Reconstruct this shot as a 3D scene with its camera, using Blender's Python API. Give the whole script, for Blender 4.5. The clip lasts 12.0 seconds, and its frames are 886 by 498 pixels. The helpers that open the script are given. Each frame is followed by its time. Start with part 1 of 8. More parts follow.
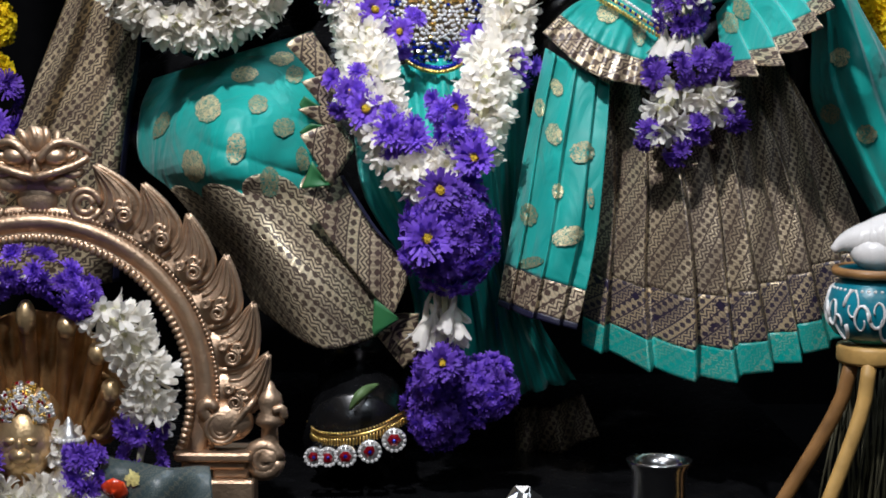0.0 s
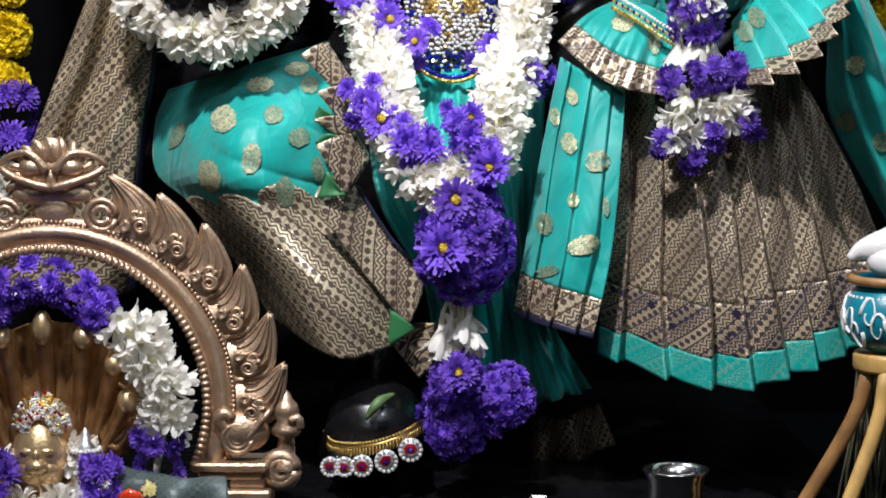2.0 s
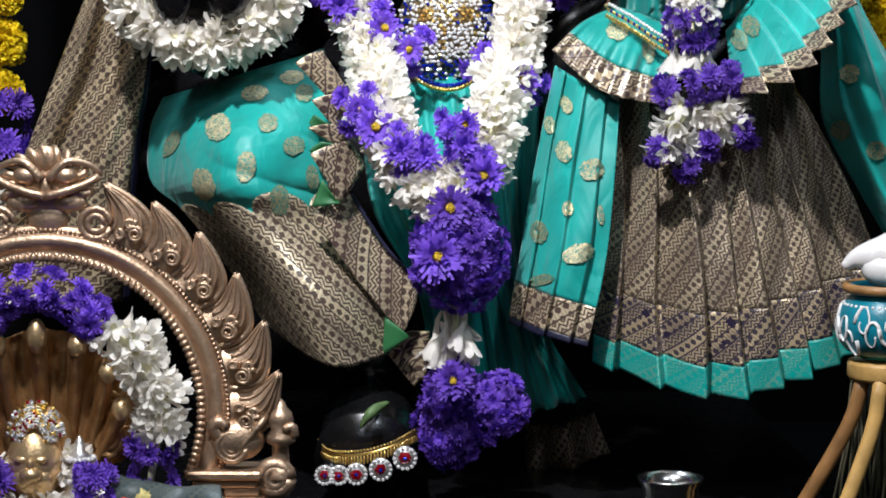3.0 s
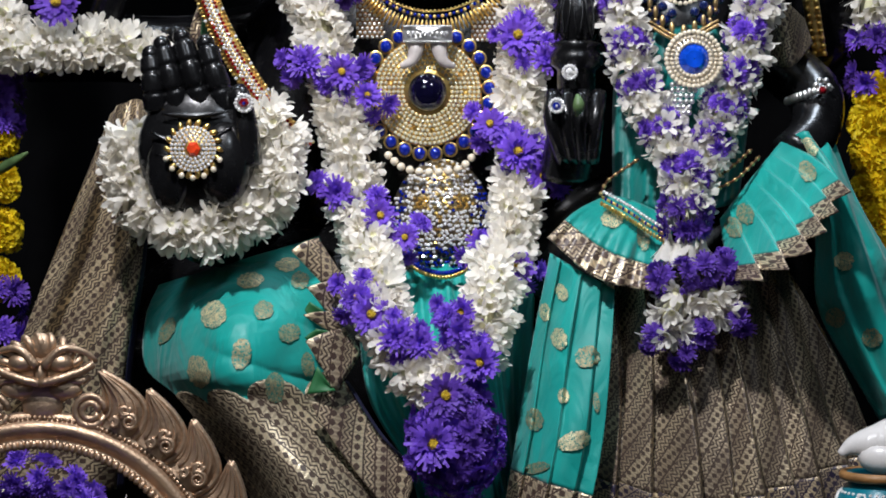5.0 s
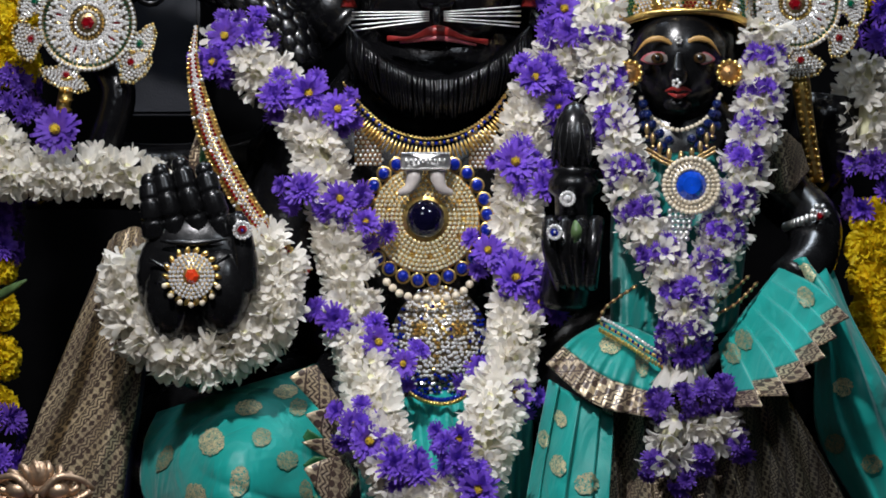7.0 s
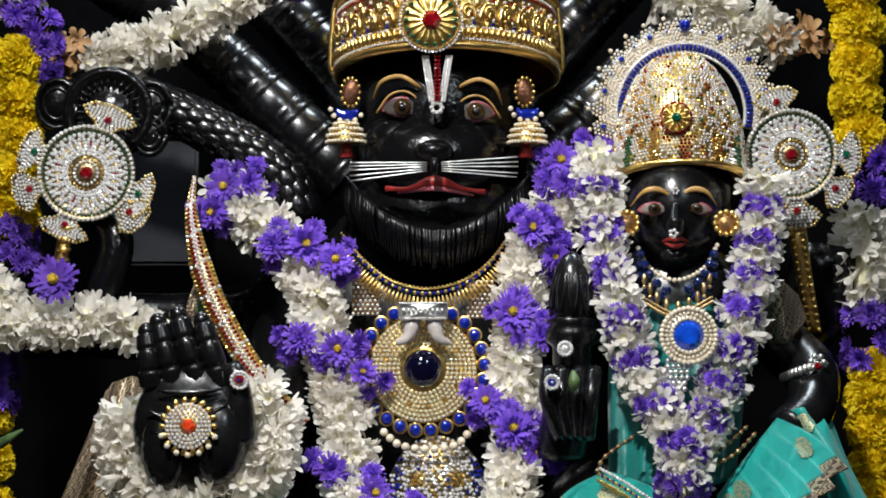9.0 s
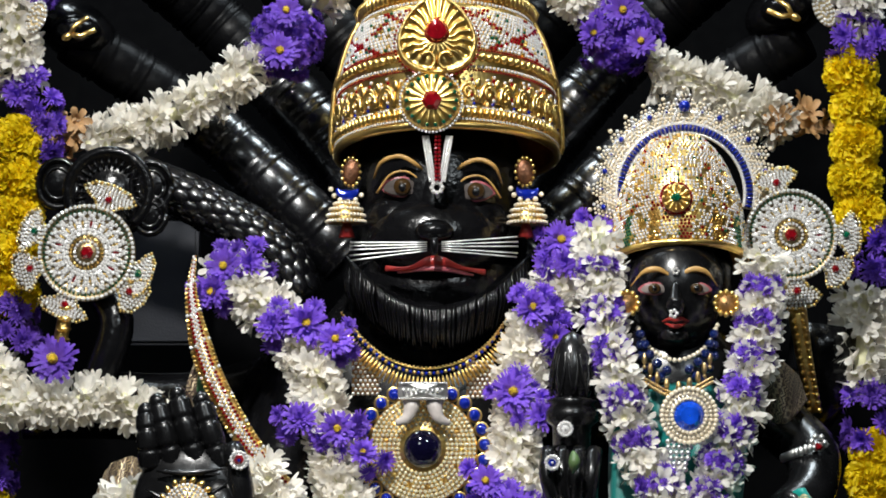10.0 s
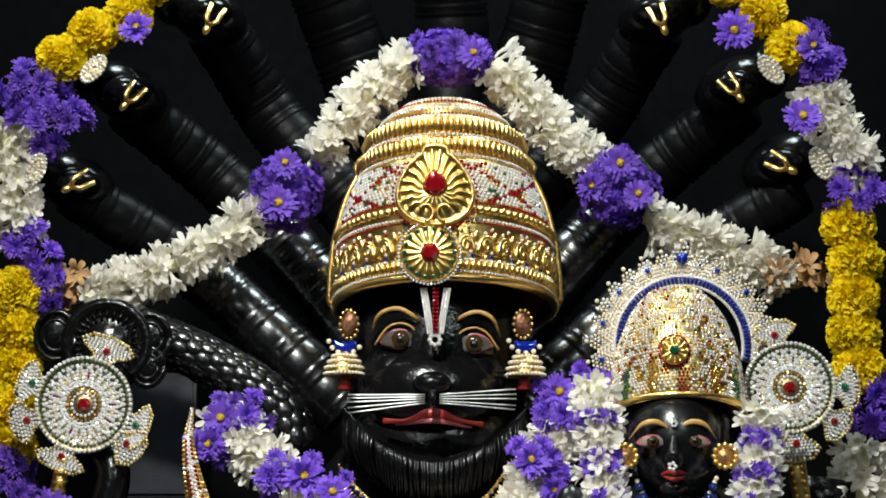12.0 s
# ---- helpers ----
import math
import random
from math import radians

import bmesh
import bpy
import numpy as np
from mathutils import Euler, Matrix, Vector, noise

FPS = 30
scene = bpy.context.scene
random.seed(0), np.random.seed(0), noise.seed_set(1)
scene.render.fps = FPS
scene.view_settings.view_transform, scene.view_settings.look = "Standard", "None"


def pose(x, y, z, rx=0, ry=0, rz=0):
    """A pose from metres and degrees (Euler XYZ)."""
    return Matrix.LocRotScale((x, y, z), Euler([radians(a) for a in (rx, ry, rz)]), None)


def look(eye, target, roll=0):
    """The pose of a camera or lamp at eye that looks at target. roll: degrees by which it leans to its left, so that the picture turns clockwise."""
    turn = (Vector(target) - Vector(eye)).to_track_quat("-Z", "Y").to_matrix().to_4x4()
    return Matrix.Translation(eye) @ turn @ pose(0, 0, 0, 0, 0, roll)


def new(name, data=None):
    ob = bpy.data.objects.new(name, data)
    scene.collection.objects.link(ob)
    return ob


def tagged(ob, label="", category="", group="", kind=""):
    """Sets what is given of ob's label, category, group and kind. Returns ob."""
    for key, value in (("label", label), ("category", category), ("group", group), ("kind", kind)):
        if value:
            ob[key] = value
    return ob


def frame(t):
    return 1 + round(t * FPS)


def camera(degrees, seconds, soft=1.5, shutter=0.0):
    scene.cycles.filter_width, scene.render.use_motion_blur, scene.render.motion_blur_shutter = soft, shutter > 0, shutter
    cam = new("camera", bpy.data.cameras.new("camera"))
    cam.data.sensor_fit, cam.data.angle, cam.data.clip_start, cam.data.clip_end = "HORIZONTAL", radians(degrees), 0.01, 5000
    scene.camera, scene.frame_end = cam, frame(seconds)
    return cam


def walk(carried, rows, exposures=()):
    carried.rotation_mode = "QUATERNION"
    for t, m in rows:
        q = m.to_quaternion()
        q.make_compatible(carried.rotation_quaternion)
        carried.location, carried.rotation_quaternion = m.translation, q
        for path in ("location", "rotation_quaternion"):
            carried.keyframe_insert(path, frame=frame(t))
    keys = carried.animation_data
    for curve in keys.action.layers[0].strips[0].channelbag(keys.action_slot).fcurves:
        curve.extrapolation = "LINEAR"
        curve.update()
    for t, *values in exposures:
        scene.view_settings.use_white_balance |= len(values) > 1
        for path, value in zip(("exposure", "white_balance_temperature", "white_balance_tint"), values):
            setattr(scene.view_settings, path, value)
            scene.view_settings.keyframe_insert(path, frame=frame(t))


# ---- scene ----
from mathutils.bvhtree import BVHTree

# The camera stands on one spot before the altar and tilts up.
D, EYE = 2.4, 1.45
cam = camera(20.5, 12.0, soft=1.75)
ROWS = [
    (0.0, -7.000, -0.114, 0.225),
    (0.5, -6.634, 0.135, 0.071),
    (1.0, -6.618, 0.821, -0.073),
    (1.5, -6.642, 0.678, -0.057),
    (2.0, -6.779, 0.257, -0.007),
    (2.5, -6.781, 0.154, -0.017),
    (2.7, -6.818, 0.134, 0.027),
    (4.3, -3.475, 0.068, -0.050),
    (4.5, -3.175, 0.040, 0.016),
    (5.0, -2.208, 0.023, 0.031),
    (5.5, -1.519, 0.043, 0.018),
    (6.0, -0.844, 0.065, -0.017),
    (6.5, -0.036, 0.030, -0.015),
    (6.7, 0.280, -0.012, -0.098),
    (8.3, 3.011, -0.081, -0.026),
    (8.5, 3.404, -0.104, -0.076),
    (9.0, 4.256, -0.082, -0.061),
    (9.5, 5.113, -0.102, 0.009),
    (10.0, 6.123, -0.081, -0.007),
    (10.5, 7.062, -0.102, 0.002),
    (11.0, 8.071, -0.108, -0.018),
    (11.5, 9.119, -0.166, 0.035),
    (12.0, 9.681, -0.125, 0.045),
]
walk(cam, [(t, pose(0, -D, EYE) @ pose(0, 0, 0, 0, 0, yaw) @ pose(0, 0, 0, 90 + pitch) @ pose(0, 0, 0, 0, 0, roll))
           for t, pitch, yaw, roll in ROWS],
     exposures=[(0.0, 0.12, 6100, 10), (0.5, 0.50, 6100, 10), (1.0, 0.56, 6100, 10), (2.5, 0.52, 6100, 10), (5.5, -0.25, 6100, 10), (6.5, -0.46, 6150, 10), (8.5, -0.28, 6350, 8), (9.5, -0.08, 6450, 6), (11.0, 0.02, 6500, 3), (12.0, -0.06, 6550, 0)])

# ---- light: a dim hall, ceiling spots over the altar ----
world = bpy.data.worlds.new("hall_air")
scene.world = world
world.use_nodes = True
world.node_tree.nodes["Background"].inputs[0].default_value = (0.9, 0.95, 1.0, 1)
world.node_tree.nodes["Background"].inputs[1].default_value = 0.03


def lamp(name, eye, target, watts, size, colour, cone=180):
    data = bpy.data.lights.new(name, "AREA")
    data.shape, data.size, data.energy, data.color = "DISK", size, watts, colour
    data.spread = radians(cone)
    ob = new(name, data)
    ob.matrix_world = look(eye, target)
    return ob


lamp("spot_key", (-0.35, -1.45, 2.93), (-0.02, -0.1, 1.50), 9, 0.10, (1.0, 0.965, 0.955), 75)
lamp("spot_fill", (0.75, -2.3, 2.93), (0, 0, 1.4), 8, 0.25, (0.88, 0.94, 1.0))
lamp("niche_downlight_west", (-0.45, 0.02, 2.95), (0, 0.15, 1.7), 10, 0.34, (0.84, 0.92, 1.0))
lamp("niche_downlight_east", (0.45, 0.02, 2.95), (0, 0.15, 1.7), 10, 0.34, (0.84, 0.92, 1.0))
lamp("hall_panel", (-0.9, -3.6, 2.95), (0, -0.6, 1.2), 6, 0.6, (0.88, 0.94, 1.0))


# ---- materials ----
def mat(name, colour, rough=0.5, metal=0.0, vary=0.25, scale=60.0, bump=0.15, fine=400.0, spec=0.5, sheen=0.0, coat=0.0,
        per_object=0.0, sub=0.0, glass=0.0, crumple=0.0, thin=0.0):
    """A surface with mottling at two scales and a fine relief."""
    m = bpy.data.materials.new(name)
    m.use_nodes = True
    n, l = m.node_tree.nodes, m.node_tree.links
    b = n["Principled BSDF"]
    b.inputs["Roughness"].default_value, b.inputs["Metallic"].default_value = rough, metal
    b.inputs["Specular IOR Level"].default_value = spec
    b.inputs["Sheen Weight"].default_value = sheen
    b.inputs["Coat Weight"].default_value = coat
    b.inputs["Transmission Weight"].default_value = glass
    if sub:
        b.inputs["Subsurface Weight"].default_value = sub
        b.inputs["Subsurface Radius"].default_value = (0.006, 0.006, 0.005)
    tc = n.new("ShaderNodeTexCoord")
    n1, n2 = n.new("ShaderNodeTexNoise"), n.new("ShaderNodeTexNoise")
    n1.inputs["Scale"].default_value, n2.inputs["Scale"].default_value = scale, fine
    n1.inputs["Detail"].default_value = 3
    l.new(tc.outputs["Object"], n1.inputs["Vector"]), l.new(tc.outputs["Object"], n2.inputs["Vector"])
    ramp = n.new("ShaderNodeValToRGB")
    lo = [c * (1 - vary) for c in colour]
    hi = [min(1, c * (1 + vary)) for c in colour]
    ramp.color_ramp.elements[0].color, ramp.color_ramp.elements[1].color = (*lo, 1), (*hi, 1)
    ramp.color_ramp.elements[0].position, ramp.color_ramp.elements[1].position = 0.3, 0.7
    l.new(n1.outputs["Fac"], ramp.inputs["Fac"])
    out = ramp.outputs["Color"]
    if per_object:
        info, hsv, mr = n.new("ShaderNodeObjectInfo"), n.new("ShaderNodeHueSaturation"), n.new("ShaderNodeMapRange")
        mr.inputs["To Min"].default_value, mr.inputs["To Max"].default_value = 1 - per_object, 1 + per_object
        l.new(info.outputs["Random"], mr.inputs["Value"]), l.new(mr.outputs["Result"], hsv.inputs["Value"])
        l.new(out, hsv.inputs["Color"])
        out = hsv.outputs["Color"]
    l.new(out, b.inputs["Base Color"])
    rr = n.new("ShaderNodeMapRange")
    rr.inputs["To Min"].default_value, rr.inputs["To Max"].default_value = max(0.02, rough * 0.75), min(1, rough * 1.3)
    l.new(n2.outputs["Fac"], rr.inputs["Value"]), l.new(rr.outputs["Result"], b.inputs["Roughness"])
    bm_ = n.new("ShaderNodeBump")
    bm_.inputs["Strength"].default_value, bm_.inputs["Distance"].default_value = bump, 0.002
    l.new(n2.outputs["Fac"], bm_.inputs["Height"]), l.new(bm_.outputs["Normal"], b.inputs["Normal"])
    if thin:
        tr, mx = n.new("ShaderNodeBsdfTranslucent"), n.new("ShaderNodeMixShader")
        mx.inputs[0].default_value = thin
        l.new(out, tr.inputs["Color"])
        l.new(b.outputs[0], mx.inputs[1]), l.new(tr.outputs[0], mx.inputs[2]), l.new(mx.outputs[0], n["Material Output"].inputs["Surface"])
    if crumple:
        n3, b3, mp = n.new("ShaderNodeTexNoise"), n.new("ShaderNodeBump"), n.new("ShaderNodeMapping")
        mp.inputs["Scale"].default_value = (1.0, 1.0, 0.45)
        mp.inputs["Rotation"].default_value = (0.0, 0.9, 0.0)
        n3.inputs["Scale"].default_value, n3.inputs["Detail"].default_value, n3.inputs["Distortion"].default_value = 26, 2.5, 1.2
        b3.inputs["Strength"].default_value, b3.inputs["Distance"].default_value = 1.0, crumple
        l.new(tc.outputs["Object"], mp.inputs["Vector"]), l.new(mp.outputs["Vector"], n3.inputs["Vector"])
        l.new(n3.outputs["Fac"], b3.inputs["Height"]), l.new(bm_.outputs["Normal"], b3.inputs["Normal"]), l.new(b3.outputs["Normal"], b.inputs["Normal"])
    return m


def math_node(nodes, links, op, a, b=None, c=None):
    q = nodes.new("ShaderNodeMath")
    q.operation = op
    for i, v in enumerate((a, b, c)):
        if v is None:
            continue
        if isinstance(v, (int, float)):
            q.inputs[i].default_value = v
        else:
            links.new(v, q.inputs[i])
    return q.outputs[0]


def brocade(name, ground, thread, pitch=0.011, slant=1.0, floral=False, amount=0.5):
    """Woven silk: metallic zari thread in slanting, figured bands on a dark ground; the UV map is in metres."""
    m = bpy.data.materials.new(name)
    m.use_nodes = True
    n, l = m.node_tree.nodes, m.node_tree.links
    b = n["Principled BSDF"]
    uv, sep = n.new("ShaderNodeUVMap"), n.new("ShaderNodeSeparateXYZ")
    l.new(uv.outputs["UV"], sep.inputs["Vector"])
    u, v = sep.outputs["X"], sep.outputs["Y"]

    def f(op, a, b_=None, c=None):
        return math_node(n, l, op, a, b_, c)
    d = f("MULTIPLY_ADD", v, slant, u)                      # across the bands
    e = f("MULTIPLY_ADD", u, -slant, v)                     # along the bands
    band = f("FRACT", f("DIVIDE", d, pitch * 2.2))
    zig = f("ABSOLUTE", f("SUBTRACT", f("FRACT", f("DIVIDE", e, pitch * 0.9)), 0.5))
    herring = f("GREATER_THAN", f("FRACT", f("ADD", f("MULTIPLY", band, 5.0), f("MULTIPLY", zig, 2.0))), 0.45)
    lattice = f("GREATER_THAN", f("MULTIPLY", f("SINE", f("DIVIDE", u, pitch * 0.13)), f("SINE", f("DIVIDE", v, pitch * 0.13))), -0.15)
    pick = f("GREATER_THAN", band, 0.56)
    figure = f("ADD", f("MULTIPLY", herring, pick), f("MULTIPLY", lattice, f("SUBTRACT", 1.0, pick)))
    line = f("GREATER_THAN", f("ABSOLUTE", f("SUBTRACT", f("FRACT", f("MULTIPLY", band, 2.0)), 0.5)), 0.43)
    figure = f("MULTIPLY", figure, f("SUBTRACT", 1.0, line))
    noise_ = n.new("ShaderNodeTexNoise")
    noise_.inputs["Scale"].default_value = 900
    l.new(uv.outputs["UV"], noise_.inputs["Vector"])
    big = n.new("ShaderNodeTexNoise")
    big.inputs["Scale"].default_value = 22
    l.new(uv.outputs["UV"], big.inputs["Vector"])
    fine = f("MULTIPLY_ADD", f("SINE", f("DIVIDE", e, pitch * 0.055)), 0.22, 0.78)
    wide = f("MULTIPLY_ADD", f("SINE", f("DIVIDE", d, pitch * 0.7)), 0.30, 0.74)
    figure = f("MULTIPLY", f("MULTIPLY_ADD", figure, 0.95, 0.05), f("MULTIPLY", fine, wide))
    w = f("MULTIPLY", figure, f("MULTIPLY_ADD", noise_.outputs["Fac"], 1.5, amount - 0.5))
    w = f("MULTIPLY", w, f("MULTIPLY_ADD", big.outputs["Fac"], 1.5, 0.2))
    if floral:
        vor = n.new("ShaderNodeTexVoronoi")
        vor.distance = "MANHATTAN"
        vor.inputs["Scale"].default_value, vor.inputs["Randomness"].default_value = 52, 0.55
        l.new(uv.outputs["UV"], vor.inputs["Vector"])
        w = f("MULTIPLY", w, f("GREATER_THAN", vor.outputs["Distance"], 0.30))
    w = f("MINIMUM", w, 1.0)
    mix = n.new("ShaderNodeMix")
    mix.data_type = "RGBA"
    l.new(w, mix.inputs[0])
    mix.inputs[6].default_value, mix.inputs[7].default_value = (*ground, 1), (*thread, 1)
    l.new(mix.outputs[2], b.inputs["Base Color"])
    l.new(f("MULTIPLY", w, 0.5), b.inputs["Metallic"])
    b.inputs["Roughness"].default_value = 0.36
    bump = n.new("ShaderNodeBump")
    bump.inputs["Strength"].default_value, bump.inputs["Distance"].default_value = 0.5, 0.001
    l.new(w, bump.inputs["Height"]), l.new(bump.outputs["Normal"], b.inputs["Normal"])
    return m


TEAL = mat("teal_silk", (0.005, 0.33, 0.285), 0.48, 0.0, 0.16, 25, 0.12, 900, 0.6, sheen=0.2, crumple=0.005)
# The same teal at about half strength; only the bodice has it.
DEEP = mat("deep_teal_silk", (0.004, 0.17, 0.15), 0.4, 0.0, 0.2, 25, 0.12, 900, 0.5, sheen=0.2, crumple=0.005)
GREEN = mat("green_lining", (0.03, 0.15, 0.05), 0.5, 0.0, 0.2, 40, 0.1)
NAVY = mat("navy_piping", (0.012, 0.012, 0.035), 0.5, 0.0, 0.2, 40)
def zari_figure(name, thread, cover):
    """Gold thread picks woven over teal silk, the silk showing between them."""
    m = mat(name, thread, 0.4, 0.4, 0.3, 300, 0.4, 1500)
    n, l = m.node_tree.nodes, m.node_tree.links
    b = n["Principled BSDF"]
    tc, no, st, mix = n.new("ShaderNodeTexCoord"), n.new("ShaderNodeTexNoise"), n.new("ShaderNodeMapRange"), n.new("ShaderNodeMix")
    no.inputs["Scale"].default_value, no.inputs["Detail"].default_value, no.inputs["Distortion"].default_value = 430, 2.0, 1.5
    l.new(tc.outputs["Object"], no.inputs["Vector"]), l.new(no.outputs["Fac"], st.inputs["Value"])
    st.inputs["From Min"].default_value, st.inputs["From Max"].default_value = 0.56 - cover * 0.2, 0.62 - cover * 0.2
    old = b.inputs["Base Color"].links[0].from_socket
    mix.data_type = "RGBA"
    mix.inputs[6].default_value = (0.02, 0.26, 0.21, 1)
    l.new(st.outputs["Result"], mix.inputs[0]), l.new(old, mix.inputs[7]), l.new(mix.outputs[2], b.inputs["Base Color"])
    l.new(math_node(n, l, "MULTIPLY", st.outputs["Result"], 0.45), b.inputs["Metallic"])
    return m


ZARI = zari_figure("gold_zari_motif", (0.82, 0.70, 0.42), 0.75)
DULLZARI = zari_figure("dull_zari_motif", (0.42, 0.38, 0.22), 0.6)
BROCADE = brocade("brown_gold_brocade", (0.052, 0.03, 0.026), (0.70, 0.57, 0.36), 0.0135, 0.75, amount=1.05)
SKIRTB = brocade("skirt_brocade", (0.060, 0.040, 0.032), (0.54, 0.44, 0.29), 0.0112, 0.6, amount=0.9)
LAPB = brocade("lap_brocade", (0.055, 0.034, 0.027), (0.80, 0.68, 0.46), 0.0155, -0.75, amount=1.1)
HEMB = brocade("teal_gold_hem", (0.005, 0.30, 0.26), (0.60, 0.50, 0.30), 0.012, 1.0, floral=True, amount=-0.02)
FLORALB = brocade("floral_border_brocade", (0.020, 0.014, 0.035), (0.55, 0.43, 0.26), 0.012, 1.0, floral=True, amount=1.1)
BRIGHTB = brocade("bright_gold_brocade", (0.06, 0.034, 0.03), (0.80, 0.66, 0.44), 0.0150, 1.0, amount=1.0)
STONE = mat("black_stone", (0.0035, 0.0035, 0.004), 0.20, 0.0, 0.4, 30, 0.35, 140, 0.34)
# Darker, duller black stone: the shade on the canopy is put into its colour.
SHADED = mat("shaded_black_stone", (0.0025, 0.0025, 0.003), 0.40, 0.0, 0.4, 30, 0.2, 220, 0.12)
SCUTE = mat("polished_black_plate", (0.004, 0.004, 0.005), 0.25, 0.0, 0.4, 30, 0.2, 90, 0.8, coat=0.2)
GLOSS = mat("oiled_black_stone", (0.005, 0.005, 0.0055), 0.25, 0.0, 0.4, 30, 0.15, 120, 0.5, coat=0.1)
GOLD = mat("gold", (1.0, 0.66, 0.22), 0.30, 1.0, 0.12, 80, 0.2, 300)
BRONZE = mat("bronze", (0.53, 0.37, 0.245), 0.42, 0.82, 0.2, 60, 0.3, 350)
BRASS = mat("old_brass", (0.46, 0.265, 0.11), 0.42, 0.82, 0.3, 60, 0.3, 350)
SILVER = mat("silver", (0.80, 0.79, 0.77), 0.42, 1.0, 0.15, 120, 0.2)
CRYSTAL = mat("white_crystal", (1.0, 0.95, 0.89), 0.12, 0.28, 0.3, 700, 0.1, 900, 0.9)
CHAMPAGNE = mat("champagne_crystal", (1.0, 0.80, 0.53), 0.12, 0.32, 0.35, 700, 0.1, 900, 0.9)
PEARL = mat("pearl", (0.80, 0.70, 0.53), 0.22, 0.0, 0.1, 200, 0.02, spec=0.7, coat=0.4)
RUBY = mat("ruby", (0.26, 0.004, 0.010), 0.07, 0.25, 0.3, 200, 0.0, spec=0.9, coat=0.5)
SAPPHIRE = mat("sapphire", (0.006, 0.022, 0.36), 0.08, 0.35, 0.3, 200, 0.0, spec=0.9, coat=0.5)
ONYX = mat("dark_sapphire", (0.003, 0.0025, 0.014), 0.05, 0.0, 0.3, 100, 0.0, spec=0.8, coat=0.5)
EMERALD = mat("emerald", (0.004, 0.10, 0.05), 0.08, 0.1, 0.3, 200, 0.0, spec=0.9, coat=0.5)
ORANGE = mat("orange_stone", (0.75, 0.06, 0.015), 0.15, 0.0, 0.25, 150, 0.0, spec=0.8, coat=0.5)
PETAL = mat("tuberose_petal", (0.94, 0.895, 0.82), 0.5, 0.0, 0.08, 120, 0.1, 300, 0.4, thin=0.38, per_object=0.08)
STALK = mat("tuberose_throat", (0.72, 0.70, 0.45), 0.5, 0.0, 0.2, 80)
WILTED = mat("wilted_petal", (0.42, 0.24, 0.10), 0.6, 0.0, 0.3, 90)
VIOLET = mat("violet_petal", (0.185, 0.080, 0.57), 0.55, 0.0, 0.22, 120, 0.1, 300, 0.3, thin=0.22, per_object=0.28)
YOLK = mat("aster_eye", (0.62, 0.42, 0.02), 0.7, 0.0, 0.3, 500, 0.8, 900)
MARI = mat("marigold_petal", (0.90, 0.70, 0.012), 0.55, 0.0, 0.12, 90, 0.1, 300, 0.3, thin=0.3, per_object=0.08)
LEAF = mat("leaf", (0.10, 0.17, 0.06), 0.45, 0.0, 0.3, 90)
LIP = mat("red_paint", (0.30, 0.022, 0.018), 0.35, 0.0, 0.15, 90)
PINK = mat("pink_paint", (0.36, 0.085, 0.10), 0.35, 0.0, 0.2, 90)
EYEWHITE = mat("cream_paint", (0.085, 0.072, 0.066), 0.2, 0.0, 0.1, 90, 0.0)
IRIS = mat("brown_paint", (0.045, 0.024, 0.008), 0.1, 0.0, 0.2, 90, 0.0)
WOOD = mat("yellow_wood", (0.55, 0.33, 0.10), 0.45, 0.0, 0.25, 40, 0.2, 200)
CLAY = mat("teal_glazed_clay", (0.01, 0.20, 0.27), 0.3, 0.0, 0.2, 40, 0.1)
SHELL = mat("white_shell", (0.80, 0.77, 0.74), 0.25, 0.0, 0.06, 30, 0.05, spec=0.6)
STEEL = mat("steel", (0.66, 0.65, 0.63), 0.2, 1.0, 0.1, 30, 0.03)
WALL = mat("black_paint", (0.0015, 0.0015, 0.0018), 0.9, 0.0, 0.3, 4, 0.2, 60, 0.05)
HALL = mat("hall_plaster", (0.14, 0.13, 0.12), 0.8, 0.0, 0.1, 2, 0.3, 40)
TILE = mat("granite_floor", (0.08, 0.075, 0.07), 0.25, 0.0, 0.4, 30, 0.05, 200)
SLATE = mat("dark_frame", (0.010, 0.012, 0.019), 0.4, 0.0, 0.2, 20, 0.1)


# ---- builders ----
def at(x, z, y=0.0):
    """The place at depth y on the sight line that crosses the front plane (y = 0) at x, z."""
    k = (D + y) / D
    return Vector((x * k, y, EYE + (z - EYE) * k))


def mesh(name, verts, faces, mats, index=None, smooth=True, uvs=None):
    me = bpy.data.meshes.new(name)
    me.from_pydata([tuple(v) for v in verts], [], faces)
    for m in mats:
        me.materials.append(m)
    if index:
        me.polygons.foreach_set("material_index", index)
    me.polygons.foreach_set("use_smooth", [smooth] * len(me.polygons))
    if uvs:
        layer = me.uv_layers.new(name="UVMap")
        for loop in me.loops:
            layer.data[loop.index].uv = uvs[loop.vertex_index]
    me.update()
    return me


def thing(name, label, category, group="", kind="", where=(0, 0, 0)):
    ob = tagged(new(name), label, category, group, kind)
    ob.location = where
    ob.empty_display_size = 0.02
    return ob


def put(name, me, parent=None, label="", m=None):
    ob = new(name, me)
    if parent is not None:
        ob.parent = parent
        if parent.type == "EMPTY":
            ob.matrix_parent_inverse = Matrix.Translation(-parent.location)
    if m is not None:
        ob.matrix_basis = m
    if name in TINY:
        tagged(ob, label, kind="stuff")
    elif label:
        tagged(ob, label)
    return ob


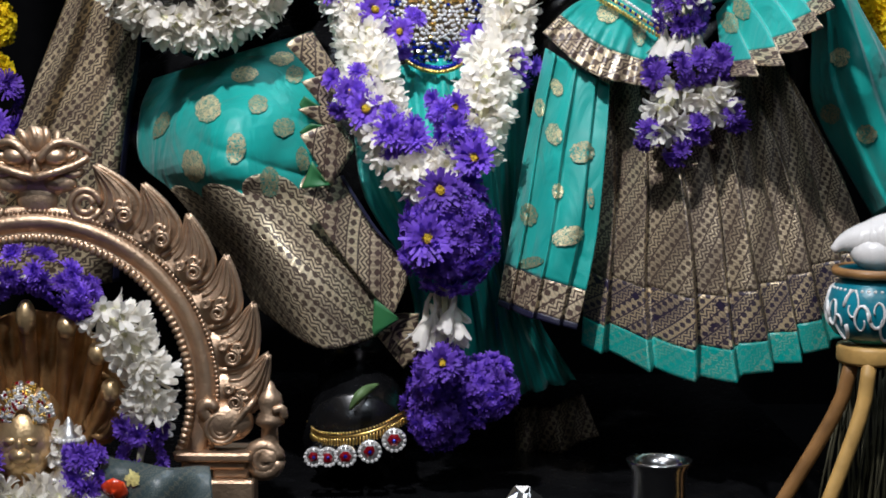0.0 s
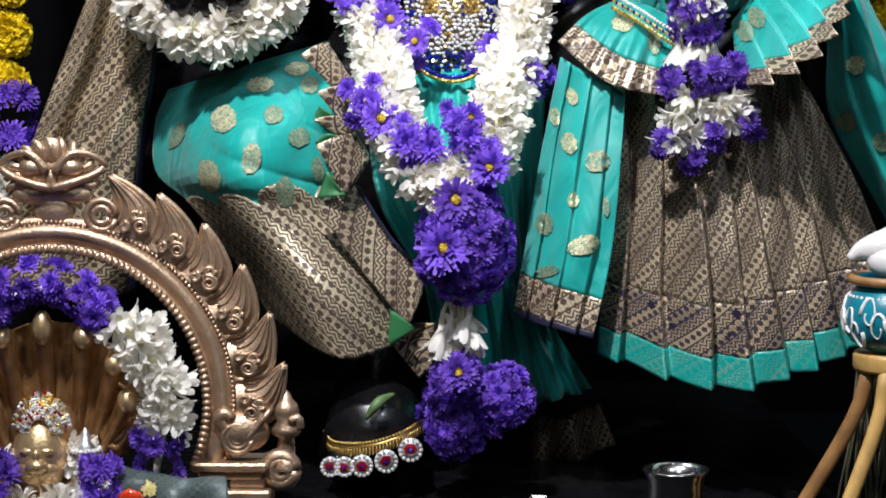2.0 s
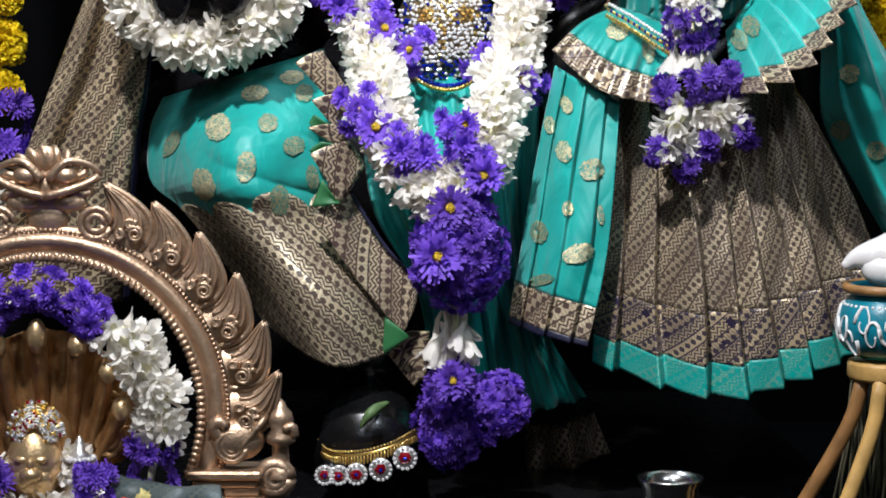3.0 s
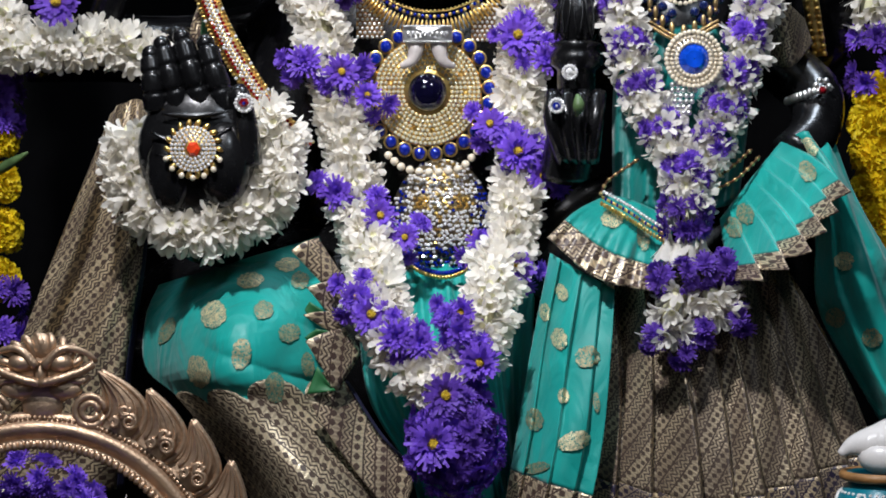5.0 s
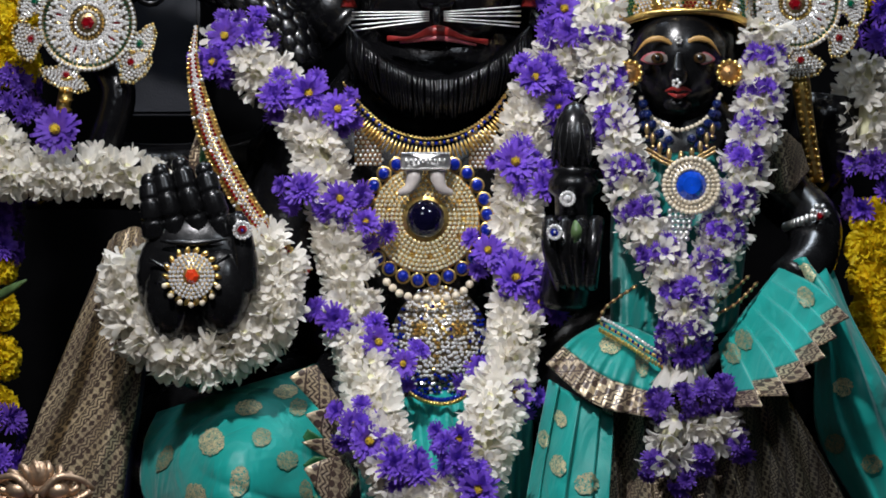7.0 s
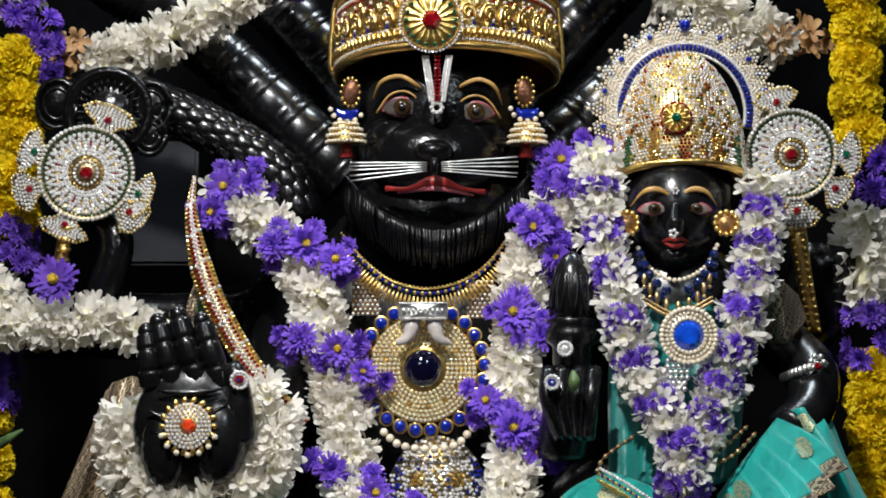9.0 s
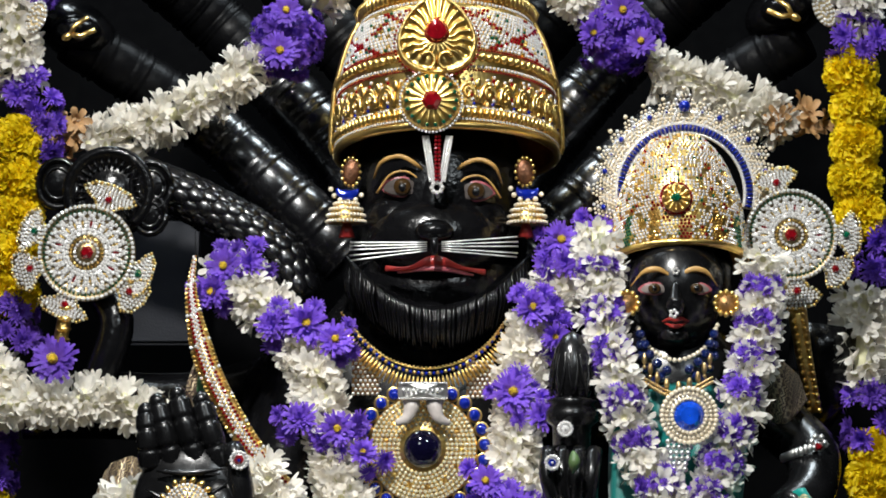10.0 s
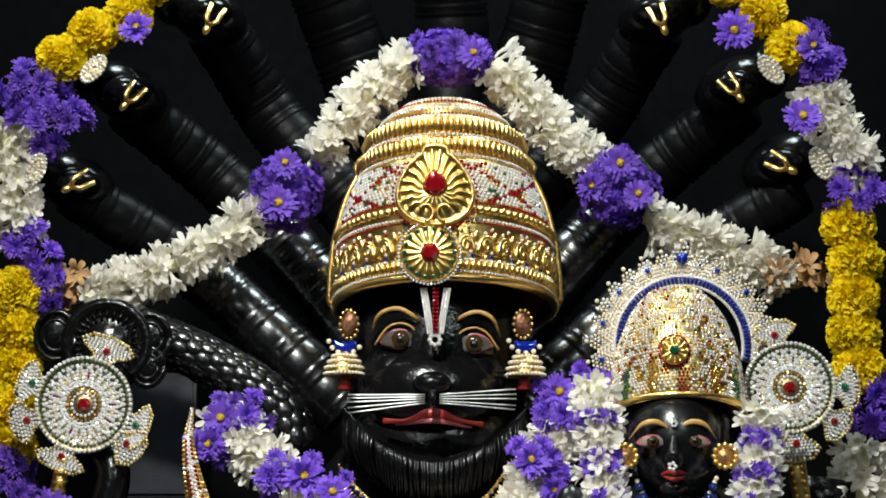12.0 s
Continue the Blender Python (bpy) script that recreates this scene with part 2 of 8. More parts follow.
TINY = {"stone_inlay", "crystal_ring", "bead_ring", "pearl_band", "ruby_edge", "beading", "egg_moulding", "pearl_lace", "leaf_fringe", "bead_strand", "bead_edge",
        "pearl_fringe", "fringe", "dot_row", "stone_strand", "blue_ring", "petal_ring", "ruby_strip", "gadroon", "mesh_piece", "chain_strand", "lower_drop"}
SPARKLE = random.Random(77)      # stones sit a little askew


class Form:
    """Collects vertices and faces of one mesh, with a material index each."""

    def __init__(self):
        self.v, self.f, self.i = [], [], []

    def add(self, verts, faces, index=0):
        o = len(self.v)
        self.v += [Vector(p) for p in verts]
        self.f += [tuple(o + k for k in q) for q in faces]
        self.i += [index] * len(faces)

    def grid(self, rows, index=0, close=False, cap=False):
        n = len(rows[0])
        faces = []
        for r in range(len(rows) - 1):
            for c in range(n if close else n - 1):
                d = (c + 1) % n
                faces.append((r * n + c, r * n + d, (r + 1) * n + d, (r + 1) * n + c))
        if cap:
            faces.append(tuple(range(n))[::-1])
            faces.append(tuple((len(rows) - 1) * n + c for c in range(n)))
        self.add([p for r in rows for p in r], faces, index)

    def ball(self, c, r, m=None, index=0, seg=12, rings=8):
        """An ellipsoid: r is a number or three; m turns it."""
        r = (r, r, r) if isinstance(r, (int, float)) else r
        turn = m.to_3x3() if m else Matrix.Identity(3)
        rows = []
        for k in range(rings + 1):
            a = math.pi * k / rings
            s = max(math.sin(a), 1e-3)
            rows.append([Vector(c) + turn @ Vector((r[0] * s * math.cos(2 * math.pi * j / seg), r[1] * s * math.sin(2 * math.pi * j / seg),
                                                    r[2] * math.cos(a))) for j in range(seg)])
        self.grid(rows[::-1], index, True)

    def gem(self, c, r, index=0, m=None, flat=0.7):
        """A small cut stone facing the hall (-y)."""
        turn = (m.to_3x3() if m else Matrix.Identity(3)) @ pose(0, 0, 0, SPARKLE.uniform(-16, 16), 0, SPARKLE.uniform(-16, 16)).to_3x3()
        base = [Vector(c) + turn @ Vector((r * math.cos(a * math.pi / 3), 0, r * math.sin(a * math.pi / 3))) for a in range(6)]
        top = [Vector(c) + turn @ Vector((0.55 * r * math.cos(a * math.pi / 3), -r * flat, 0.55 * r * math.sin(a * math.pi / 3))) for a in range(6)]
        self.add(base + top, [(k, (k + 1) % 6, 6 + (k + 1) % 6, 6 + k) for k in range(6)] + [tuple(range(6, 12))], index)

    def tube(self, path, radius, index=0, seg=10, squash=1.0, ends=True):
        """A tube along points; radius: a number or a function of 0..1."""
        rows = []
        n = len(path)
        side = None
        for k, p in enumerate(path):
            d = (path[min(k + 1, n - 1)] - path[max(k - 1, 0)]).normalized()
            if side is None:
                side = d.orthogonal().normalized() if abs(d.y) > 0.9 else d.cross(Vector((0, 1, 0))).normalized()
            side = (side - d * side.dot(d)).normalized()
            other = d.cross(side)
            r = radius(k / (n - 1)) if callable(radius) else radius
            rows.append([p + (side * math.cos(2 * math.pi * j / seg) + other * squash * math.sin(2 * math.pi * j / seg)) * r for j in range(seg)])
        self.grid(rows, index, True, ends)

    def lathe(self, centre, profile, index=0, seg=32, m=None, arc=(0, 2 * math.pi)):
        """Turns (radius, height) round the z axis through centre."""
        turn = m.to_3x3() if m else Matrix.Identity(3)
        full = abs(arc[1] - arc[0] - 2 * math.pi) < 1e-6
        cols = seg if full else seg + 1
        rows = [[Vector(centre) + turn @ Vector((r * math.cos(arc[0] + (arc[1] - arc[0]) * j / seg), r * math.sin(arc[0] + (arc[1] - arc[0]) * j / seg), h))
                 for j in range(cols)] for r, h in profile]
        self.grid(rows, index, full)

    def mesh(self, name, mats, smooth=True):
        return mesh(name, self.v, self.f, mats if isinstance(mats, list) else [mats], self.i, smooth)


def spline(points, n):
    """n points, evenly spaced, on a smooth curve through the given ones."""
    pts = [Vector(p) for p in points]
    if len(pts) == 2:
        fine = [pts[0].lerp(pts[1], k / 40) for k in range(41)]
    else:
        e = [2 * pts[0] - pts[1], *pts, 2 * pts[-1] - pts[-2]]
        fine = []
        for k in range(len(pts) - 1):
            a, b, c, d = e[k:k + 4]
            for s in range(16):
                t = s / 16
                fine.append(0.5 * (2 * b + (c - a) * t + (2 * a - 5 * b + 4 * c - d) * t * t + (3 * b - a - 3 * c + d) * t ** 3))
        fine.append(pts[-1])
    cum = [0.0]
    for p, q in zip(fine, fine[1:]):
        cum.append(cum[-1] + (q - p).length)
    out, k = [], 0
    for j in range(n):
        s = cum[-1] * j / (n - 1)
        while k < len(fine) - 2 and cum[k + 1] < s:
            k += 1
        out.append(fine[k].lerp(fine[k + 1], (s - cum[k]) / max(cum[k + 1] - cum[k], 1e-9)))
    return out


def length(path):
    return sum((q - p).length for p, q in zip(path, path[1:]))


def cloth(name, curves, nu, nv, material, parent=None, fold=None, span=(0.0, 1.0), across=(0.0, 1.0), thick=0.0012, label="", lift=0.0, reach=None, start=None):
    """A sheet lofted over curves; fold(u, v) pushes it towards the hall; span, across: the stretch of it that is built."""
    lines = [spline(c, 33) for c in curves]
    N, M = nu, nv
    cols = [spline([ln[i] for ln in lines], 33) for i in range(33)]

    def place(u, v):
        x, y = u * 32, v * 32
        i, j = min(int(x), 31), min(int(y), 31)
        a, b = cols[i], cols[i + 1]
        return a[j].lerp(a[j + 1], y - j).lerp(b[j].lerp(b[j + 1], y - j), x - i)
    wu, wv = length(lines[len(lines) // 2]), length(cols[16])
    verts, uvs, faces = [], [], []
    for r in range(M):
        for c in range(N):
            u = across[0] + (across[1] - across[0]) * c / (N - 1)
            first = start(u) if start else span[0]
            v = first + (span[1] - first) * r / (M - 1)
            p = place(u, v * (reach(u) if reach else 1.0))
            p.y -= (fold(u, v) if fold else 0.0) + lift
            verts.append(p), uvs.append((u * wu, v * wv))
    for r in range(M - 1):
        for c in range(N - 1):
            faces.append((r * N + c, r * N + c + 1, (r + 1) * N + c + 1, (r + 1) * N + c))
    ob = put(name, mesh(name, verts, faces, [material], uvs=uvs), parent, label)
    if thick:
        s = ob.modifiers.new("thickness", "SOLIDIFY")
        s.thickness, s.offset = thick, 1.0
    ob["wide"] = wu
    return ob


def surface(ob):
    me = ob.data
    return BVHTree.FromPolygons([v.co for v in me.vertices], [tuple(p.vertices) for p in me.polygons])


EYEPOINT = Vector((0, -D, EYE))


def motif(tree, parent, x, z, rx, rz, turn=0.0, material=None, name="motif", ragged=0.10, low=1.0):
    """A woven oval figure lying on a cloth."""
    rnd = random.Random(int((x * 7919 + z * 104729) * 1000))
    ct, st = math.cos(turn), math.sin(turn)
    rows, n = [], 32
    for k in range(4):
        ring = []
        for j in range(n):
            a = 2 * math.pi * j / n
            s = max(k / 3, 0.02) * (1 + (ragged * rnd.uniform(-1, 1) + 0.0 if k == 3 else 0))
            dx, dz = rx * s * math.cos(a), rz * s * math.sin(a) * (1.0 if math.sin(a) > 0 else low)
            way = (at(x + dx * ct - dz * st, z + dx * st + dz * ct, 0.2) - EYEPOINT).normalized()
            hit = tree.ray_cast(EYEPOINT, way)[0]
            if hit is None:
                return None
            ring.append(hit - way * 0.0022)
        rows.append(ring)
    fm = Form()
    fm.grid(rows, 0, True)
    return put(name, fm.mesh(name, material or ZARI), parent)


# ---- flowers: one mesh for each kind, shared by all ----
def tuberose_mesh(name, opened, long, seed):
    """A waxy trumpet: a slender bent tube and six oval, pointed lobes in two whorls."""
    rnd, fm = random.Random(seed), Form()
    up = Vector((0, 0, 1))
    bend = Vector((rnd.uniform(-1, 1), rnd.uniform(-1, 1), 0)) * 0.0025
    rings = [(0.0014, 0.0), (0.0017, 0.35), (0.0023, 0.75), (0.0036, 1.0)]
    fm.grid([[bend * math.sin(math.pi * h) + Vector((r * math.cos(k * math.pi / 3), r * math.sin(k * math.pi / 3), h * long)) for k in range(6)] for r, h in rings], 0, True)
    for k in range(6):
        a = (k + 0.5) * math.pi / 3 + rnd.uniform(-0.15, 0.15)
        lean = opened * rnd.uniform(0.75, 1.25) + (0.16 if k % 2 else 0.0)
        d, s = Vector((math.cos(a), math.sin(a), 0)), Vector((-math.sin(a), math.cos(a), 0))
        size, w0 = 0.0140 * rnd.uniform(0.85, 1.12), 0.0032 * rnd.uniform(0.9, 1.15)
        p, el = up * long * 0.98 + d * 0.0030, radians(78) - 0.45 * lean
        n = len(fm.v)
        for j, w in enumerate((0.92, 1.05, 0.85)):
            step = size * (0.34, 0.36, 0.22)[j]
            p = p + (d * math.cos(el) + up * math.sin(el)) * step
            el -= 0.62 * lean
            hollow = (d * math.sin(el) - up * math.cos(el)) * 0.0009
            fm.v += [p - s * w0 * w, p + hollow, p + s * w0 * w]
        fm.v.append(p + (d * math.cos(el) + up * math.sin(el)) * size * 0.16)
        r0, r1 = 18 + k, 18 + (k + 1) % 6
        faces = [(r0, r1, n + 1), (r0, n + 1, n), (r1, n + 2, n + 1), (n, n + 1, n + 4, n + 3), (n + 1, n + 2, n + 5, n + 4),
                 (n + 3, n + 4, n + 7, n + 6), (n + 4, n + 5, n + 8, n + 7), (n + 6, n + 7, n + 9), (n + 7, n + 8, n + 9)]
        fm.f += faces
        fm.i += [0] * len(faces)
    n = len(fm.v)
    fm.v.append(up * long * 0.9)
    fm.f += [(18 + k, n, 18 + (k + 1) % 6) for k in range(6)]
    fm.i += [1] * 6
    return fm.mesh(name, [PETAL, STALK])


TUBEROSE = [tuberose_mesh("tuberose", o, h, k + 1) for k, (o, h) in enumerate(((0.34, 0.0145), (0.18, 0.0155), (0.55, 0.014), (0.0, 0.018), (0.45, 0.0145), (0.28, 0.015)))]


def aster_mesh(name, radius, petals, eye, cup, seed):
    """A double aster: strap petals in ruffled layers round a yellow eye, or a full pompon."""
    rnd, fm = random.Random(seed), Form()
    fm.v.append(Vector((0, 0, 0.001)))

    def petal(a, r, r0, el, curl, w):
        d, s = Vector((math.cos(a), math.sin(a), 0)), Vector((-math.sin(a), math.cos(a), 0))
        up = Vector((0, 0, 1))
        p = d * r0 + up * 0.001
        n = len(fm.v)
        twist = rnd.uniform(-0.35, 0.35)
        for j, ww in enumerate((0.5, 0.9, 1.05, 0.8)):
            side = (s + up * twist * j * 0.4) * w * ww
            fm.v += [p - side, p + side]
            p = p + (d * math.cos(el) + up * math.sin(el)) * (r - r0) / 3
            el += curl
        fm.f += [(0, n, n + 1)] + [(n + 2 * j, n + 2 * j + 1, n + 2 * j + 3, n + 2 * j + 2) for j in range(3)]
        fm.i += [0] * 4
    for layer in range(4):
        m = petals - 3 * layer
        for k in range(m):
            a = 2 * math.pi * (k + 0.5 * layer) / m + rnd.uniform(-0.12, 0.12)
            r = radius * (1 - 0.13 * layer) * rnd.uniform(0.82, 1.1)
            petal(a, r, radius * 0.14, 0.10 + cup * (0.35 + 0.42 * layer) * rnd.uniform(0.5, 1.4), rnd.uniform(-0.32, 0.12), radius * 0.072 * rnd.uniform(0.8, 1.3))
    if eye:
        fm.ball((0, 0, 0.004), (radius * 0.20, radius * 0.20, 0.0034), None, 1, 12, 6)
        for k in range(26):
            a, q = rnd.uniform(0, 6.28), radius * 0.19 * math.sqrt(rnd.random())
            fm.ball((q * math.cos(a), q * math.sin(a), 0.0072 - 0.12 * q), radius * 0.035, None, 1, 5, 4)
    else:
        for k in range(54):
            q = math.sqrt(rnd.random())
            petal(rnd.uniform(0, 6.28), radius * (0.34 + 0.45 * q), radius * 0.12 * q, 1.45 - 0.75 * q, rnd.uniform(-0.45, 0.1), radius * 0.075)
    return fm.mesh(name, [VIOLET, YOLK], smooth=False)


ASTER = [aster_mesh("aster", 0.0200, 30, True, 0.45, 5), aster_mesh("aster", 0.0186, 28, True, 0.75, 6), aster_mesh("aster", 0.0192, 28, True, 0.3, 15)]
POMPON = [aster_mesh("aster", 0.0185, 20, False, 0.55, 7), aster_mesh("aster", 0.0175, 20, False, 0.75, 8)]


def marigold_mesh(seed):
    rnd, fm = random.Random(seed), Form()
    fm.v.append(Vector((0, 0, 0)))
    for layer in range(9):
        n = (18, 19, 19, 18, 17, 15, 12, 8, 5)[layer]
        el = radians(-8 + 11.5 * layer)
        for k in range(n):
            a = 2 * math.pi * (k + rnd.uniform(-0.3, 0.3)) / n
            t = el + rnd.uniform(-0.15, 0.15)
            d = Vector((math.cos(a) * math.cos(t), math.sin(a) * math.cos(t), math.sin(t) * 0.75))
            s = Vector((-math.sin(a), math.cos(a), 0))
            up = d.cross(s) * -1
            r = 0.0255 * rnd.uniform(0.9, 1.08)
            w = 0.0039 * rnd.uniform(0.8, 1.2)
            b, c, e = d * r * 0.35, d * r * 0.78, d * r
            wav = [rnd.uniform(-0.0036, 0.0036) for _ in range(3)]
            base = len(fm.v)
            fm.f.append((0, base, base + 1))
            fm.i.append(0)
            fm.add([b - s * w * 0.5, b + s * w * 0.5, c + s * w, e + s * w * 0.8 + up * wav[0], e + up * wav[1] * 1.5, e - s * w * 0.8 + up * wav[2], c - s * w],
                   [(0, 1, 2, 6), (6, 2, 3, 4), (6, 4, 5)], 0)
    return fm.mesh("marigold", [MARI], smooth=False)


MARIGOLD = [marigold_mesh(11), marigold_mesh(12)]


def turn_to(d, spin):
    return Vector(d).to_track_quat("Z", "Y").to_matrix().to_4x4() @ Matrix.Rotation(spin, 4, "Z")


class Garland:
    """A string of flowers: the ones towards the hall are single flowers, the hidden rest one mass."""

    def __init__(self, label, group=""):
        self.top = thing("garland", label, "garland", group)
        self.rest, self.count, self.rnd = Form(), 0, random.Random(len(label) + 17)
        self.cord, self.mats = Form(), [PETAL, STALK, VIOLET, YOLK, MARI, WILTED]

    def flower(self, me, m, name):
        face = (m.to_3x3() @ Vector((0, 0, 1))).normalized().y
        if face > 0.6:
            return
        if face < 0.3 and self.count < (290 if name == "aster" else 250):
            self.count += 1
            put(name, me, self.top, m=m)
        else:
            if len(self.rest.f) > 400000:
                return
            shift = {"tuberose": 0, "aster": 2, "marigold": 4, "wilted_tuberose": 5}[name]
            o = len(self.rest.v)
            self.rest.v += [m @ v.co for v in me.vertices]
            self.rest.f += [tuple(o + k for k in p.vertices) for p in me.polygons]
            self.rest.i += [min(p.material_index + shift, 5) for p in me.polygons]

    def white(self, points, radius=0.021, step=0.0105, round_=7, scale=1.0, wilted=False):
        """Tuberoses all round a cord."""
        step, round_ = step * 0.80, round_ + 1
        reach = 0.0265 * scale
        path = [Vector(p) for p in points]
        n = max(3, int(length(spline(path, 60)) / step))
        path = spline(path, n)
        core = Form()
        core.tube(path, max(0.003, radius - reach) + 0.004, 0, 8)
        put("cord", core.mesh("cord", STALK), self.top)
        rnd = self.rnd
        for k, p in enumerate(path):
            d = (path[min(k + 1, n - 1)] - path[max(k - 1, 0)]).normalized()
            s = d.cross(Vector((0, 1, 0))).normalized()
            o = d.cross(s)
            for j in range(round_):
                a = 2 * math.pi * (j + 0.5 * (k % 2)) / round_ + rnd.uniform(-0.3, 0.3)
                out = (s * math.cos(a) + o * math.sin(a) + d * rnd.uniform(0.0, 1.15)).normalized()
                me = TUBEROSE[rnd.choice((0, 0, 1, 2, 3, 4, 4, 5))]
                q = p + out * (max(0.0, radius - reach) + rnd.uniform(-0.003, 0.003)) + d * rnd.uniform(-0.004, 0.004)
                self.flower(me, Matrix.Translation(q) @ turn_to(out, rnd.uniform(0, 6)) @ Matrix.Diagonal((scale, scale, scale * rnd.uniform(0.85, 1.1), 1)),
                            "tuberose")

    def violet(self, points, radius=0.02, step=0.014, round_=6, scale=0.8):
        """Small asters packed round a cord."""
        path = [Vector(p) for p in points]
        n = max(2, int(length(spline(path, 60)) / step))
        path = spline(path, n)
        rnd = self.rnd
        for k, p in enumerate(path):
            d = (path[min(k + 1, n - 1)] - path[max(k - 1, 0)]).normalized()
            s = d.cross(Vector((0, 1, 0))).normalized()
            o = d.cross(s)
            for j in range(round_):
                a = 2 * math.pi * (j + 0.5 * (k % 2)) / round_ + rnd.uniform(-0.3, 0.3)
                out = (s * math.cos(a) + o * math.sin(a) + d * rnd.uniform(-0.4, 0.4)).normalized()
                self.flower(rnd.choice(POMPON), Matrix.Translation(p + out * (radius - 0.008)) @ turn_to(out, rnd.uniform(0, 6)) @ Matrix.Scale(scale * rnd.uniform(0.85, 1.15), 4),
                            "aster")

    def bunch(self, c, r, number, scale=0.85):
        """Asters over an egg-shaped bunch."""
        rnd = self.rnd
        core = Form()
        core.ball(c, (r[0] * 0.8, r[1] * 0.8, r[2] * 0.8))
        put("bunch_core", core.mesh("bunch_core", VIOLET), self.top)
        for k in range(number):
            t = (k + 0.5) / number
            z = 1 - 2 * t
            a = k * 2.39996
            s = math.sqrt(1 - z * z)
            out = Vector((s * math.cos(a), s * math.sin(a), z))
            p = Vector(c) + Vector((out.x * r[0], out.y * r[1], out.z * r[2])) * rnd.uniform(0.74, 1.08)
            out = (out + Vector((rnd.uniform(-0.4, 0.4), rnd.uniform(-0.4, 0.2), rnd.uniform(-0.4, 0.4)))).normalized()
            self.flower(rnd.choice(POMPON), Matrix.Translation(p) @ turn_to(out, rnd.uniform(0, 6)) @ Matrix.Scale(scale * rnd.uniform(0.8, 1.15), 4), "aster")

    def asters(self, spots, lift=0.018, scale=1.0, cluster=False):
        """Open asters set on the front: (x, z, depth of the cord[, size])."""
        rnd = self.rnd
        for x, z, y, *size in spots:
            out = Vector((rnd.uniform(-0.3, 0.3), -1, rnd.uniform(-0.05, 0.4))).normalized()
            sc = scale * (size[0] if size else rnd.uniform(0.85, 1.05))
            for q in range(4 if cluster else 0):
                a = rnd.uniform(0, 6.28)
                p = at(x, z, y - lift + 0.006) + Vector((0.020 * math.cos(a), 0.003, 0.018 * math.sin(a)))
                o2 = Vector((math.cos(a) * 0.8, -1, math.sin(a) * 0.8)).normalized()
                self.flower(rnd.choice(POMPON), Matrix.Translation(p) @ turn_to(o2, rnd.uniform(0, 6)) @ Matrix.Scale(0.66 * rnd.uniform(0.8, 1.15), 4), "aster")
            full = cluster and not size and rnd.random() < 0.55
            self.flower(rnd.choice(POMPON if full else ASTER), Matrix.Translation(at(x, z, y - lift)) @ turn_to(out, rnd.uniform(0, 6)) @ Matrix.Scale(sc, 4), "aster")

    def marigolds(self, points, step=0.021, scale=1.0):
        step = 0.028
        path = [Vector(p) for p in points]
        n = max(2, int(length(spline(path, 60)) / step))
        path = spline(path, n)
        rnd = self.rnd
        for k, p in enumerate(path):
            d = (path[min(k + 1, n - 1)] - path[max(k - 1, 0)]).normalized()
            side = d.cross(Vector((0, 1, 0))).normalized()
            for j in range(4):
                a = math.pi / 2 * j + (0.785 if k % 2 else 0) + rnd.uniform(-0.2, 0.2)
                out = (side * math.cos(a) + d.cross(side) * math.sin(a) + d * rnd.uniform(-0.25, 0.25)).normalized()
                self.flower(rnd.choice(MARIGOLD), Matrix.Translation(p + out * 0.008) @ turn_to(out, rnd.uniform(0, 6)) @ Matrix.Scale(scale * 0.82 * rnd.uniform(0.9, 1.08), 4), "marigold")

    def done(self):
        if self.cord.v:
            put("cord", self.cord.mesh("cord", [STALK, VIOLET]), self.top)
        if self.rest.v:
            ob = put("flower_mass", self.rest.mesh("flower_mass", self.mats), self.top)
            tagged(ob, kind="stuff")
        return self.top


# ---- the setting: hall, altar platform ----
def box(name, lo, hi, material, label="", category="", bevel=0.004):
    bm = bmesh.new()
    bmesh.ops.create_cube(bm, size=1.0)
    for v in bm.verts:
        v.co = Vector([lo[k] if v.co[k] < 0 else hi[k] for k in range(3)])
    if bevel:
        bmesh.ops.bevel(bm, geom=bm.edges[:], offset=bevel, segments=2, affect="EDGES")
    me = bpy.data.meshes.new(name)
    bm.to_mesh(me), bm.free()
    me.materials.append(material)
    return tagged(new(name, me), label, category, kind="structure")


box("floor", (-2.6, -5.2, -0.1), (2.6, 0.75, 0.0), TILE, "dark polished granite hall floor", "floor")
box("wall_north", (-2.6, 0.55, 0.0), (2.6, 0.75, 3.2), WALL, "black painted wall behind the altar", "wall")
box("wall_south", (-2.6, -5.2, 0.0), (2.6, -5.0, 3.2), HALL, "plain plastered wall of the hall", "wall")
box("wall_west", (-2.8, -5.2, 0.0), (-2.6, 0.75, 3.2), HALL, "plain plastered side wall of the hall", "wall")
box("wall_east", (2.6, -5.2, 0.0), (2.8, 0.75, 3.2), HALL, "plain plastered side wall of the hall", "wall")
box("ceiling", (-2.8, -5.2, 3.2), (2.8, 0.75, 3.3), HALL, "plain plastered hall ceiling", "ceiling")
box("altar_platform", (-1.3, -0.75, 0.0), (1.3, 0.55, 0.90), WALL, "black stone altar platform", "platform", 0.01)
box("niche_side_west", (-1.4, -0.2, 0.0), (-1.304, 0.55, 3.2), WALL, "black painted niche side", "wall")
box("niche_side_east", (1.304, -0.2, 0.0), (1.4, 0.55, 3.2), WALL, "black painted niche side", "wall")


# ---- the large statue: a seated black stone figure ----
def statue(name, label, form, mats):
    return tagged(put(name, form.mesh(name, mats)), label, "statue")


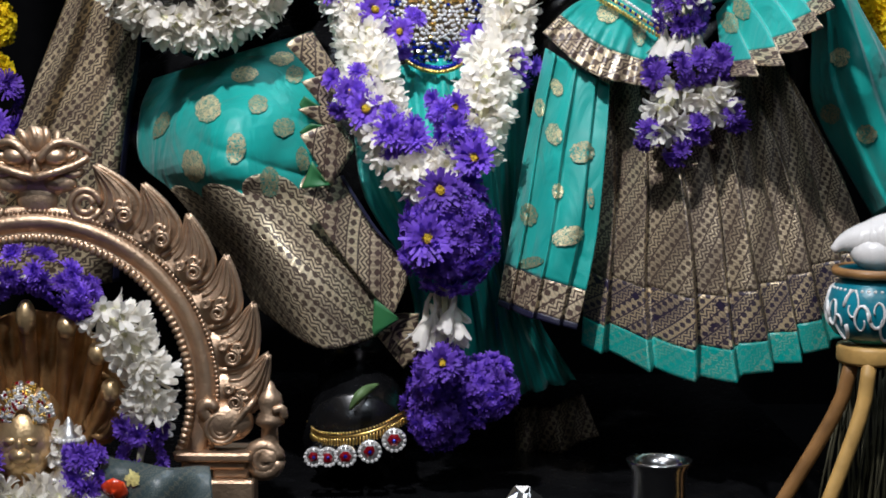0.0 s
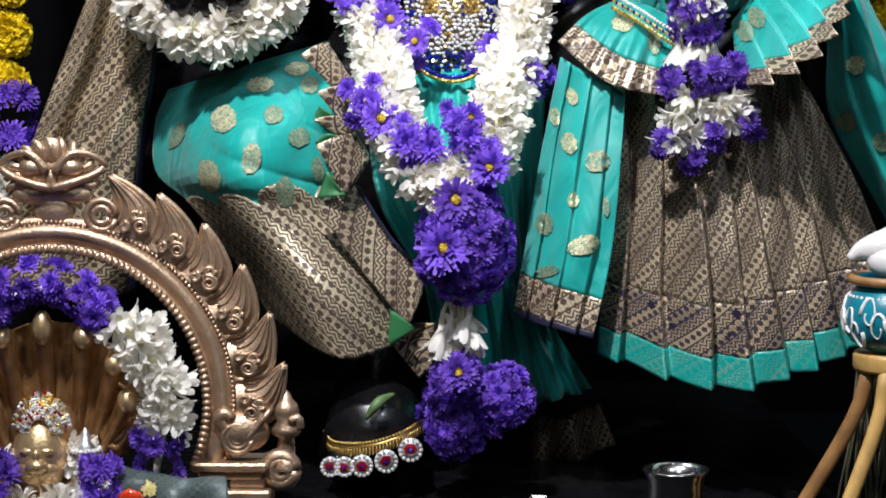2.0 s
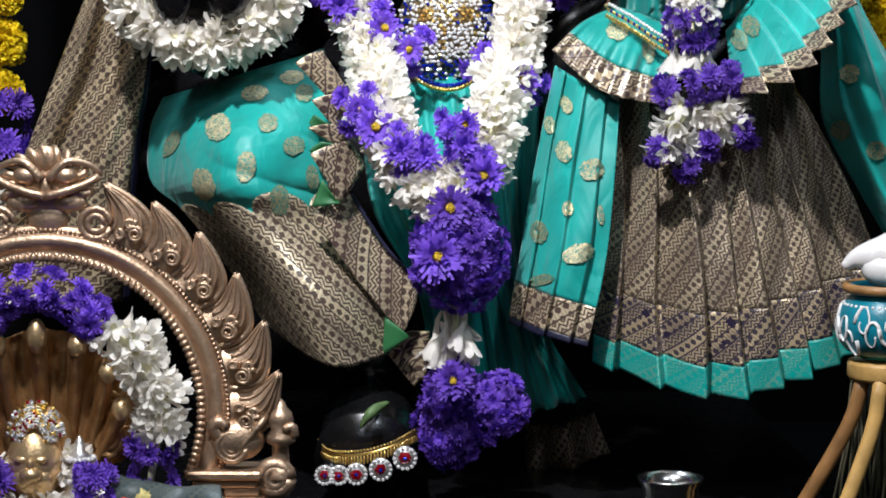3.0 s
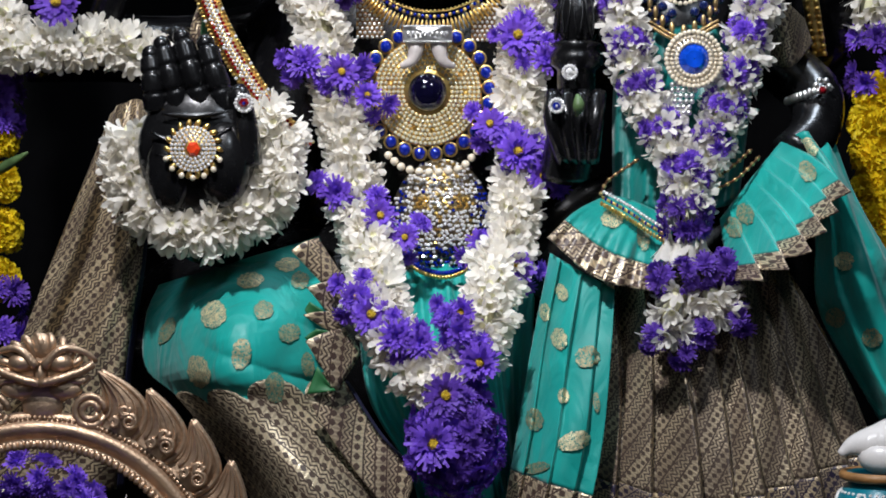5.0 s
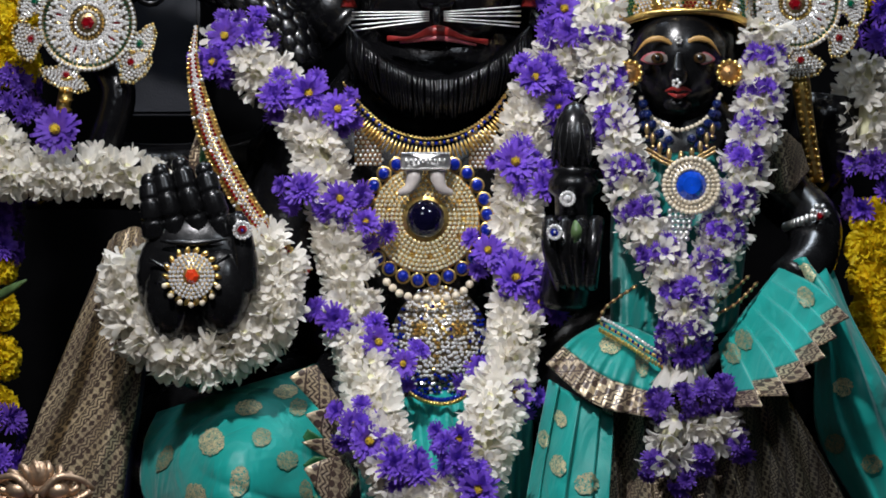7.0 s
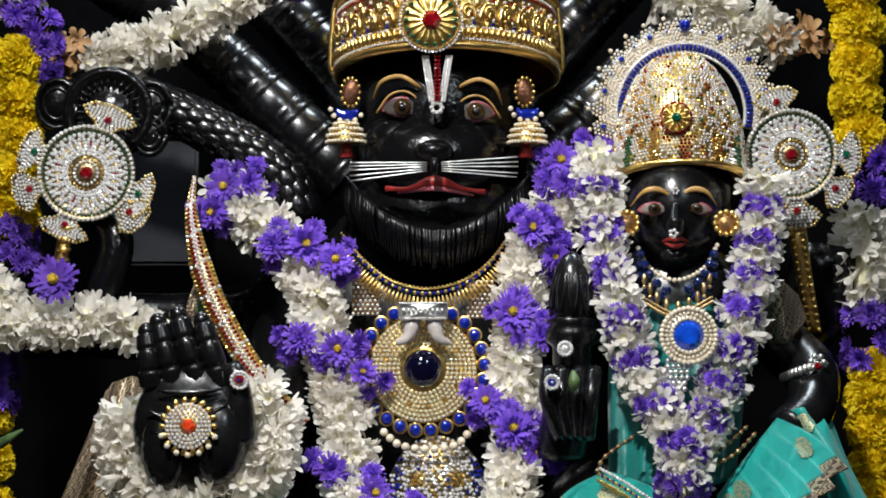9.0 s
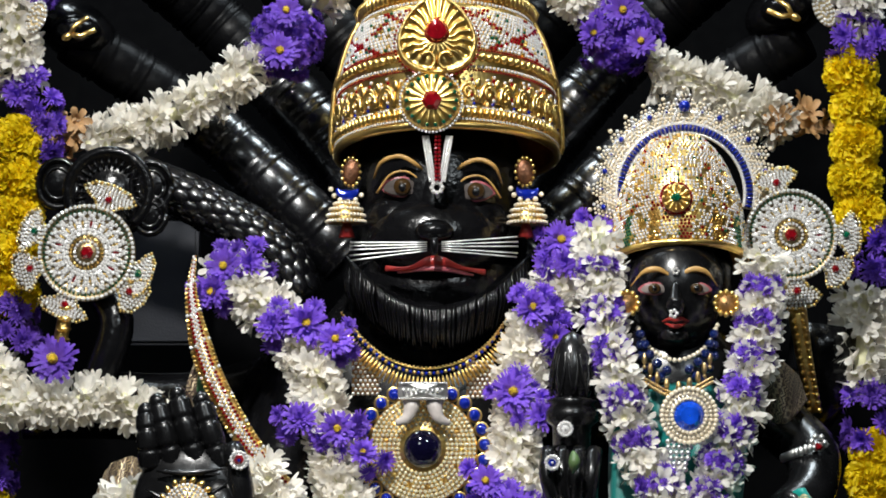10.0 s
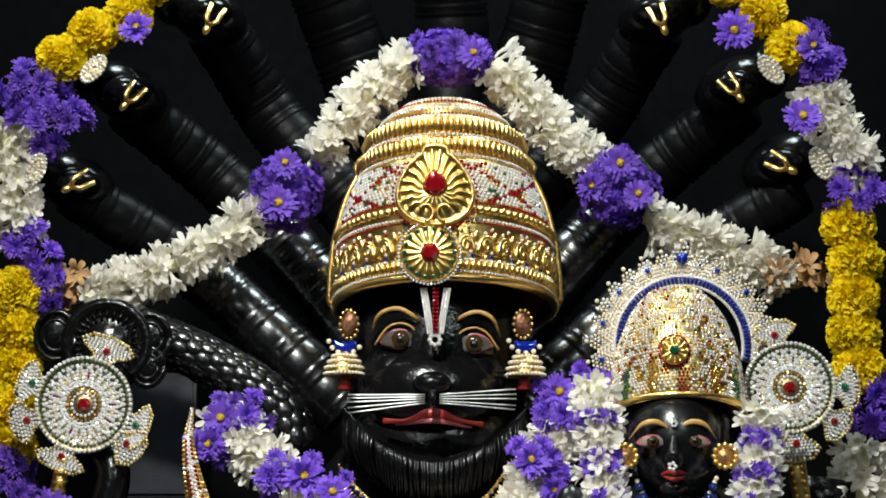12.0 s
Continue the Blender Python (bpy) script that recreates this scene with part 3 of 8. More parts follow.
def almond(fm, c, rx, rz, index, lift=0.0, tilt=0.0, front=-0.003):
    """A painted almond on a face, bulging to the hall."""
    pts = []
    for k in range(20):
        a = 2 * math.pi * k / 20
        s = abs(math.sin(a)) ** 1.35 * (1 if math.sin(a) > 0 else -0.75)
        x, z = rx * math.cos(a), rz * s
        pts.append((x * math.cos(tilt) - z * math.sin(tilt), 0.0 + 0.25 * abs(math.cos(a)) ** 3 * rx, x * math.sin(tilt) + z * math.cos(tilt)))
    rows = [[Vector(c) + Vector((p[0] * s, p[1] * s + front * (1 - s * s) - lift, p[2] * s)) for p in pts] for s in (1.0, 0.8, 0.5, 0.02)]
    fm.grid(rows, index, True)


def main_statue():
    fm = Form()
    # torso, shoulders, neck, lap
    fm.ball(at(-0.0118, 1.4712, 0.10), (0.155, 0.10, 0.24), None, 1, 24, 16)
    fm.ball(at(-0.0035, 1.5542, 0.10), (0.21, 0.09, 0.10), None, 1, 20, 12)
    fm.ball(at(-0.0530, 1.2713, 0.10), (0.29, 0.17, 0.13), None, 1, 24, 12)
    # head, muzzle, cheeks, brow
    fm.ball(at(0.0003, 1.7469, 0.055), (0.093, 0.10, 0.13), None, 0, 32, 20)
    fm.ball(at(-0.0041, 1.7169, -0.018), (0.068, 0.042, 0.044), None, 0, 24, 14)
    fm.ball(at(-0.0052, 1.7245, -0.058), (0.019, 0.014, 0.012), None, 0, 16, 10)
    fm.ball(at(-0.0036, 1.7469, -0.030), (0.021, 0.018, 0.050), None, 0, 16, 12)
    for x in (700, 845):
        fm.ball(at(-0.0414, 1.7329, -0.012) if x == 700 else at(0.0354, 1.7313, -0.012), (0.033, 0.03, 0.03), None, 0, 16, 10)
    # beard: a fringe of fine locks round the jaw
    fm.ball(at(-0.0024, 1.6570, 0.03), (0.088, 0.066, 0.072), None, 0, 32, 16)
    rnd = random.Random(3)
    for k in range(84):
        a = -1.35 + 2.7 * k / 83
        top, foot = at(-0.0024, 1.6938, 0.0), at(-0.0023, 1.6246, 0.0)
        cx = top.x + 0.091 * math.sin(a)
        y0, y1 = 0.025 - 0.068 * math.cos(a), 0.025 - 0.060 * math.cos(a)
        path = spline([(cx * 1.0, y0, top.z - 0.047 + 0.057 * abs(math.sin(a)) ** 2), (cx + rnd.uniform(-0.002, 0.002), y0 - 0.005, (top.z + foot.z) / 2 - 0.036 + 0.046 * abs(math.sin(a))),
                       (cx * 0.93, y1 - 0.003, foot.z - 0.016 + 0.050 * math.sin(a) ** 2 - rnd.uniform(0, 0.006))], 8)
        fm.tube(path, lambda t: 0.0024 * (1 - 0.4 * t), 0, 6)
    # painted eyes, brows and mouth
    for (ex, ez, bx, s) in ((*[-0.0377, 1.7677], 0, -1), (*[0.0349, 1.7633], 0, 1)):
        c = at(ex, ez, -0.038)
        almond(fm, c, 0.0205, 0.0120, 4, 0.0, 0.06 * s)
        almond(fm, c, 0.0180, 0.0098, 5, 0.003)
        fm.ball(c + Vector((0.001, -0.0045, 0.001)), (0.0086, 0.004, 0.0086), None, 6, 16, 8)
        fm.ball(c + Vector((0.001, -0.0075, 0.0)), (0.0042, 0.002, 0.0042), None, 1, 12, 6)
        # upper lid
        fm.tube(spline([c + Vector((-0.024, 0.004, -0.004)), c + Vector((-0.012, -0.003, 0.012)), c + Vector((0.002, -0.004, 0.0165)), c + Vector((0.014, -0.002, 0.011)),
                        c + Vector((0.025, 0.006, -0.004))], 14), 0.0011, 7, 6)
    for pts in ([[-0.0651, 1.7772], [-0.0573, 1.7941], [-0.0389, 1.7998], [-0.0221, 1.7908], [-0.0126, 1.7806]], [[0.0114, 1.7795], [0.0226, 1.7908], [0.0394, 1.7965], [0.0545, 1.7892], [0.0622, 1.7712]]):
        fm.tube(spline([at(x, z, -0.047 + 0.02 * (k in (0, 4))) for k, ((x, z),) in enumerate([(p,) for p in [q[0] if isinstance(q[0], (list, tuple)) else q for q in pts]])], 16),
                lambda t: 0.0006 + 0.0017 * math.sin(math.pi * t), 7, 6, 0.5)
    mouth = [at(-0.0529, 1.6882, -0.045), at(-0.0302, 1.6883, -0.058), at(-0.0041, 1.6961, -0.066), at(0.0226, 1.6883, -0.058), at(0.0447, 1.6844, -0.045)]
    fm.tube(spline(mouth, 22), lambda t: 0.0030 - 0.0012 * math.sin(math.pi * min(1, 2.2 * min(t, 1 - t))) + 0.0022 * math.sin(math.pi * t) ** 4, 3, 8, 0.6)
    fm.tube(spline([at(-0.0412, 1.6843, -0.05), at(-0.0041, 1.6883, -0.066), at(0.0336, 1.6816, -0.05)], 16), lambda t: 0.001 + 0.0016 * math.sin(math.pi * t), 2, 8, 0.7)
    # right arm and palm, raised towards the hall
    fm.tube(spline([at(-0.1199, 1.5985, 0.10), at(-0.1751, 1.4269, -0.02), at(-0.2249, 1.3827, -0.10), at(-0.2415, 1.4159, -0.155)], 24), lambda t: 0.052 - 0.012 * t, 0, 14)
    palm = at(-0.2415, 1.4546, -0.185)
    fm.ball(palm, (0.054, 0.019, 0.058), None, 1, 24, 14)
    fm.ball(palm + Vector((0.024, -0.008, -0.012)), (0.026, 0.018, 0.04), None, 1, 16, 10)
    fm.ball(palm + Vector((-0.024, -0.007, -0.018)), (0.022, 0.016, 0.038), None, 1, 16, 10)
    # the folds of the palm, raised pads between them
    for pts in (((-0.040, 0.016), (-0.012, 0.004), (0.020, 0.012)), ((-0.036, -0.004), (-0.006, -0.012), (0.014, -0.030)), ((0.034, 0.022), (0.014, 0.004), (0.010, -0.034)), ((-0.030, 0.032), (0.0, 0.030), (0.030, 0.034))):
        fm.tube(spline([palm + Vector((x, -0.0185 - 0.004 * (1 - abs(x) / 0.05), z)) for x, z in pts], 10), lambda t: 0.0034 * math.sin(math.pi * (0.08 + 0.84 * t)), 1, 8)
    for k, (x, z, w) in enumerate(((*[-0.2869, 1.5477], 0.0), (*[-0.2758, 1.5571], 0.0), (*[-0.2564, 1.5642], 0.0), (*[-0.2332, 1.5587], 0.0))):
        tip = at(x, z, -0.185)
        root = palm + Vector((-0.036 + 0.021 * k, 0.0, 0.035))
        fm.tube(spline([root, root.lerp(tip, 0.5) + Vector((0, -0.004, 0)), tip], 37), lambda t: 0.0122 * (1 - 0.18 * t) * (1 - 0.16 * max(0, math.cos(3 * 2 * math.pi * t)) ** 8)
                * (1 if t < 0.93 else 0.78), 1, 12)
        fm.ball(tip, 0.0085, None, 1, 10, 6)
    fm.tube(spline([palm + Vector((0.045, -0.004, -0.012)), at(-0.1939, 1.4712, -0.195), at(-0.1983, 1.5017, -0.195), at(-0.2027, 1.5128, -0.19)], 16), lambda t: 0.014 - 0.005 * t, 1, 10)
    # left forearm and the bud-shaped mace top beside the consort
    fm.tube(spline([at(0.1183, 1.4269, -0.13), at(0.1239, 1.4656, -0.14), at(0.1294, 1.5099, -0.15)], 14), lambda t: 0.024 - 0.003 * t, 1, 14)
    for k in range(4):
        fm.tube(spline([at(0.1128, 1.5099, -0.165) + Vector((0.014 * k - 0.006, 0, 0)), at(0.1100, 1.4822, -0.18) + Vector((0.013 * k - 0.004, 0, 0)),
                        at(0.1183, 1.4435, -0.165) + Vector((0.008 * k, 0, 0))], 12), 0.0075, 1, 8)
    fm.lathe(at(0.1294, 1.5475, -0.14), [(0.017, -0.045), (0.018, -0.014), (0.0245, -0.009), (0.0245, 0.0), (0.020, 0.006), (0.024, 0.010), (0.014, 0.014)], 1, 20)
    bud = at(0.1300, 1.5902, -0.14)
    fm.lathe(bud, [(0.013, -0.034), (0.0195, -0.018), (0.0195, 0.0), (0.0155, 0.018), (0.0085, 0.03), (0.001, 0.034)], 1, 20)
    for k in range(10):
        a = 2 * math.pi * k / 10
        ring = [bud + Vector((r * math.sin(a) + (0.004 * s * math.sin(math.pi * t)) * math.cos(a), -r * math.cos(a) + (0.004 * s * math.sin(math.pi * t)) * math.sin(a), -0.026 + 0.052 * t))
                for s, ts in ((-1, range(7)), (1, range(6, -1, -1))) for t in [q / 6 for q in ts] for r in [0.0205 * (1 - 0.55 * t ** 2.5)]]
        fm.tube(ring, 0.0015, 1, 6)
    # the forward foot with its toes
    fm.tube(spline([at(-0.0702, 1.0976, -0.06), at(-0.0761, 1.0239, -0.10), at(-0.0790, 0.9840, -0.17), at(-0.0819, 0.9611, -0.21)], 20), lambda t: 0.036 + 0.012 * t, 1, 16)
    for k, (x, z) in enumerate(([-0.1158, 0.9525], [-0.1045, 0.9508], [-0.0904, 0.9525], [-0.0696, 0.9565], [-0.0436, 0.9668])):
        c = at(x, z, -0.235 + 0.006 * abs(k - 2))
        r = 0.0105 + 0.0016 * (k > 2) + 0.002 * (k > 3)
        fm.ball(c + Vector((0, 0.02, 0.003)), (r, 0.034, r * 0.95), None, 1, 12, 8)
    # far arms that hold the emblems
    fm.tube(spline([at(-0.1419, 1.5763, 0.14), at(-0.2359, 1.5541, 0.08), at(-0.3410, 1.5541, 0.02), at(-0.4074, 1.5541, 0.0)], 16), 0.034, 0, 12)
    fm.tube(spline([at(-0.3330, 1.5762, -0.01), at(-0.3170, 1.6318, -0.01), at(-0.3313, 1.6652, 0.0)], 12), 0.017, 0, 10)
    fm.tube(spline([at(0.1407, 1.5986, 0.14), at(0.2900, 1.5542, 0.10), at(0.3619, 1.5543, 0.04), at(0.3796, 1.6320, 0.03)], 16), 0.034, 0, 12)
    return statue("deity_statue", "black stone seated lion-faced deity statue, oiled and dressed", fm, [STONE, GLOSS, PINK, LIP, PINK, EYEWHITE, IRIS, OCHRE])


CREAM = mat("pale_cream_paint", (0.26, 0.22, 0.20), 0.2, 0.0, 0.1, 90, 0.0)
OCHRE = mat("ochre_paint", (0.52, 0.30, 0.09), 0.4, 0.0, 0.2, 90)


def consort_statue():
    fm = Form()
    fm.ball(at(0.2346, 1.5542, -0.05), (0.075, 0.055, 0.09), None, 1, 20, 12)
    fm.ball(at(0.2290, 1.4601, -0.06), (0.06, 0.055, 0.12), None, 1, 20, 12)
    fm.ball(at(0.2287, 1.3334, -0.05), (0.15, 0.08, 0.11), None, 1, 20, 12)
    fm.tube([at(0.2332, 1.5875, -0.06), at(0.2323, 1.6152, -0.06)], 0.027, 1, 14)
    fm.ball(at(0.2331, 1.6663, -0.085), (0.046, 0.05, 0.058), None, 1, 28, 18)
    fm.ball(at(0.2334, 1.6802, -0.060), (0.055, 0.045, 0.06), None, 0, 24, 14)
    fm.ball(at(0.2318, 1.6513, -0.137), (0.009, 0.009, 0.011), None, 1, 12, 8)
    fm.tube(spline([at(0.2322, 1.6746, -0.130), at(0.2318, 1.6513, -0.142)], 6), lambda t: 0.004 + 0.003 * t, 1, 8)
    fm.ball(at(0.2308, 1.6221, -0.118), (0.014, 0.012, 0.009), None, 1, 12, 8)
    for k, (x, z) in enumerate(([0.2110, 1.6674], [0.2526, 1.6674])):
        c = at(x, z, -0.1305)
        almond(fm, c, 0.0150, 0.0072, 4)
        almond(fm, c, 0.0125, 0.0058, 5, 0.002)
        fm.ball(c + Vector((0, -0.004, 0.0005)), (0.0060, 0.003, 0.0052), None, 6, 12, 8)
        fm.ball(c + Vector((0, -0.0062, 0.0005)), (0.0028, 0.0015, 0.0028), None, 1, 10, 6)
        s = -1 if k == 0 else 1
        fm.tube(spline([c + Vector((-s * 0.018, 0.0, 0.011)), c + Vector((-s * 0.004, -0.003, 0.0185)), c + Vector((s * 0.010, 0.0, 0.016)), c + Vector((s * 0.021, 0.010, 0.004))], 14),
                lambda t: 0.0006 + 0.0022 * math.sin(math.pi * min(1, t * 1.2)), 7, 6, 0.5)
    fm.tube(spline([at(0.2189, 1.6358, -0.128), at(0.2272, 1.6386, -0.136), at(0.2316, 1.6370, -0.137), at(0.2366, 1.6386, -0.136), at(0.2448, 1.6359, -0.128)], 14),
            lambda t: 0.0008 + 0.0014 * math.sin(math.pi * t), 3, 8, 0.6)
    fm.tube(spline([at(0.2210, 1.6342, -0.129), at(0.2321, 1.6309, -0.136), at(0.2426, 1.6342, -0.129)], 12), lambda t: 0.0005 + 0.0016 * math.sin(math.pi * t), 3, 8, 0.6)
    # her arm at the side, bent at the elbow
    fm.tube(spline([at(0.3054, 1.5694, -0.05), at(0.3387, 1.5308, -0.06), at(0.3637, 1.5059, -0.09), at(0.3611, 1.4700, -0.13), at(0.3390, 1.4479, -0.15)], 24),
            lambda t: 0.030 - 0.008 * t, 1, 14)
    return statue("consort_statue", "black stone consort statue with painted eyes and lips", fm, [STONE, GLOSS, PINK, LIP, PINK, CREAM, IRIS, OCHRE])


def serpent_canopy():
    """The many-headed serpent that rises behind the statue: ringed necks, scaled coil, hooded heads."""
    fm = Form()

    def neck(points, r0, r1, rings, skin=1):
        """A smooth round neck with paired raised rings at even steps."""
        n = rings * 12
        path = spline(points, n + 1)

        def r(t):
            q = (t * rings) % 1.0
            bump = 0.0028 if 0.04 < q < 0.12 or 0.20 < q < 0.28 else (-0.0012 if 0.12 <= q <= 0.20 else 0.0016 * math.sin(math.pi * max(0.0, q - 0.28) / 0.72))
            return r0 + (r1 - r0) * t + bump
        # The upper stretch takes the darker stone, as shaded by the garland; no geometry differs.
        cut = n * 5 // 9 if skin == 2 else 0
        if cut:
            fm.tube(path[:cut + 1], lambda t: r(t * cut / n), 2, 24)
        fm.tube(path[cut:], lambda t: r((cut + t * (n - cut)) / n), 1, 24)
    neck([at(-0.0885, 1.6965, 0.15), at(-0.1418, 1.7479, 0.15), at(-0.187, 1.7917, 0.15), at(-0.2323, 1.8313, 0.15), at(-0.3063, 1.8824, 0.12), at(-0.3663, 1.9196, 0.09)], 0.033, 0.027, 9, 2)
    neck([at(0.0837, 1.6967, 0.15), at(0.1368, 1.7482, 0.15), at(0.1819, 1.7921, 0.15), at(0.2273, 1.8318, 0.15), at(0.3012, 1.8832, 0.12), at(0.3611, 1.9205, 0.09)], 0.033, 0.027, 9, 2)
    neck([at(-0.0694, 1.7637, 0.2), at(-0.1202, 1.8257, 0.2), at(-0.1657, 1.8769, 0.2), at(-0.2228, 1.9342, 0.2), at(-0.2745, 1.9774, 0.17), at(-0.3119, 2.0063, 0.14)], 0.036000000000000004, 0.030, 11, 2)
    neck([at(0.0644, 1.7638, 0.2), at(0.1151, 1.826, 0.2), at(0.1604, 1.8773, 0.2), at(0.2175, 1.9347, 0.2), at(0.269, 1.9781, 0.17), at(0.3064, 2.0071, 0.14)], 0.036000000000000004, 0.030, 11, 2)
    neck([at(-0.0476, 1.8599, 0.22), at(-0.1213, 1.94, 0.22), at(-0.17, 1.9978, 0.22), at(-0.202, 2.0502, 0.19), at(-0.2282, 2.0883, 0.16)], 0.037000000000000005, 0.031, 9, 1)
    neck([at(0.0423, 1.86, 0.22), at(0.1159, 1.9403, 0.22), at(0.1645, 1.9982, 0.22), at(0.1963, 2.0507, 0.19), at(0.2224, 2.0889, 0.16)], 0.037000000000000005, 0.031, 9, 1)
    neck([at(-0.0082, 1.8259, 0.32), at(-0.0767, 2.0270, 0.32), at(-0.1233, 2.1504, 0.28)], 0.046, 0.040, 9)
    neck([at(0.0086, 1.8259, 0.33), at(0.0142, 2.0563, 0.34), at(0.0084, 2.1803, 0.30)], 0.046, 0.040, 9)
    neck([at(0.0310, 1.8259, 0.32), at(0.0880, 2.0272, 0.32), at(0.1230, 2.1507, 0.28)], 0.046, 0.040, 9)
    # hooded heads
    for x, z, s in ((*[-0.3608, 1.9254], -1), (*[-0.3122, 2.0180], -1), (*[-0.2341, 2.1000], -1), (*[0.2226, 2.1006], 1), (*[0.2982, 2.0246], 1), (*[0.3448, 1.9464], 1)):
        c = at(x, z, 0.10)
        fm.ball(c, (0.045, 0.05, 0.030), pose(0, 0, 0, 0, -25 * s), 0, 20, 12)
        fm.ball(c + Vector((-0.005 * s, -0.035, -0.008)), (0.026, 0.03, 0.017), None, 0, 16, 10)
        fm.ball(c + Vector((0.035 * s, 0.01, 0.02)), (0.024, 0.03, 0.03), None, 0, 16, 10)
    # the scaled coil
    path = spline([at(-0.2899, 1.7747, 0.06), at(-0.2478, 1.7579, 0.06), at(-0.2084, 1.7372, 0.06), at(-0.1759, 1.7176, 0.06), at(-0.1506, 1.6926, 0.06), at(-0.1363, 1.6576, 0.06)], 61)
    fm.tube(path, 0.0225, 0, 16)
    for k in range(0, 60, 4):
        d = (path[k + 1] - path[k]).normalized()
        s = d.cross(Vector((0, 1, 0))).normalized()
        o = d.cross(s)
        for j in range(9):
            a = 2 * math.pi * (j + 0.5 * ((k // 4) % 2)) / 9
            out = s * math.cos(a) + o * math.sin(a)
            if out.y > 0.3:
                continue
            m = Matrix((out.cross(d), d, out + d * 0.18)).transposed().to_4x4()
            fm.ball(path[k] + out * 0.0215, (0.0092, 0.0125, 0.0042), m, 2, 12, 6)
    return statue("serpent_canopy", "black stone many-headed serpent canopy behind the statue", fm, [STONE, SHADED, SCUTE])


main_statue()
consort_statue()
serpent_canopy()


def pedestal():
    """The carved black lotus seat under the foot."""
    fm = Form()
    base = at(-0.0756, 0.9168, -0.2)
    top = base.z
    bm_rows = []
    for z, g in ((0.90, 0.05), (0.905, 0.055), (top - 0.04, 0.05), (top - 0.02, 0.03), (top - 0.003, 0.02), (top, 0.0)):
        bm_rows.append([Vector((x * (1 + g), y - g if y < 0 else y, z)) for x, y in ((-0.33, 0.40), (-0.36, -0.1), (-0.22, -0.235), (0.0, -0.25), (0.22, -0.235), (0.36, -0.1), (0.33, 0.40))])
    fm.grid(bm_rows, 0, True, True)
    for k in range(22):
        x = -0.22 + 0.44 * k / 21
        fm.ball((x, -0.262 + 0.25 * x * x, top - 0.024), (0.0105, 0.012, 0.018), None, 0, 10, 8)
        fm.ball((x + 0.01, -0.268 + 0.25 * x * x, top - 0.05), (0.006, 0.008, 0.008), None, 0, 8, 6)
    return tagged(put("pedestal", fm.mesh("pedestal", GLOSS)), "black carved lotus pedestal under the statue", "pedestal")


pedestal()


# ---- dress of the large statue ----
def saw(u, n, depth, lean=0.75):
    t = (u * n) % 1.0
    return depth * (t / lean if t < lean else (1 - t) / (1 - lean))


def lap_cloth():
    top = thing("lap_cloth", "teal silk dhoti with gold motifs and brown-gold border over the knee", "clothing")
    rows = [[at(-0.2797, 1.3223, -0.05), at(-0.2076, 1.3444, -0.10), at(-0.1217, 1.3697, -0.05)],
            [at(-0.2924, 1.2908, -0.09), at(-0.2081, 1.2963, -0.19), at(-0.1110, 1.3046, -0.13)],
            [at(-0.2942, 1.2407, -0.10), at(-0.2086, 1.2435, -0.215), at(-0.1030, 1.2491, -0.15)],
            [at(-0.2618, 1.2111, -0.13), at(-0.1923, 1.2033, -0.21), at(-0.0950, 1.1904, -0.16)],
            [at(-0.2250, 1.1652, -0.145), at(-0.1483, 1.1360, -0.225), at(-0.0729, 1.1371, -0.180)],
            [at(-0.1821, 1.0976, -0.15), at(-0.1152, 1.0563, -0.215), at(-0.0451, 1.0722, -0.175)]]

    def fold(u, v):
        # long creases drawn to the pleats, soft swells over the knee
        soft = 0.004 * math.sin(12 * v + 5 * u)
        q = 19 * (v - 0.10 * u * u) + 1.6 * math.sin(4 * u + 1) + 1.1 * math.sin(11 * v)
        crease = 0.012 * (abs(math.sin(q)) ** 0.6 - 0.6) * max(0.0, u - 0.12) ** 1.1
        small = 0.0016 * math.sin(1.3 * q + 7 * u) * u
        return soft + (crease + small) * (1.0 if v < 0.5 else max(0.0, 1 - 9 * (v - 0.5)))
    teal = cloth("silk", rows, 90, 110, TEAL, top, fold, (0.0, 0.575))
    def scallop(u):
        return 0.560 - 0.062 * abs(math.sin(math.pi * (3.55 * u + 0.12))) ** 0.6
    cloth("border", rows, 140, 50, LAPB, top, fold, (0.5, 1.0), lift=0.0015, start=scallop, label="brown brocade border woven with gold, scalloped along the top")
    tree = surface(teal)
    for x, z, rx, rz, a, dull in ((*[-0.2258, 1.2935], 22, 25, -0.5, 0), (*[-0.2409, 1.2368], 20, 30, 0.3, 0), (*[-0.1990, 1.2546], 17, 28, -0.2, 1), (*[-0.1660, 1.2212], 17, 27, 0.1, 1),
                                  (*[-0.2720, 1.2769], 12, 26, -0.5, 1), (*[-0.2437, 1.3256], 22, 16, 0.2, 1), (*[-0.1900, 1.3267], 24, 14, 0.1, 0), (*[-0.1770, 1.2974], 18, 16, 0.4, 1),
                                  (*[-0.1517, 1.2752], 19, 17, 0.5, 1), (*[-0.1534, 1.3422], 22, 12, 0.1, 0), (*[-0.1414, 1.3267], 16, 16, 0, 1), (*[-0.1336, 1.2435], 12, 22, 0.1, 1)):
        motif(tree, top, x, z, rx * 0.00055, rz * 0.00055, a, DULLZARI if dull else ZARI)
    return top


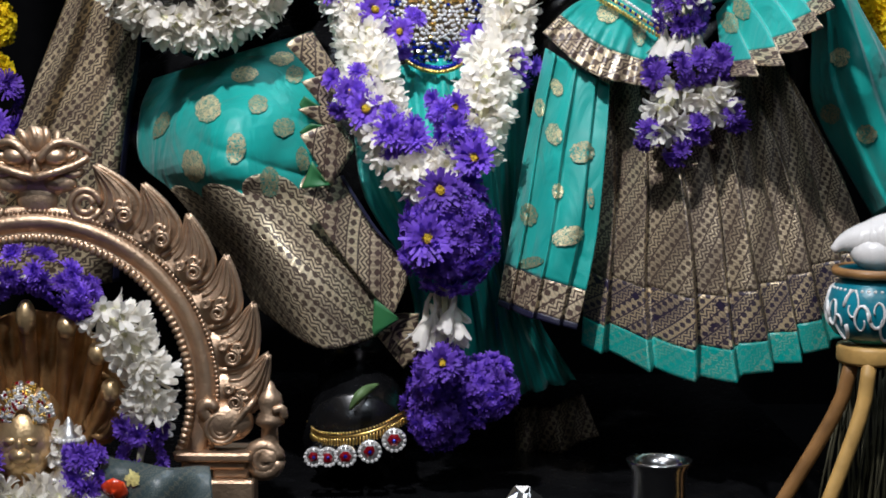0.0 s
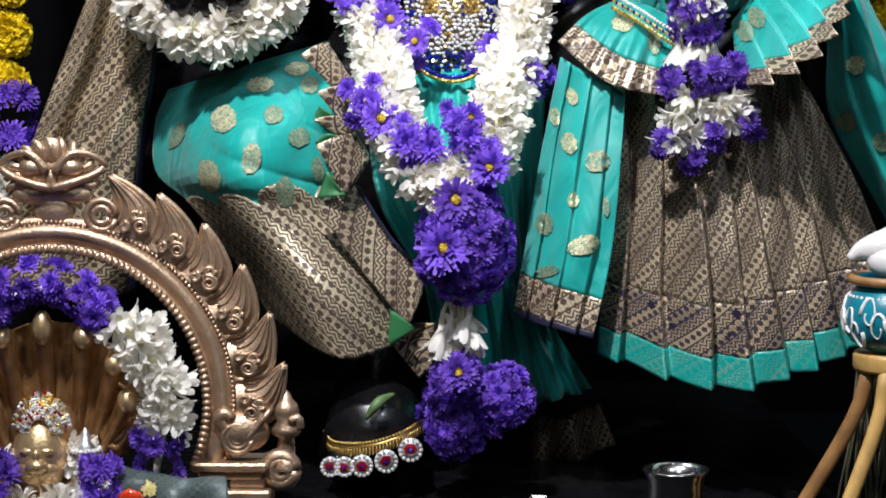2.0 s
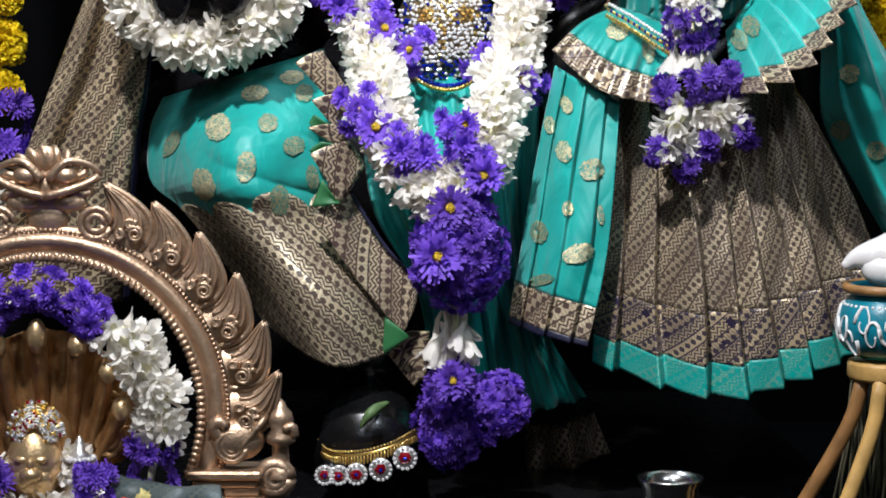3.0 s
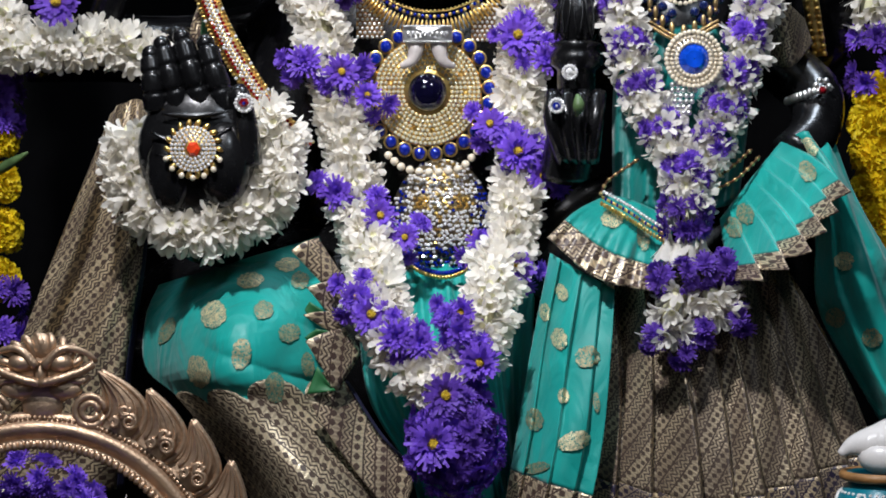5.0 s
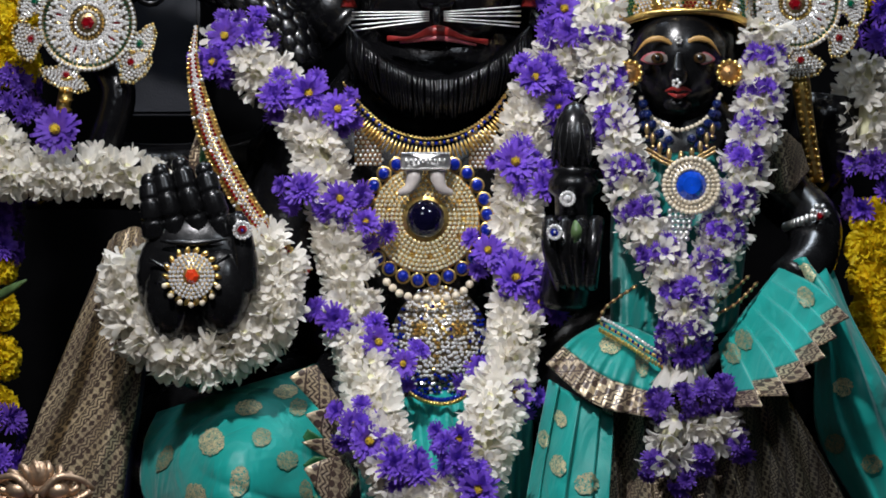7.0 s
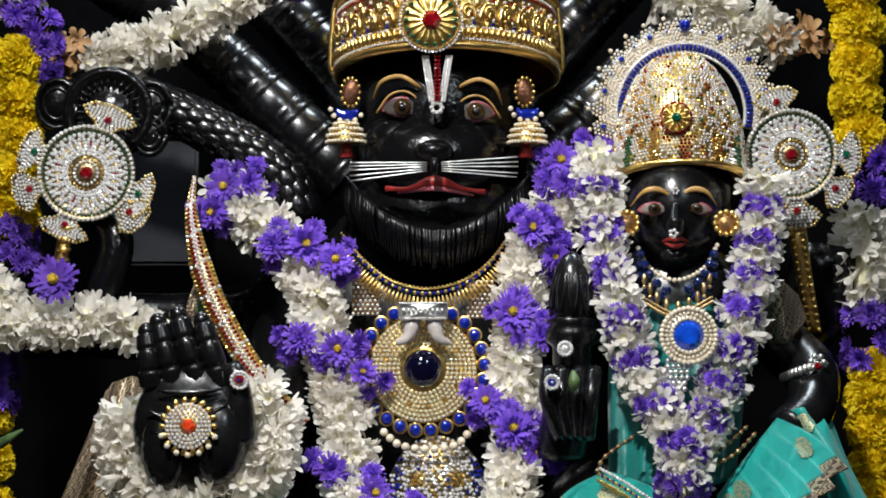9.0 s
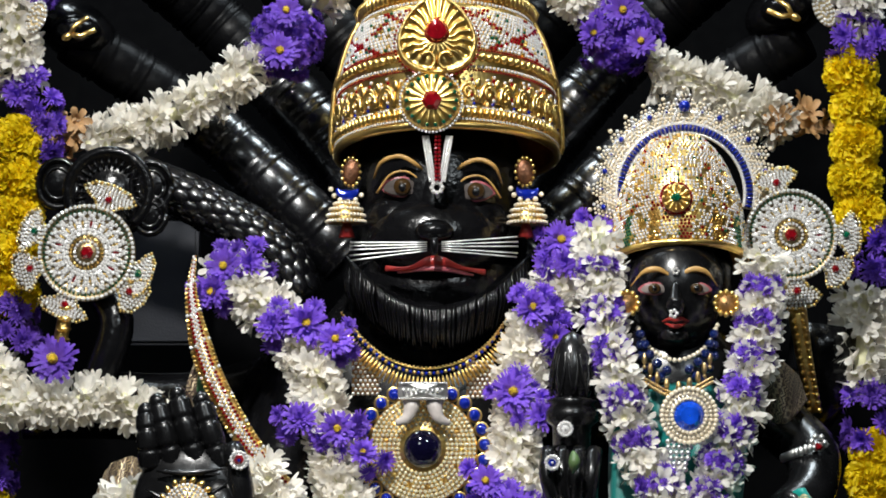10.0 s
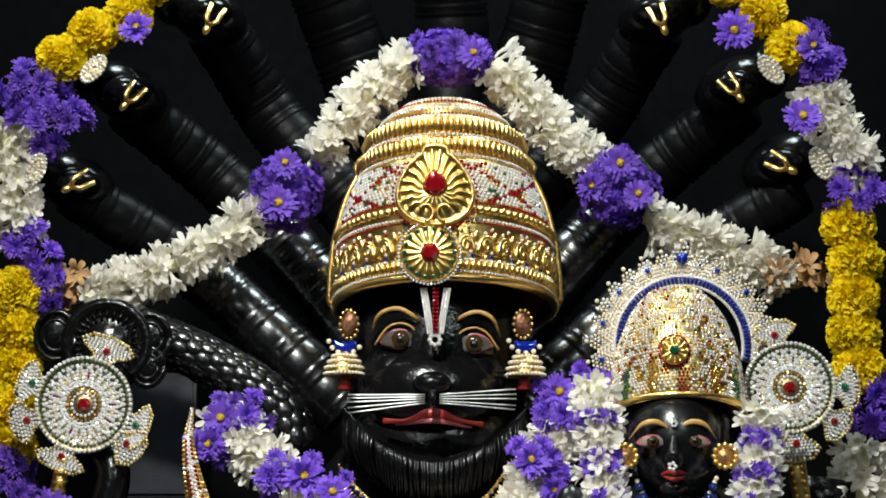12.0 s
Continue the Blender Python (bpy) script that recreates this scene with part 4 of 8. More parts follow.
def pleat_cascade():
    top = thing("pleat_cascade", "zigzag pleated brown-gold brocade edge with green lining", "clothing")
    flaps = [((-0.1495, 1.356), (-0.1234, 1.3686), (-0.1004, 1.3333), (-0.1171, 1.3212)),
             ((-0.1342, 1.3195), (-0.0993, 1.3267), (-0.0977, 1.3145), (-0.11, 1.2902)),
             ((-0.1383, 1.2924), (-0.1017, 1.2963), (-0.0917, 1.2924), (-0.1074, 1.273)),
             ((-0.1357, 1.2669), (-0.0962, 1.2807), (-0.0808, 1.2557), (-0.1054, 1.2167))]
    linings = [None,
               ((-0.1366, 1.2974), (-0.1321, 1.3057), (-0.11, 1.2902), (-0.1327, 1.2913)),
               ((-0.1368, 1.2702), (-0.1251, 1.2791), (-0.1062, 1.2746), (-0.1329, 1.2669)),
               ((-0.1242, 1.2424), (-0.1349, 1.2145), (-0.1065, 1.2178), (-0.111, 1.2223))]
    for k, ((a, b, c, d), low) in enumerate(zip(flaps, linings)):
        y = -0.190 - 0.006 * k
        A, B, C, E_ = at(*a, y - 0.020), at(*b, y + 0.006), at(*c, y + 0.012), at(*d, y - 0.006)
        cloth("pleat", [[A, A.lerp(B, 0.5) + Vector((0, -0.006, 0.002)), B], [E_, E_.lerp(C, 0.5) + Vector((0, -0.004, 0)), C]], 12, 8, BRIGHTB if k % 2 else BROCADE, top)
        if low:
            p, q, r, w = [at(*v, y - 0.010) for v in low]
            cloth("lining", [[p, p.lerp(q, 0.5), q], [w, w.lerp(r, 0.5) + Vector((0, 0.004, 0)), r]], 8, 5, GREEN, top, label="green silk lining")
    # the long falling band
    band = [[at(-0.1349, 1.21, -0.215), at(-0.0954, 1.2279, -0.19)], [at(-0.1057, 1.1652, -0.207), at(-0.0633, 1.1775, -0.187)], [at(-0.0713, 1.119, -0.199), at(-0.0327, 1.1416, -0.184)], [at(-0.0445, 1.0874, -0.191), at(-0.031, 1.1202, -0.181)]]
    cloth("band", band, 16, 40, BRIGHTB, top, lambda u, v: 0.004 * math.sin(5 * v + 3 * u))
    cloth("piping", [[a + (b - a) * 0.97 + Vector((0, -0.002, 0)), b + (b - a) * 0.04 + Vector((0, -0.002, 0))] for a, b in band], 4, 30, NAVY, top, label="navy piping")
    cloth("lining", [[at(-0.0624, 1.1067, -0.188), at(-0.0658, 1.0654, -0.186)], [at(-0.0400, 1.0874, -0.192), at(-0.0389, 1.0852, -0.190)]], 6, 6, GREEN, top, label="green silk lining")
    tail = [[at(-0.0602, 1.0682, -0.17), at(-0.0434, 1.0891, -0.17), at(-0.0188, 1.0908, -0.165)], [at(-0.0340, 1.0353, -0.165), at(-0.0283, 1.0410, -0.165), at(-0.0222, 1.0410, -0.165)]]
    cloth("band", tail, 12, 16, BROCADE, top)
    return top


def front_fall():
    top = thing("front_cloth", "deep teal silk falling in folds between the knees, brocade hem", "clothing")
    rows = [[at(-0.0861, 1.3212, -0.06), at(-0.0031, 1.3433, -0.09), at(0.0909, 1.3377, -0.06)],
            [at(-0.0754, 1.2156, -0.14), at(0.0025, 1.2435, -0.16), at(0.0858, 1.2268, -0.10)],
            [at(-0.0310, 1.1315, -0.14), at(0.0360, 1.1315, -0.15), at(0.0919, 1.1089, -0.10)],
            [at(-0.0143, 1.0239, -0.12), at(0.0587, 1.0068, -0.13), at(0.1372, 1.0239, -0.10)]]

    def fold(u, v):
        return 0.007 * math.sin(40 * u + 3 * v) * (0.3 + v) + 0.003 * math.sin(90 * u)
    cloth("silk", rows, 80, 40, TEAL, top, fold)
    hem = [[at(0.0756, 0.9983, -0.040), at(0.1093, 0.9966, -0.055), at(0.1440, 1.0114, -0.042)], [at(0.0786, 0.9439, -0.030), at(0.1208, 0.9508, -0.050), at(0.1612, 0.9697, -0.040)]]
    cloth("hem", hem, 80, 12, SKIRTB, top, lambda u, v: 0.006 * math.sin(14 * u), label="brown-gold brocade hem")
    return top


def arm_drape():
    top = thing("arm_drape", "brown-gold brocade shawl end hanging from the raised wrist", "clothing")
    rows = [[at(-0.3267, 1.4868, -0.050), at(-0.3052, 1.5045, -0.070), at(-0.2869, 1.4934, -0.070)],
            [at(-0.3522, 1.4215, -0.060), at(-0.3162, 1.4325, -0.100), at(-0.2830, 1.4325, -0.070)],
            [at(-0.3844, 1.3384, -0.060), at(-0.3329, 1.3439, -0.105), at(-0.2886, 1.3495, -0.070)],
            [at(-0.4196, 1.2491, -0.060), at(-0.3640, 1.2547, -0.105), at(-0.3029, 1.2547, -0.070)],
            [at(-0.4782, 1.1202, -0.050), at(-0.3999, 1.1202, -0.090), at(-0.3161, 1.1202, -0.060)]]
    def fold(u, v):
        return 0.024 * math.sin(7.5 * u + 2.2 * v) + 0.005 * math.sin(25 * u + 5 * v)
    cloth("shawl", rows, 40, 70, BROCADE, top, fold, across=(0, 0.965))
    cloth("edge", rows, 5, 70, NAVY, top, fold, across=(0.963, 1.0), label="navy selvedge")
    return top


# ---- dress of the consort ----
def consort_skirt():
    top = thing("pleated_skirt", "pleated brown-gold brocade skirt with floral border and teal hem", "clothing")
    rows = [[at(0.1567, 1.3291, -0.14), at(0.2451, 1.3350, -0.185), at(0.3333, 1.3464, -0.13)],
            [at(0.1550, 1.2348, -0.165), at(0.2635, 1.2296, -0.205), at(0.3852, 1.2524, -0.14)],
            [at(0.1476, 1.1508, -0.18), at(0.2764, 1.1287, -0.225), at(0.4206, 1.1687, -0.145)],
            [at(0.1413, 1.0604, -0.185), at(0.2838, 1.0257, -0.24), at(0.4534, 1.0899, -0.145)]]

    def fold(u, v):
        w = u + 0.035 * math.sin(9 * u + 1) * (1 - u) + 0.008 * math.sin(6 * v + 20 * u)
        return saw(w, 9, 0.006 + 0.016 * v, 0.88) + 0.004 * math.sin(7 * v + 30 * u)
    def step(u):
        w = u + 0.035 * math.sin(9 * u + 1) * (1 - u)
        return 0.99 + 0.01 * min(1.0, ((w * 9) % 1.0) / 0.88)
    cloth("skirt_body", rows, 181, 50, SKIRTB, top, fold, (0.0, 0.735), reach=step)
    cloth("floral_border", rows, 181, 14, FLORALB, top, fold, (0.733, 0.90), reach=step, label="gold floral border with dark figures")
    cloth("hem", rows, 181, 10, HEMB, top, fold, (0.898, 1.0), reach=step, label="teal silk hem")
    return top


def consort_sari():
    top = thing("silk_sari", "teal silk sari panel with gold motifs, brocade end and navy edge", "clothing")
    rows = [[at(0.1040, 1.3537, -0.17), at(0.1317, 1.3373, -0.20), at(0.1668, 1.3181, -0.20)],
            [at(0.0880, 1.2735, -0.18), at(0.1214, 1.2625, -0.22), at(0.1632, 1.2515, -0.215)],
            [at(0.0721, 1.1786, -0.19), at(0.1139, 1.1731, -0.235), at(0.1558, 1.1677, -0.23)],
            [at(0.0587, 1.0997, -0.19), at(0.0980, 1.0857, -0.24), at(0.1372, 1.0763, -0.235)]]

    def fold(u, v):
        return saw(u + 0.05 * math.sin(7 * u), 3.6, 0.010, 0.88) * (1 - 0.3 * u) + 0.002 * math.sin(9 * v + 12 * u)
    teal = cloth("silk", rows, 80, 50, TEAL, top, fold, (0, 0.84))
    cloth("brocade_end", rows, 80, 14, BRIGHTB, top, fold, (0.838, 0.975), label="bright gold brocade end")
    cloth("piping", rows, 80, 4, NAVY, top, fold, (0.973, 1.0), label="navy piping")
    tree = surface(teal)
    for x, z, rx, rz, a, dull in ((*[0.1130, 1.2697], 14, 20, 0.2, 0), (*[0.0989, 1.2957], 10, 16, 0.1, 0), (*[0.1410, 1.2515], 22, 20, 0.2, 1), (*[0.1174, 1.2134], 10, 14, 0, 0), (*[0.0887, 1.1898], 16, 20, 0.2, 1),
                                  (*[0.1285, 1.1687], 30, 17, 0.3, 0), (*[0.1154, 1.3152], 10, 16, 0.3, 0), (*[0.0919, 1.1421], 22, 10, 0.2, 1), (*[0.1498, 1.2069], 6, 18, 0.1, 1)):
        motif(tree, top, x, z, rx * 0.00055, rz * 0.00055, a, DULLZARI if dull else ZARI)
    return top


def consort_blouse():
    top = thing("peplum", "teal silk peplum with brocade edge at the consort's waist", "clothing")
    rows = [[at(0.1620, 1.4119, -0.13), at(0.1897, 1.4036, -0.16), at(0.2258, 1.3870, -0.16)],
            [at(0.1289, 1.3952, -0.17), at(0.1704, 1.3731, -0.205), at(0.2203, 1.3482, -0.20)],
            [at(0.1012, 1.3692, -0.19), at(0.1511, 1.3287, -0.225), at(0.2204, 1.3138, -0.22)]]

    def fold(u, v):
        return 0.004 * math.sin(22 * u + 1) * v + 0.003 * math.sin(50 * u) * v
    teal = cloth("silk", rows, 50, 24, TEAL, top, fold, (0, 0.74))
    cloth("brocade_edge", rows, 50, 10, BRIGHTB, top, fold, (0.737, 1.0), label="gold brocade edge")
    motif(surface(teal), top, *[0.1649, 1.3881], 0.011071, 0.009411, 0.2)
    motif(surface(teal), top, *[0.1954, 1.3703], 0.006643, 0.014393, 0.1, DULLZARI)
    fan = thing("pleated_fan", "fanned teal silk pleats edged with brown brocade", "clothing")
    hub = [at(0.2701, 1.3870, -0.17), at(0.2949, 1.4202, -0.17), at(0.3307, 1.4645, -0.15)]
    mid = [at(0.2757, 1.3537, -0.21), at(0.3227, 1.3870, -0.22), at(0.3667, 1.4451, -0.18)]
    rim = [at(0.2886, 1.3194, -0.25), at(0.3505, 1.3510, -0.275), at(0.3945, 1.4175, -0.23)]

    def pleats(u, v):
        return saw(u, 6, 0.030 * v + 0.002, 0.86)
    def step(u):
        return 0.90 + 0.10 * min(1.0, ((u * 6) % 1.0) / 0.86)
    silk = cloth("silk", [hub, mid, rim], 120, 30, TEAL, fan, pleats, (0, 0.78), reach=step)
    cloth("brocade_edge", [hub, mid, rim], 120, 10, BRIGHTB, fan, pleats, (0.777, 1.0), reach=step, label="brown-gold brocade edge")
    t2 = surface(silk)
    for x, z in ([0.2950, 1.3925], [0.2839, 1.3787], [0.3557, 1.4341]):
        motif(t2, fan, x, z, 0.008, 0.011, 0.5, DULLZARI)
    side = thing("sari_shoulder_fall", "teal silk sari end with gold motifs falling behind the elbow", "clothing")
    s_rows = [[at(0.3224, 1.4507, -0.13), at(0.3500, 1.4728, -0.16), at(0.3804, 1.4645, -0.13)],
              [at(0.3614, 1.3870, -0.14), at(0.3890, 1.4092, -0.18), at(0.4112, 1.3926, -0.13)],
              [at(0.3673, 1.2983, -0.14), at(0.4116, 1.3205, -0.18), at(0.4559, 1.3205, -0.13)],
              [at(0.4289, 1.1872, -0.13), at(0.4565, 1.2095, -0.17), at(0.4952, 1.2317, -0.12)]]
    s = cloth("silk", s_rows, 50, 60, TEAL, side, lambda u, v: saw(u, 3.4, 0.010, 0.8) + 0.003 * math.sin(18 * v + 8 * u))
    t3 = surface(s)
    for x, z, dull in ((*[0.3567, 1.4573], 0), (*[0.3612, 1.4341], 0), (*[0.3921, 1.3455], 0), (*[0.3840, 1.2900], 1), (*[0.4201, 1.2706], 1), (*[0.3528, 1.4689], 0)):
        motif(t3, side, x, z, 0.009964, 0.004982 if z > 1.5 else 0.009411, -0.3, DULLZARI if dull else ZARI)
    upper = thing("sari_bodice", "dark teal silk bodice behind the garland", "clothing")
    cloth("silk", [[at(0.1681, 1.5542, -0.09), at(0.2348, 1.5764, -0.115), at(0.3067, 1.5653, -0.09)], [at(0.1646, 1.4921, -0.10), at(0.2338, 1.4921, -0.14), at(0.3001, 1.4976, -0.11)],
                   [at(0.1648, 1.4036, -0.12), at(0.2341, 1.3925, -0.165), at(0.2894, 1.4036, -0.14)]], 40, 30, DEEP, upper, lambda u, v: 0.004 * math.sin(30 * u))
    cloth("sleeve", [[at(0.3053, 1.5915, -0.075), at(0.3301, 1.5998, -0.11), at(0.3523, 1.5832, -0.075)], [at(0.3154, 1.5391, -0.075), at(0.3398, 1.5363, -0.115), at(0.3607, 1.5584, -0.08)]], 24, 20, SKIRTB, upper, label="dark brown-gold brocade sleeve")
    return top


def shoulder_ribbon():
    top = thing("silk_ribbon", "green silk ribbon with a gold woven edge behind the jewelled band", "clothing")
    rows = [[at(-0.2406, 1.5958, -0.05), at(-0.2295, 1.5936, -0.055)], [at(-0.2472, 1.5693, -0.055), at(-0.2296, 1.5649, -0.06)], [at(-0.2407, 1.5417, -0.05), at(-0.223, 1.5472, -0.055)]]
    cloth("silk", rows, 8, 20, GREEN, top, lambda u, v: 0.003 * math.sin(9 * u + 5 * v), across=(0.55, 1.0))
    cloth("edge", rows, 8, 20, BRIGHTB, top, lambda u, v: 0.003 * math.sin(9 * u + 5 * v), across=(0.0, 0.55), label="gold woven edge")
    return top


shoulder_ribbon()
lap_cloth()
pleat_cascade()
front_fall()
arm_drape()
consort_skirt()
consort_sari()
consort_blouse()


# ---- garlands ----
def main_garland():
    g = Garland("thick white tuberose garland with violet asters on the statue's chest")
    left = [at(-0.2177, 1.6904, 0.0), at(-0.1869, 1.6653, -0.02), at(-0.1422, 1.6207, -0.04), at(-0.1169, 1.5653, -0.07), at(-0.1059, 1.5100, -0.085), at(-0.0931, 1.4601, -0.10), at(-0.0854, 1.4048, -0.12),
            at(-0.0699, 1.3439, -0.16), at(-0.0640, 1.3101, -0.20), at(-0.0464, 1.2630, -0.225), at(-0.0170, 1.2268, -0.235)]
    right = [at(0.1551, 1.7073, 0.0), at(0.1160, 1.6709, -0.03), at(0.0881, 1.6208, -0.05), at(0.0768, 1.5653, -0.07), at(0.0729, 1.5154, -0.085), at(0.0768, 1.4712, -0.10), at(0.0713, 1.4158, -0.12),
             at(0.0629, 1.3605, -0.16), at(0.0467, 1.3212, -0.20), at(0.0358, 1.2630, -0.225), at(0.0025, 1.2323, -0.235)]
    g.white(left, 0.0285, 0.0115, 8, 0.95)
    g.white(right, 0.027, 0.0115, 8, 0.95)
    return g


def garland_asters():
    g = main_garland()
    g.asters([(*[-0.2121, 1.6904], 0.0), (*[-0.2230, 1.6652], 0.0), (*[-0.1312, 1.6335], -0.04, 1.15), (*[-0.1645, 1.6318], -0.03), (*[-0.1033, 1.6179], -0.05), (*[-0.1871, 1.6932], 0),
              (*[-0.1363, 1.5404], -0.07), (*[-0.1003, 1.5310], -0.08), (*[-0.0754, 1.5072], -0.08, 0.8), (*[-0.1059, 1.4131], -0.11), (*[-0.0633, 1.3898], -0.12), (*[-0.0378, 1.3688], -0.12, 0.8),
              (*[-0.0723, 1.2924], -0.20, 1.05), (*[-0.0463, 1.2713], -0.22), (*[-0.0225, 1.2646], -0.22), (*[0.0147, 1.2752], -0.22), (*[0.0358, 1.2452], -0.225, 1.1), (*[-0.0861, 1.3101], -0.19, 0.8)], 0.031, 1.0, True)
    g.asters([(*[0.1190, 1.7157], -0.01), (*[0.1580, 1.7269], 0.0, 0.8), (*[0.0909, 1.6486], -0.045, 1.05), (*[0.1245, 1.6933], -0.02), (*[0.1130, 1.6208], -0.04, 0.8),
              (*[0.0713, 1.5653], -0.065, 1.1), (*[0.0990, 1.5431], -0.08), (*[0.0453, 1.4795], -0.09, 0.9), (*[0.0713, 1.4518], -0.10, 1.2), (*[0.0962, 1.4296], -0.10, 0.8),
              (*[0.0369, 1.3632], -0.13), (*[0.0712, 1.3383], -0.15, 1.0), (*[0.0163, 1.2963], -0.2, 0.8)], 0.031, 1.0, True)
    return g.done()


def bundle():
    g = Garland("hanging tassel of violet asters and white tuberoses below the garland")
    g.bunch(at(0.0108, 1.1697, -0.245), (0.039, 0.034, 0.048), 120, 0.62)
    g.asters([(*[0.0008, 1.2128], -0.255, 1.05), (*[-0.0115, 1.1646], -0.268, 1.3)], 0.018)
    for k in range(16):
        rnd = g.rnd
        base = at(0.0053, 1.1202, -0.235) + Vector((rnd.uniform(-0.012, 0.012), rnd.uniform(-0.012, 0.012), rnd.uniform(-0.03, 0.0)))
        out = Vector((rnd.uniform(-0.55, 0.5), rnd.uniform(-0.5, 0.3), -1)).normalized()
        g.flower(TUBEROSE[rnd.choice((1, 3, 3, 0))], Matrix.Translation(base) @ turn_to(out, rnd.uniform(0, 6)) @ Matrix.Scale(1.35, 4), "tuberose")
    g.bunch(at(0.0025, 1.0296, -0.245), (0.024, 0.025, 0.026), 40, 0.62)
    g.bunch(at(0.0474, 1.0154, -0.24), (0.026, 0.025, 0.028), 44, 0.62)
    g.bunch(at(0.0025, 0.9925, -0.235), (0.030, 0.027, 0.030), 48, 0.62)
    g.asters([(*[0.0042, 1.0410], -0.265, 1.0)], 0.022)
    g.cord.tube([at(0.0025, 1.2268, -0.235), at(0.0053, 1.1202, -0.235), at(0.0137, 1.0182, -0.24)], 0.003, 0, 6)
    return g.done()


def consort_garland():
    g = Garland("white tuberose and violet aster garland on the consort")
    left = [at(0.1561, 1.7247, -0.10), at(0.1588, 1.6654, -0.12), at(0.1657, 1.6097, -0.14), at(0.1755, 1.5804, -0.155), at(0.1867, 1.5252, -0.165), at(0.2089, 1.4810, -0.18), at(0.2367, 1.4313, -0.20)]
    right = [at(0.3193, 1.6989, -0.10), at(0.3142, 1.6431, -0.12), at(0.3059, 1.5986, -0.14), at(0.2954, 1.5639, -0.155), at(0.2807, 1.5142, -0.165), at(0.2643, 1.4700, -0.18), at(0.2406, 1.4285, -0.20)]
    for path, cuts in ((left, 7), (right, 8)):
        p = spline(path, cuts * 12 + 1)
        for k in range(cuts):
            seg = p[k * 12:k * 12 + 13]
            g.white(seg[:10], 0.0250, 0.0115, 7, 0.92)
            g.violet(seg[10:13], 0.0235, 0.012, 7, 0.56)
    g.white([at(0.2384, 1.4313, -0.20), at(0.2368, 1.4036, -0.205)], 0.026, 0.012, 7)
    g.violet([at(0.2368, 1.3969, -0.205), at(0.2357, 1.3837, -0.205)], 0.027, 0.013, 9, 0.66)
    rnd = g.rnd
    for k in range(9):
        base = at(0.2369, 1.3814, -0.21) + Vector((rnd.uniform(-0.016, 0.016), rnd.uniform(-0.01, 0.01), 0))
        out = Vector((rnd.uniform(-0.45, 0.45), rnd.uniform(-0.4, 0.1), -1)).normalized()
        g.flower(TUBEROSE[rnd.choice((1, 3))], Matrix.Translation(base) @ turn_to(out, rnd.uniform(0, 6)) @ Matrix.Scale(1.25, 4), "tuberose")
    g.violet([at(0.2149, 1.3271, -0.225), at(0.2453, 1.3343, -0.23), at(0.2758, 1.3399, -0.225)], 0.019, 0.013, 7, 0.66)
    g.white([at(0.2315, 1.3149, -0.225), at(0.2221, 1.2983, -0.23), at(0.2205, 1.2816, -0.235)], 0.0165, 0.012, 5, 0.95)
    g.white([at(0.2592, 1.3177, -0.225), at(0.2698, 1.3027, -0.23)], 0.0165, 0.012, 5, 0.95)
    g.violet([at(0.2056, 1.2694, -0.238), at(0.2222, 1.2605, -0.24), at(0.2372, 1.2538, -0.238)], 0.017, 0.012, 7, 0.62)
    g.violet([at(0.2555, 1.2761, -0.235), at(0.2743, 1.2805, -0.238), at(0.2909, 1.2883, -0.235)], 0.017, 0.012, 7, 0.62)
    g.cord.tube([at(0.2367, 1.4313, -0.20), at(0.2369, 1.3759, -0.21), at(0.2453, 1.3343, -0.225)], 0.003, 0, 6)
    return g.done()


def wrist_garland():
    g = Garland("white tuberose ring garland round the raised wrist")
    ring = [at(-0.3052, 1.4768, -0.15), at(-0.3090, 1.4380, -0.16), at(-0.2902, 1.3993, -0.17), at(-0.2526, 1.3760, -0.175), at(-0.2083, 1.3799, -0.175), at(-0.1751, 1.4048, -0.17), at(-0.1612, 1.4435, -0.16),
            at(-0.1723, 1.4823, -0.15)]
    g.white(ring, 0.0285, 0.0105, 8, 1.05)
    g.done()
    a = Garland("white tuberose arm garland with one violet aster")
    a.white([at(-0.4740, 1.5626, -0.03), at(-0.4020, 1.5554, -0.04), at(-0.3356, 1.5571, -0.04), at(-0.2902, 1.5477, -0.04)], 0.027, 0.012, 7, 1.0)
    a.white([at(-0.4518, 1.6042, -0.02), at(-0.4297, 1.5820, -0.03)], 0.022, 0.012, 7, 0.9)
    a.asters([(*[-0.3771, 1.5975], -0.05, 1.35)], 0.015)
    return a.done()


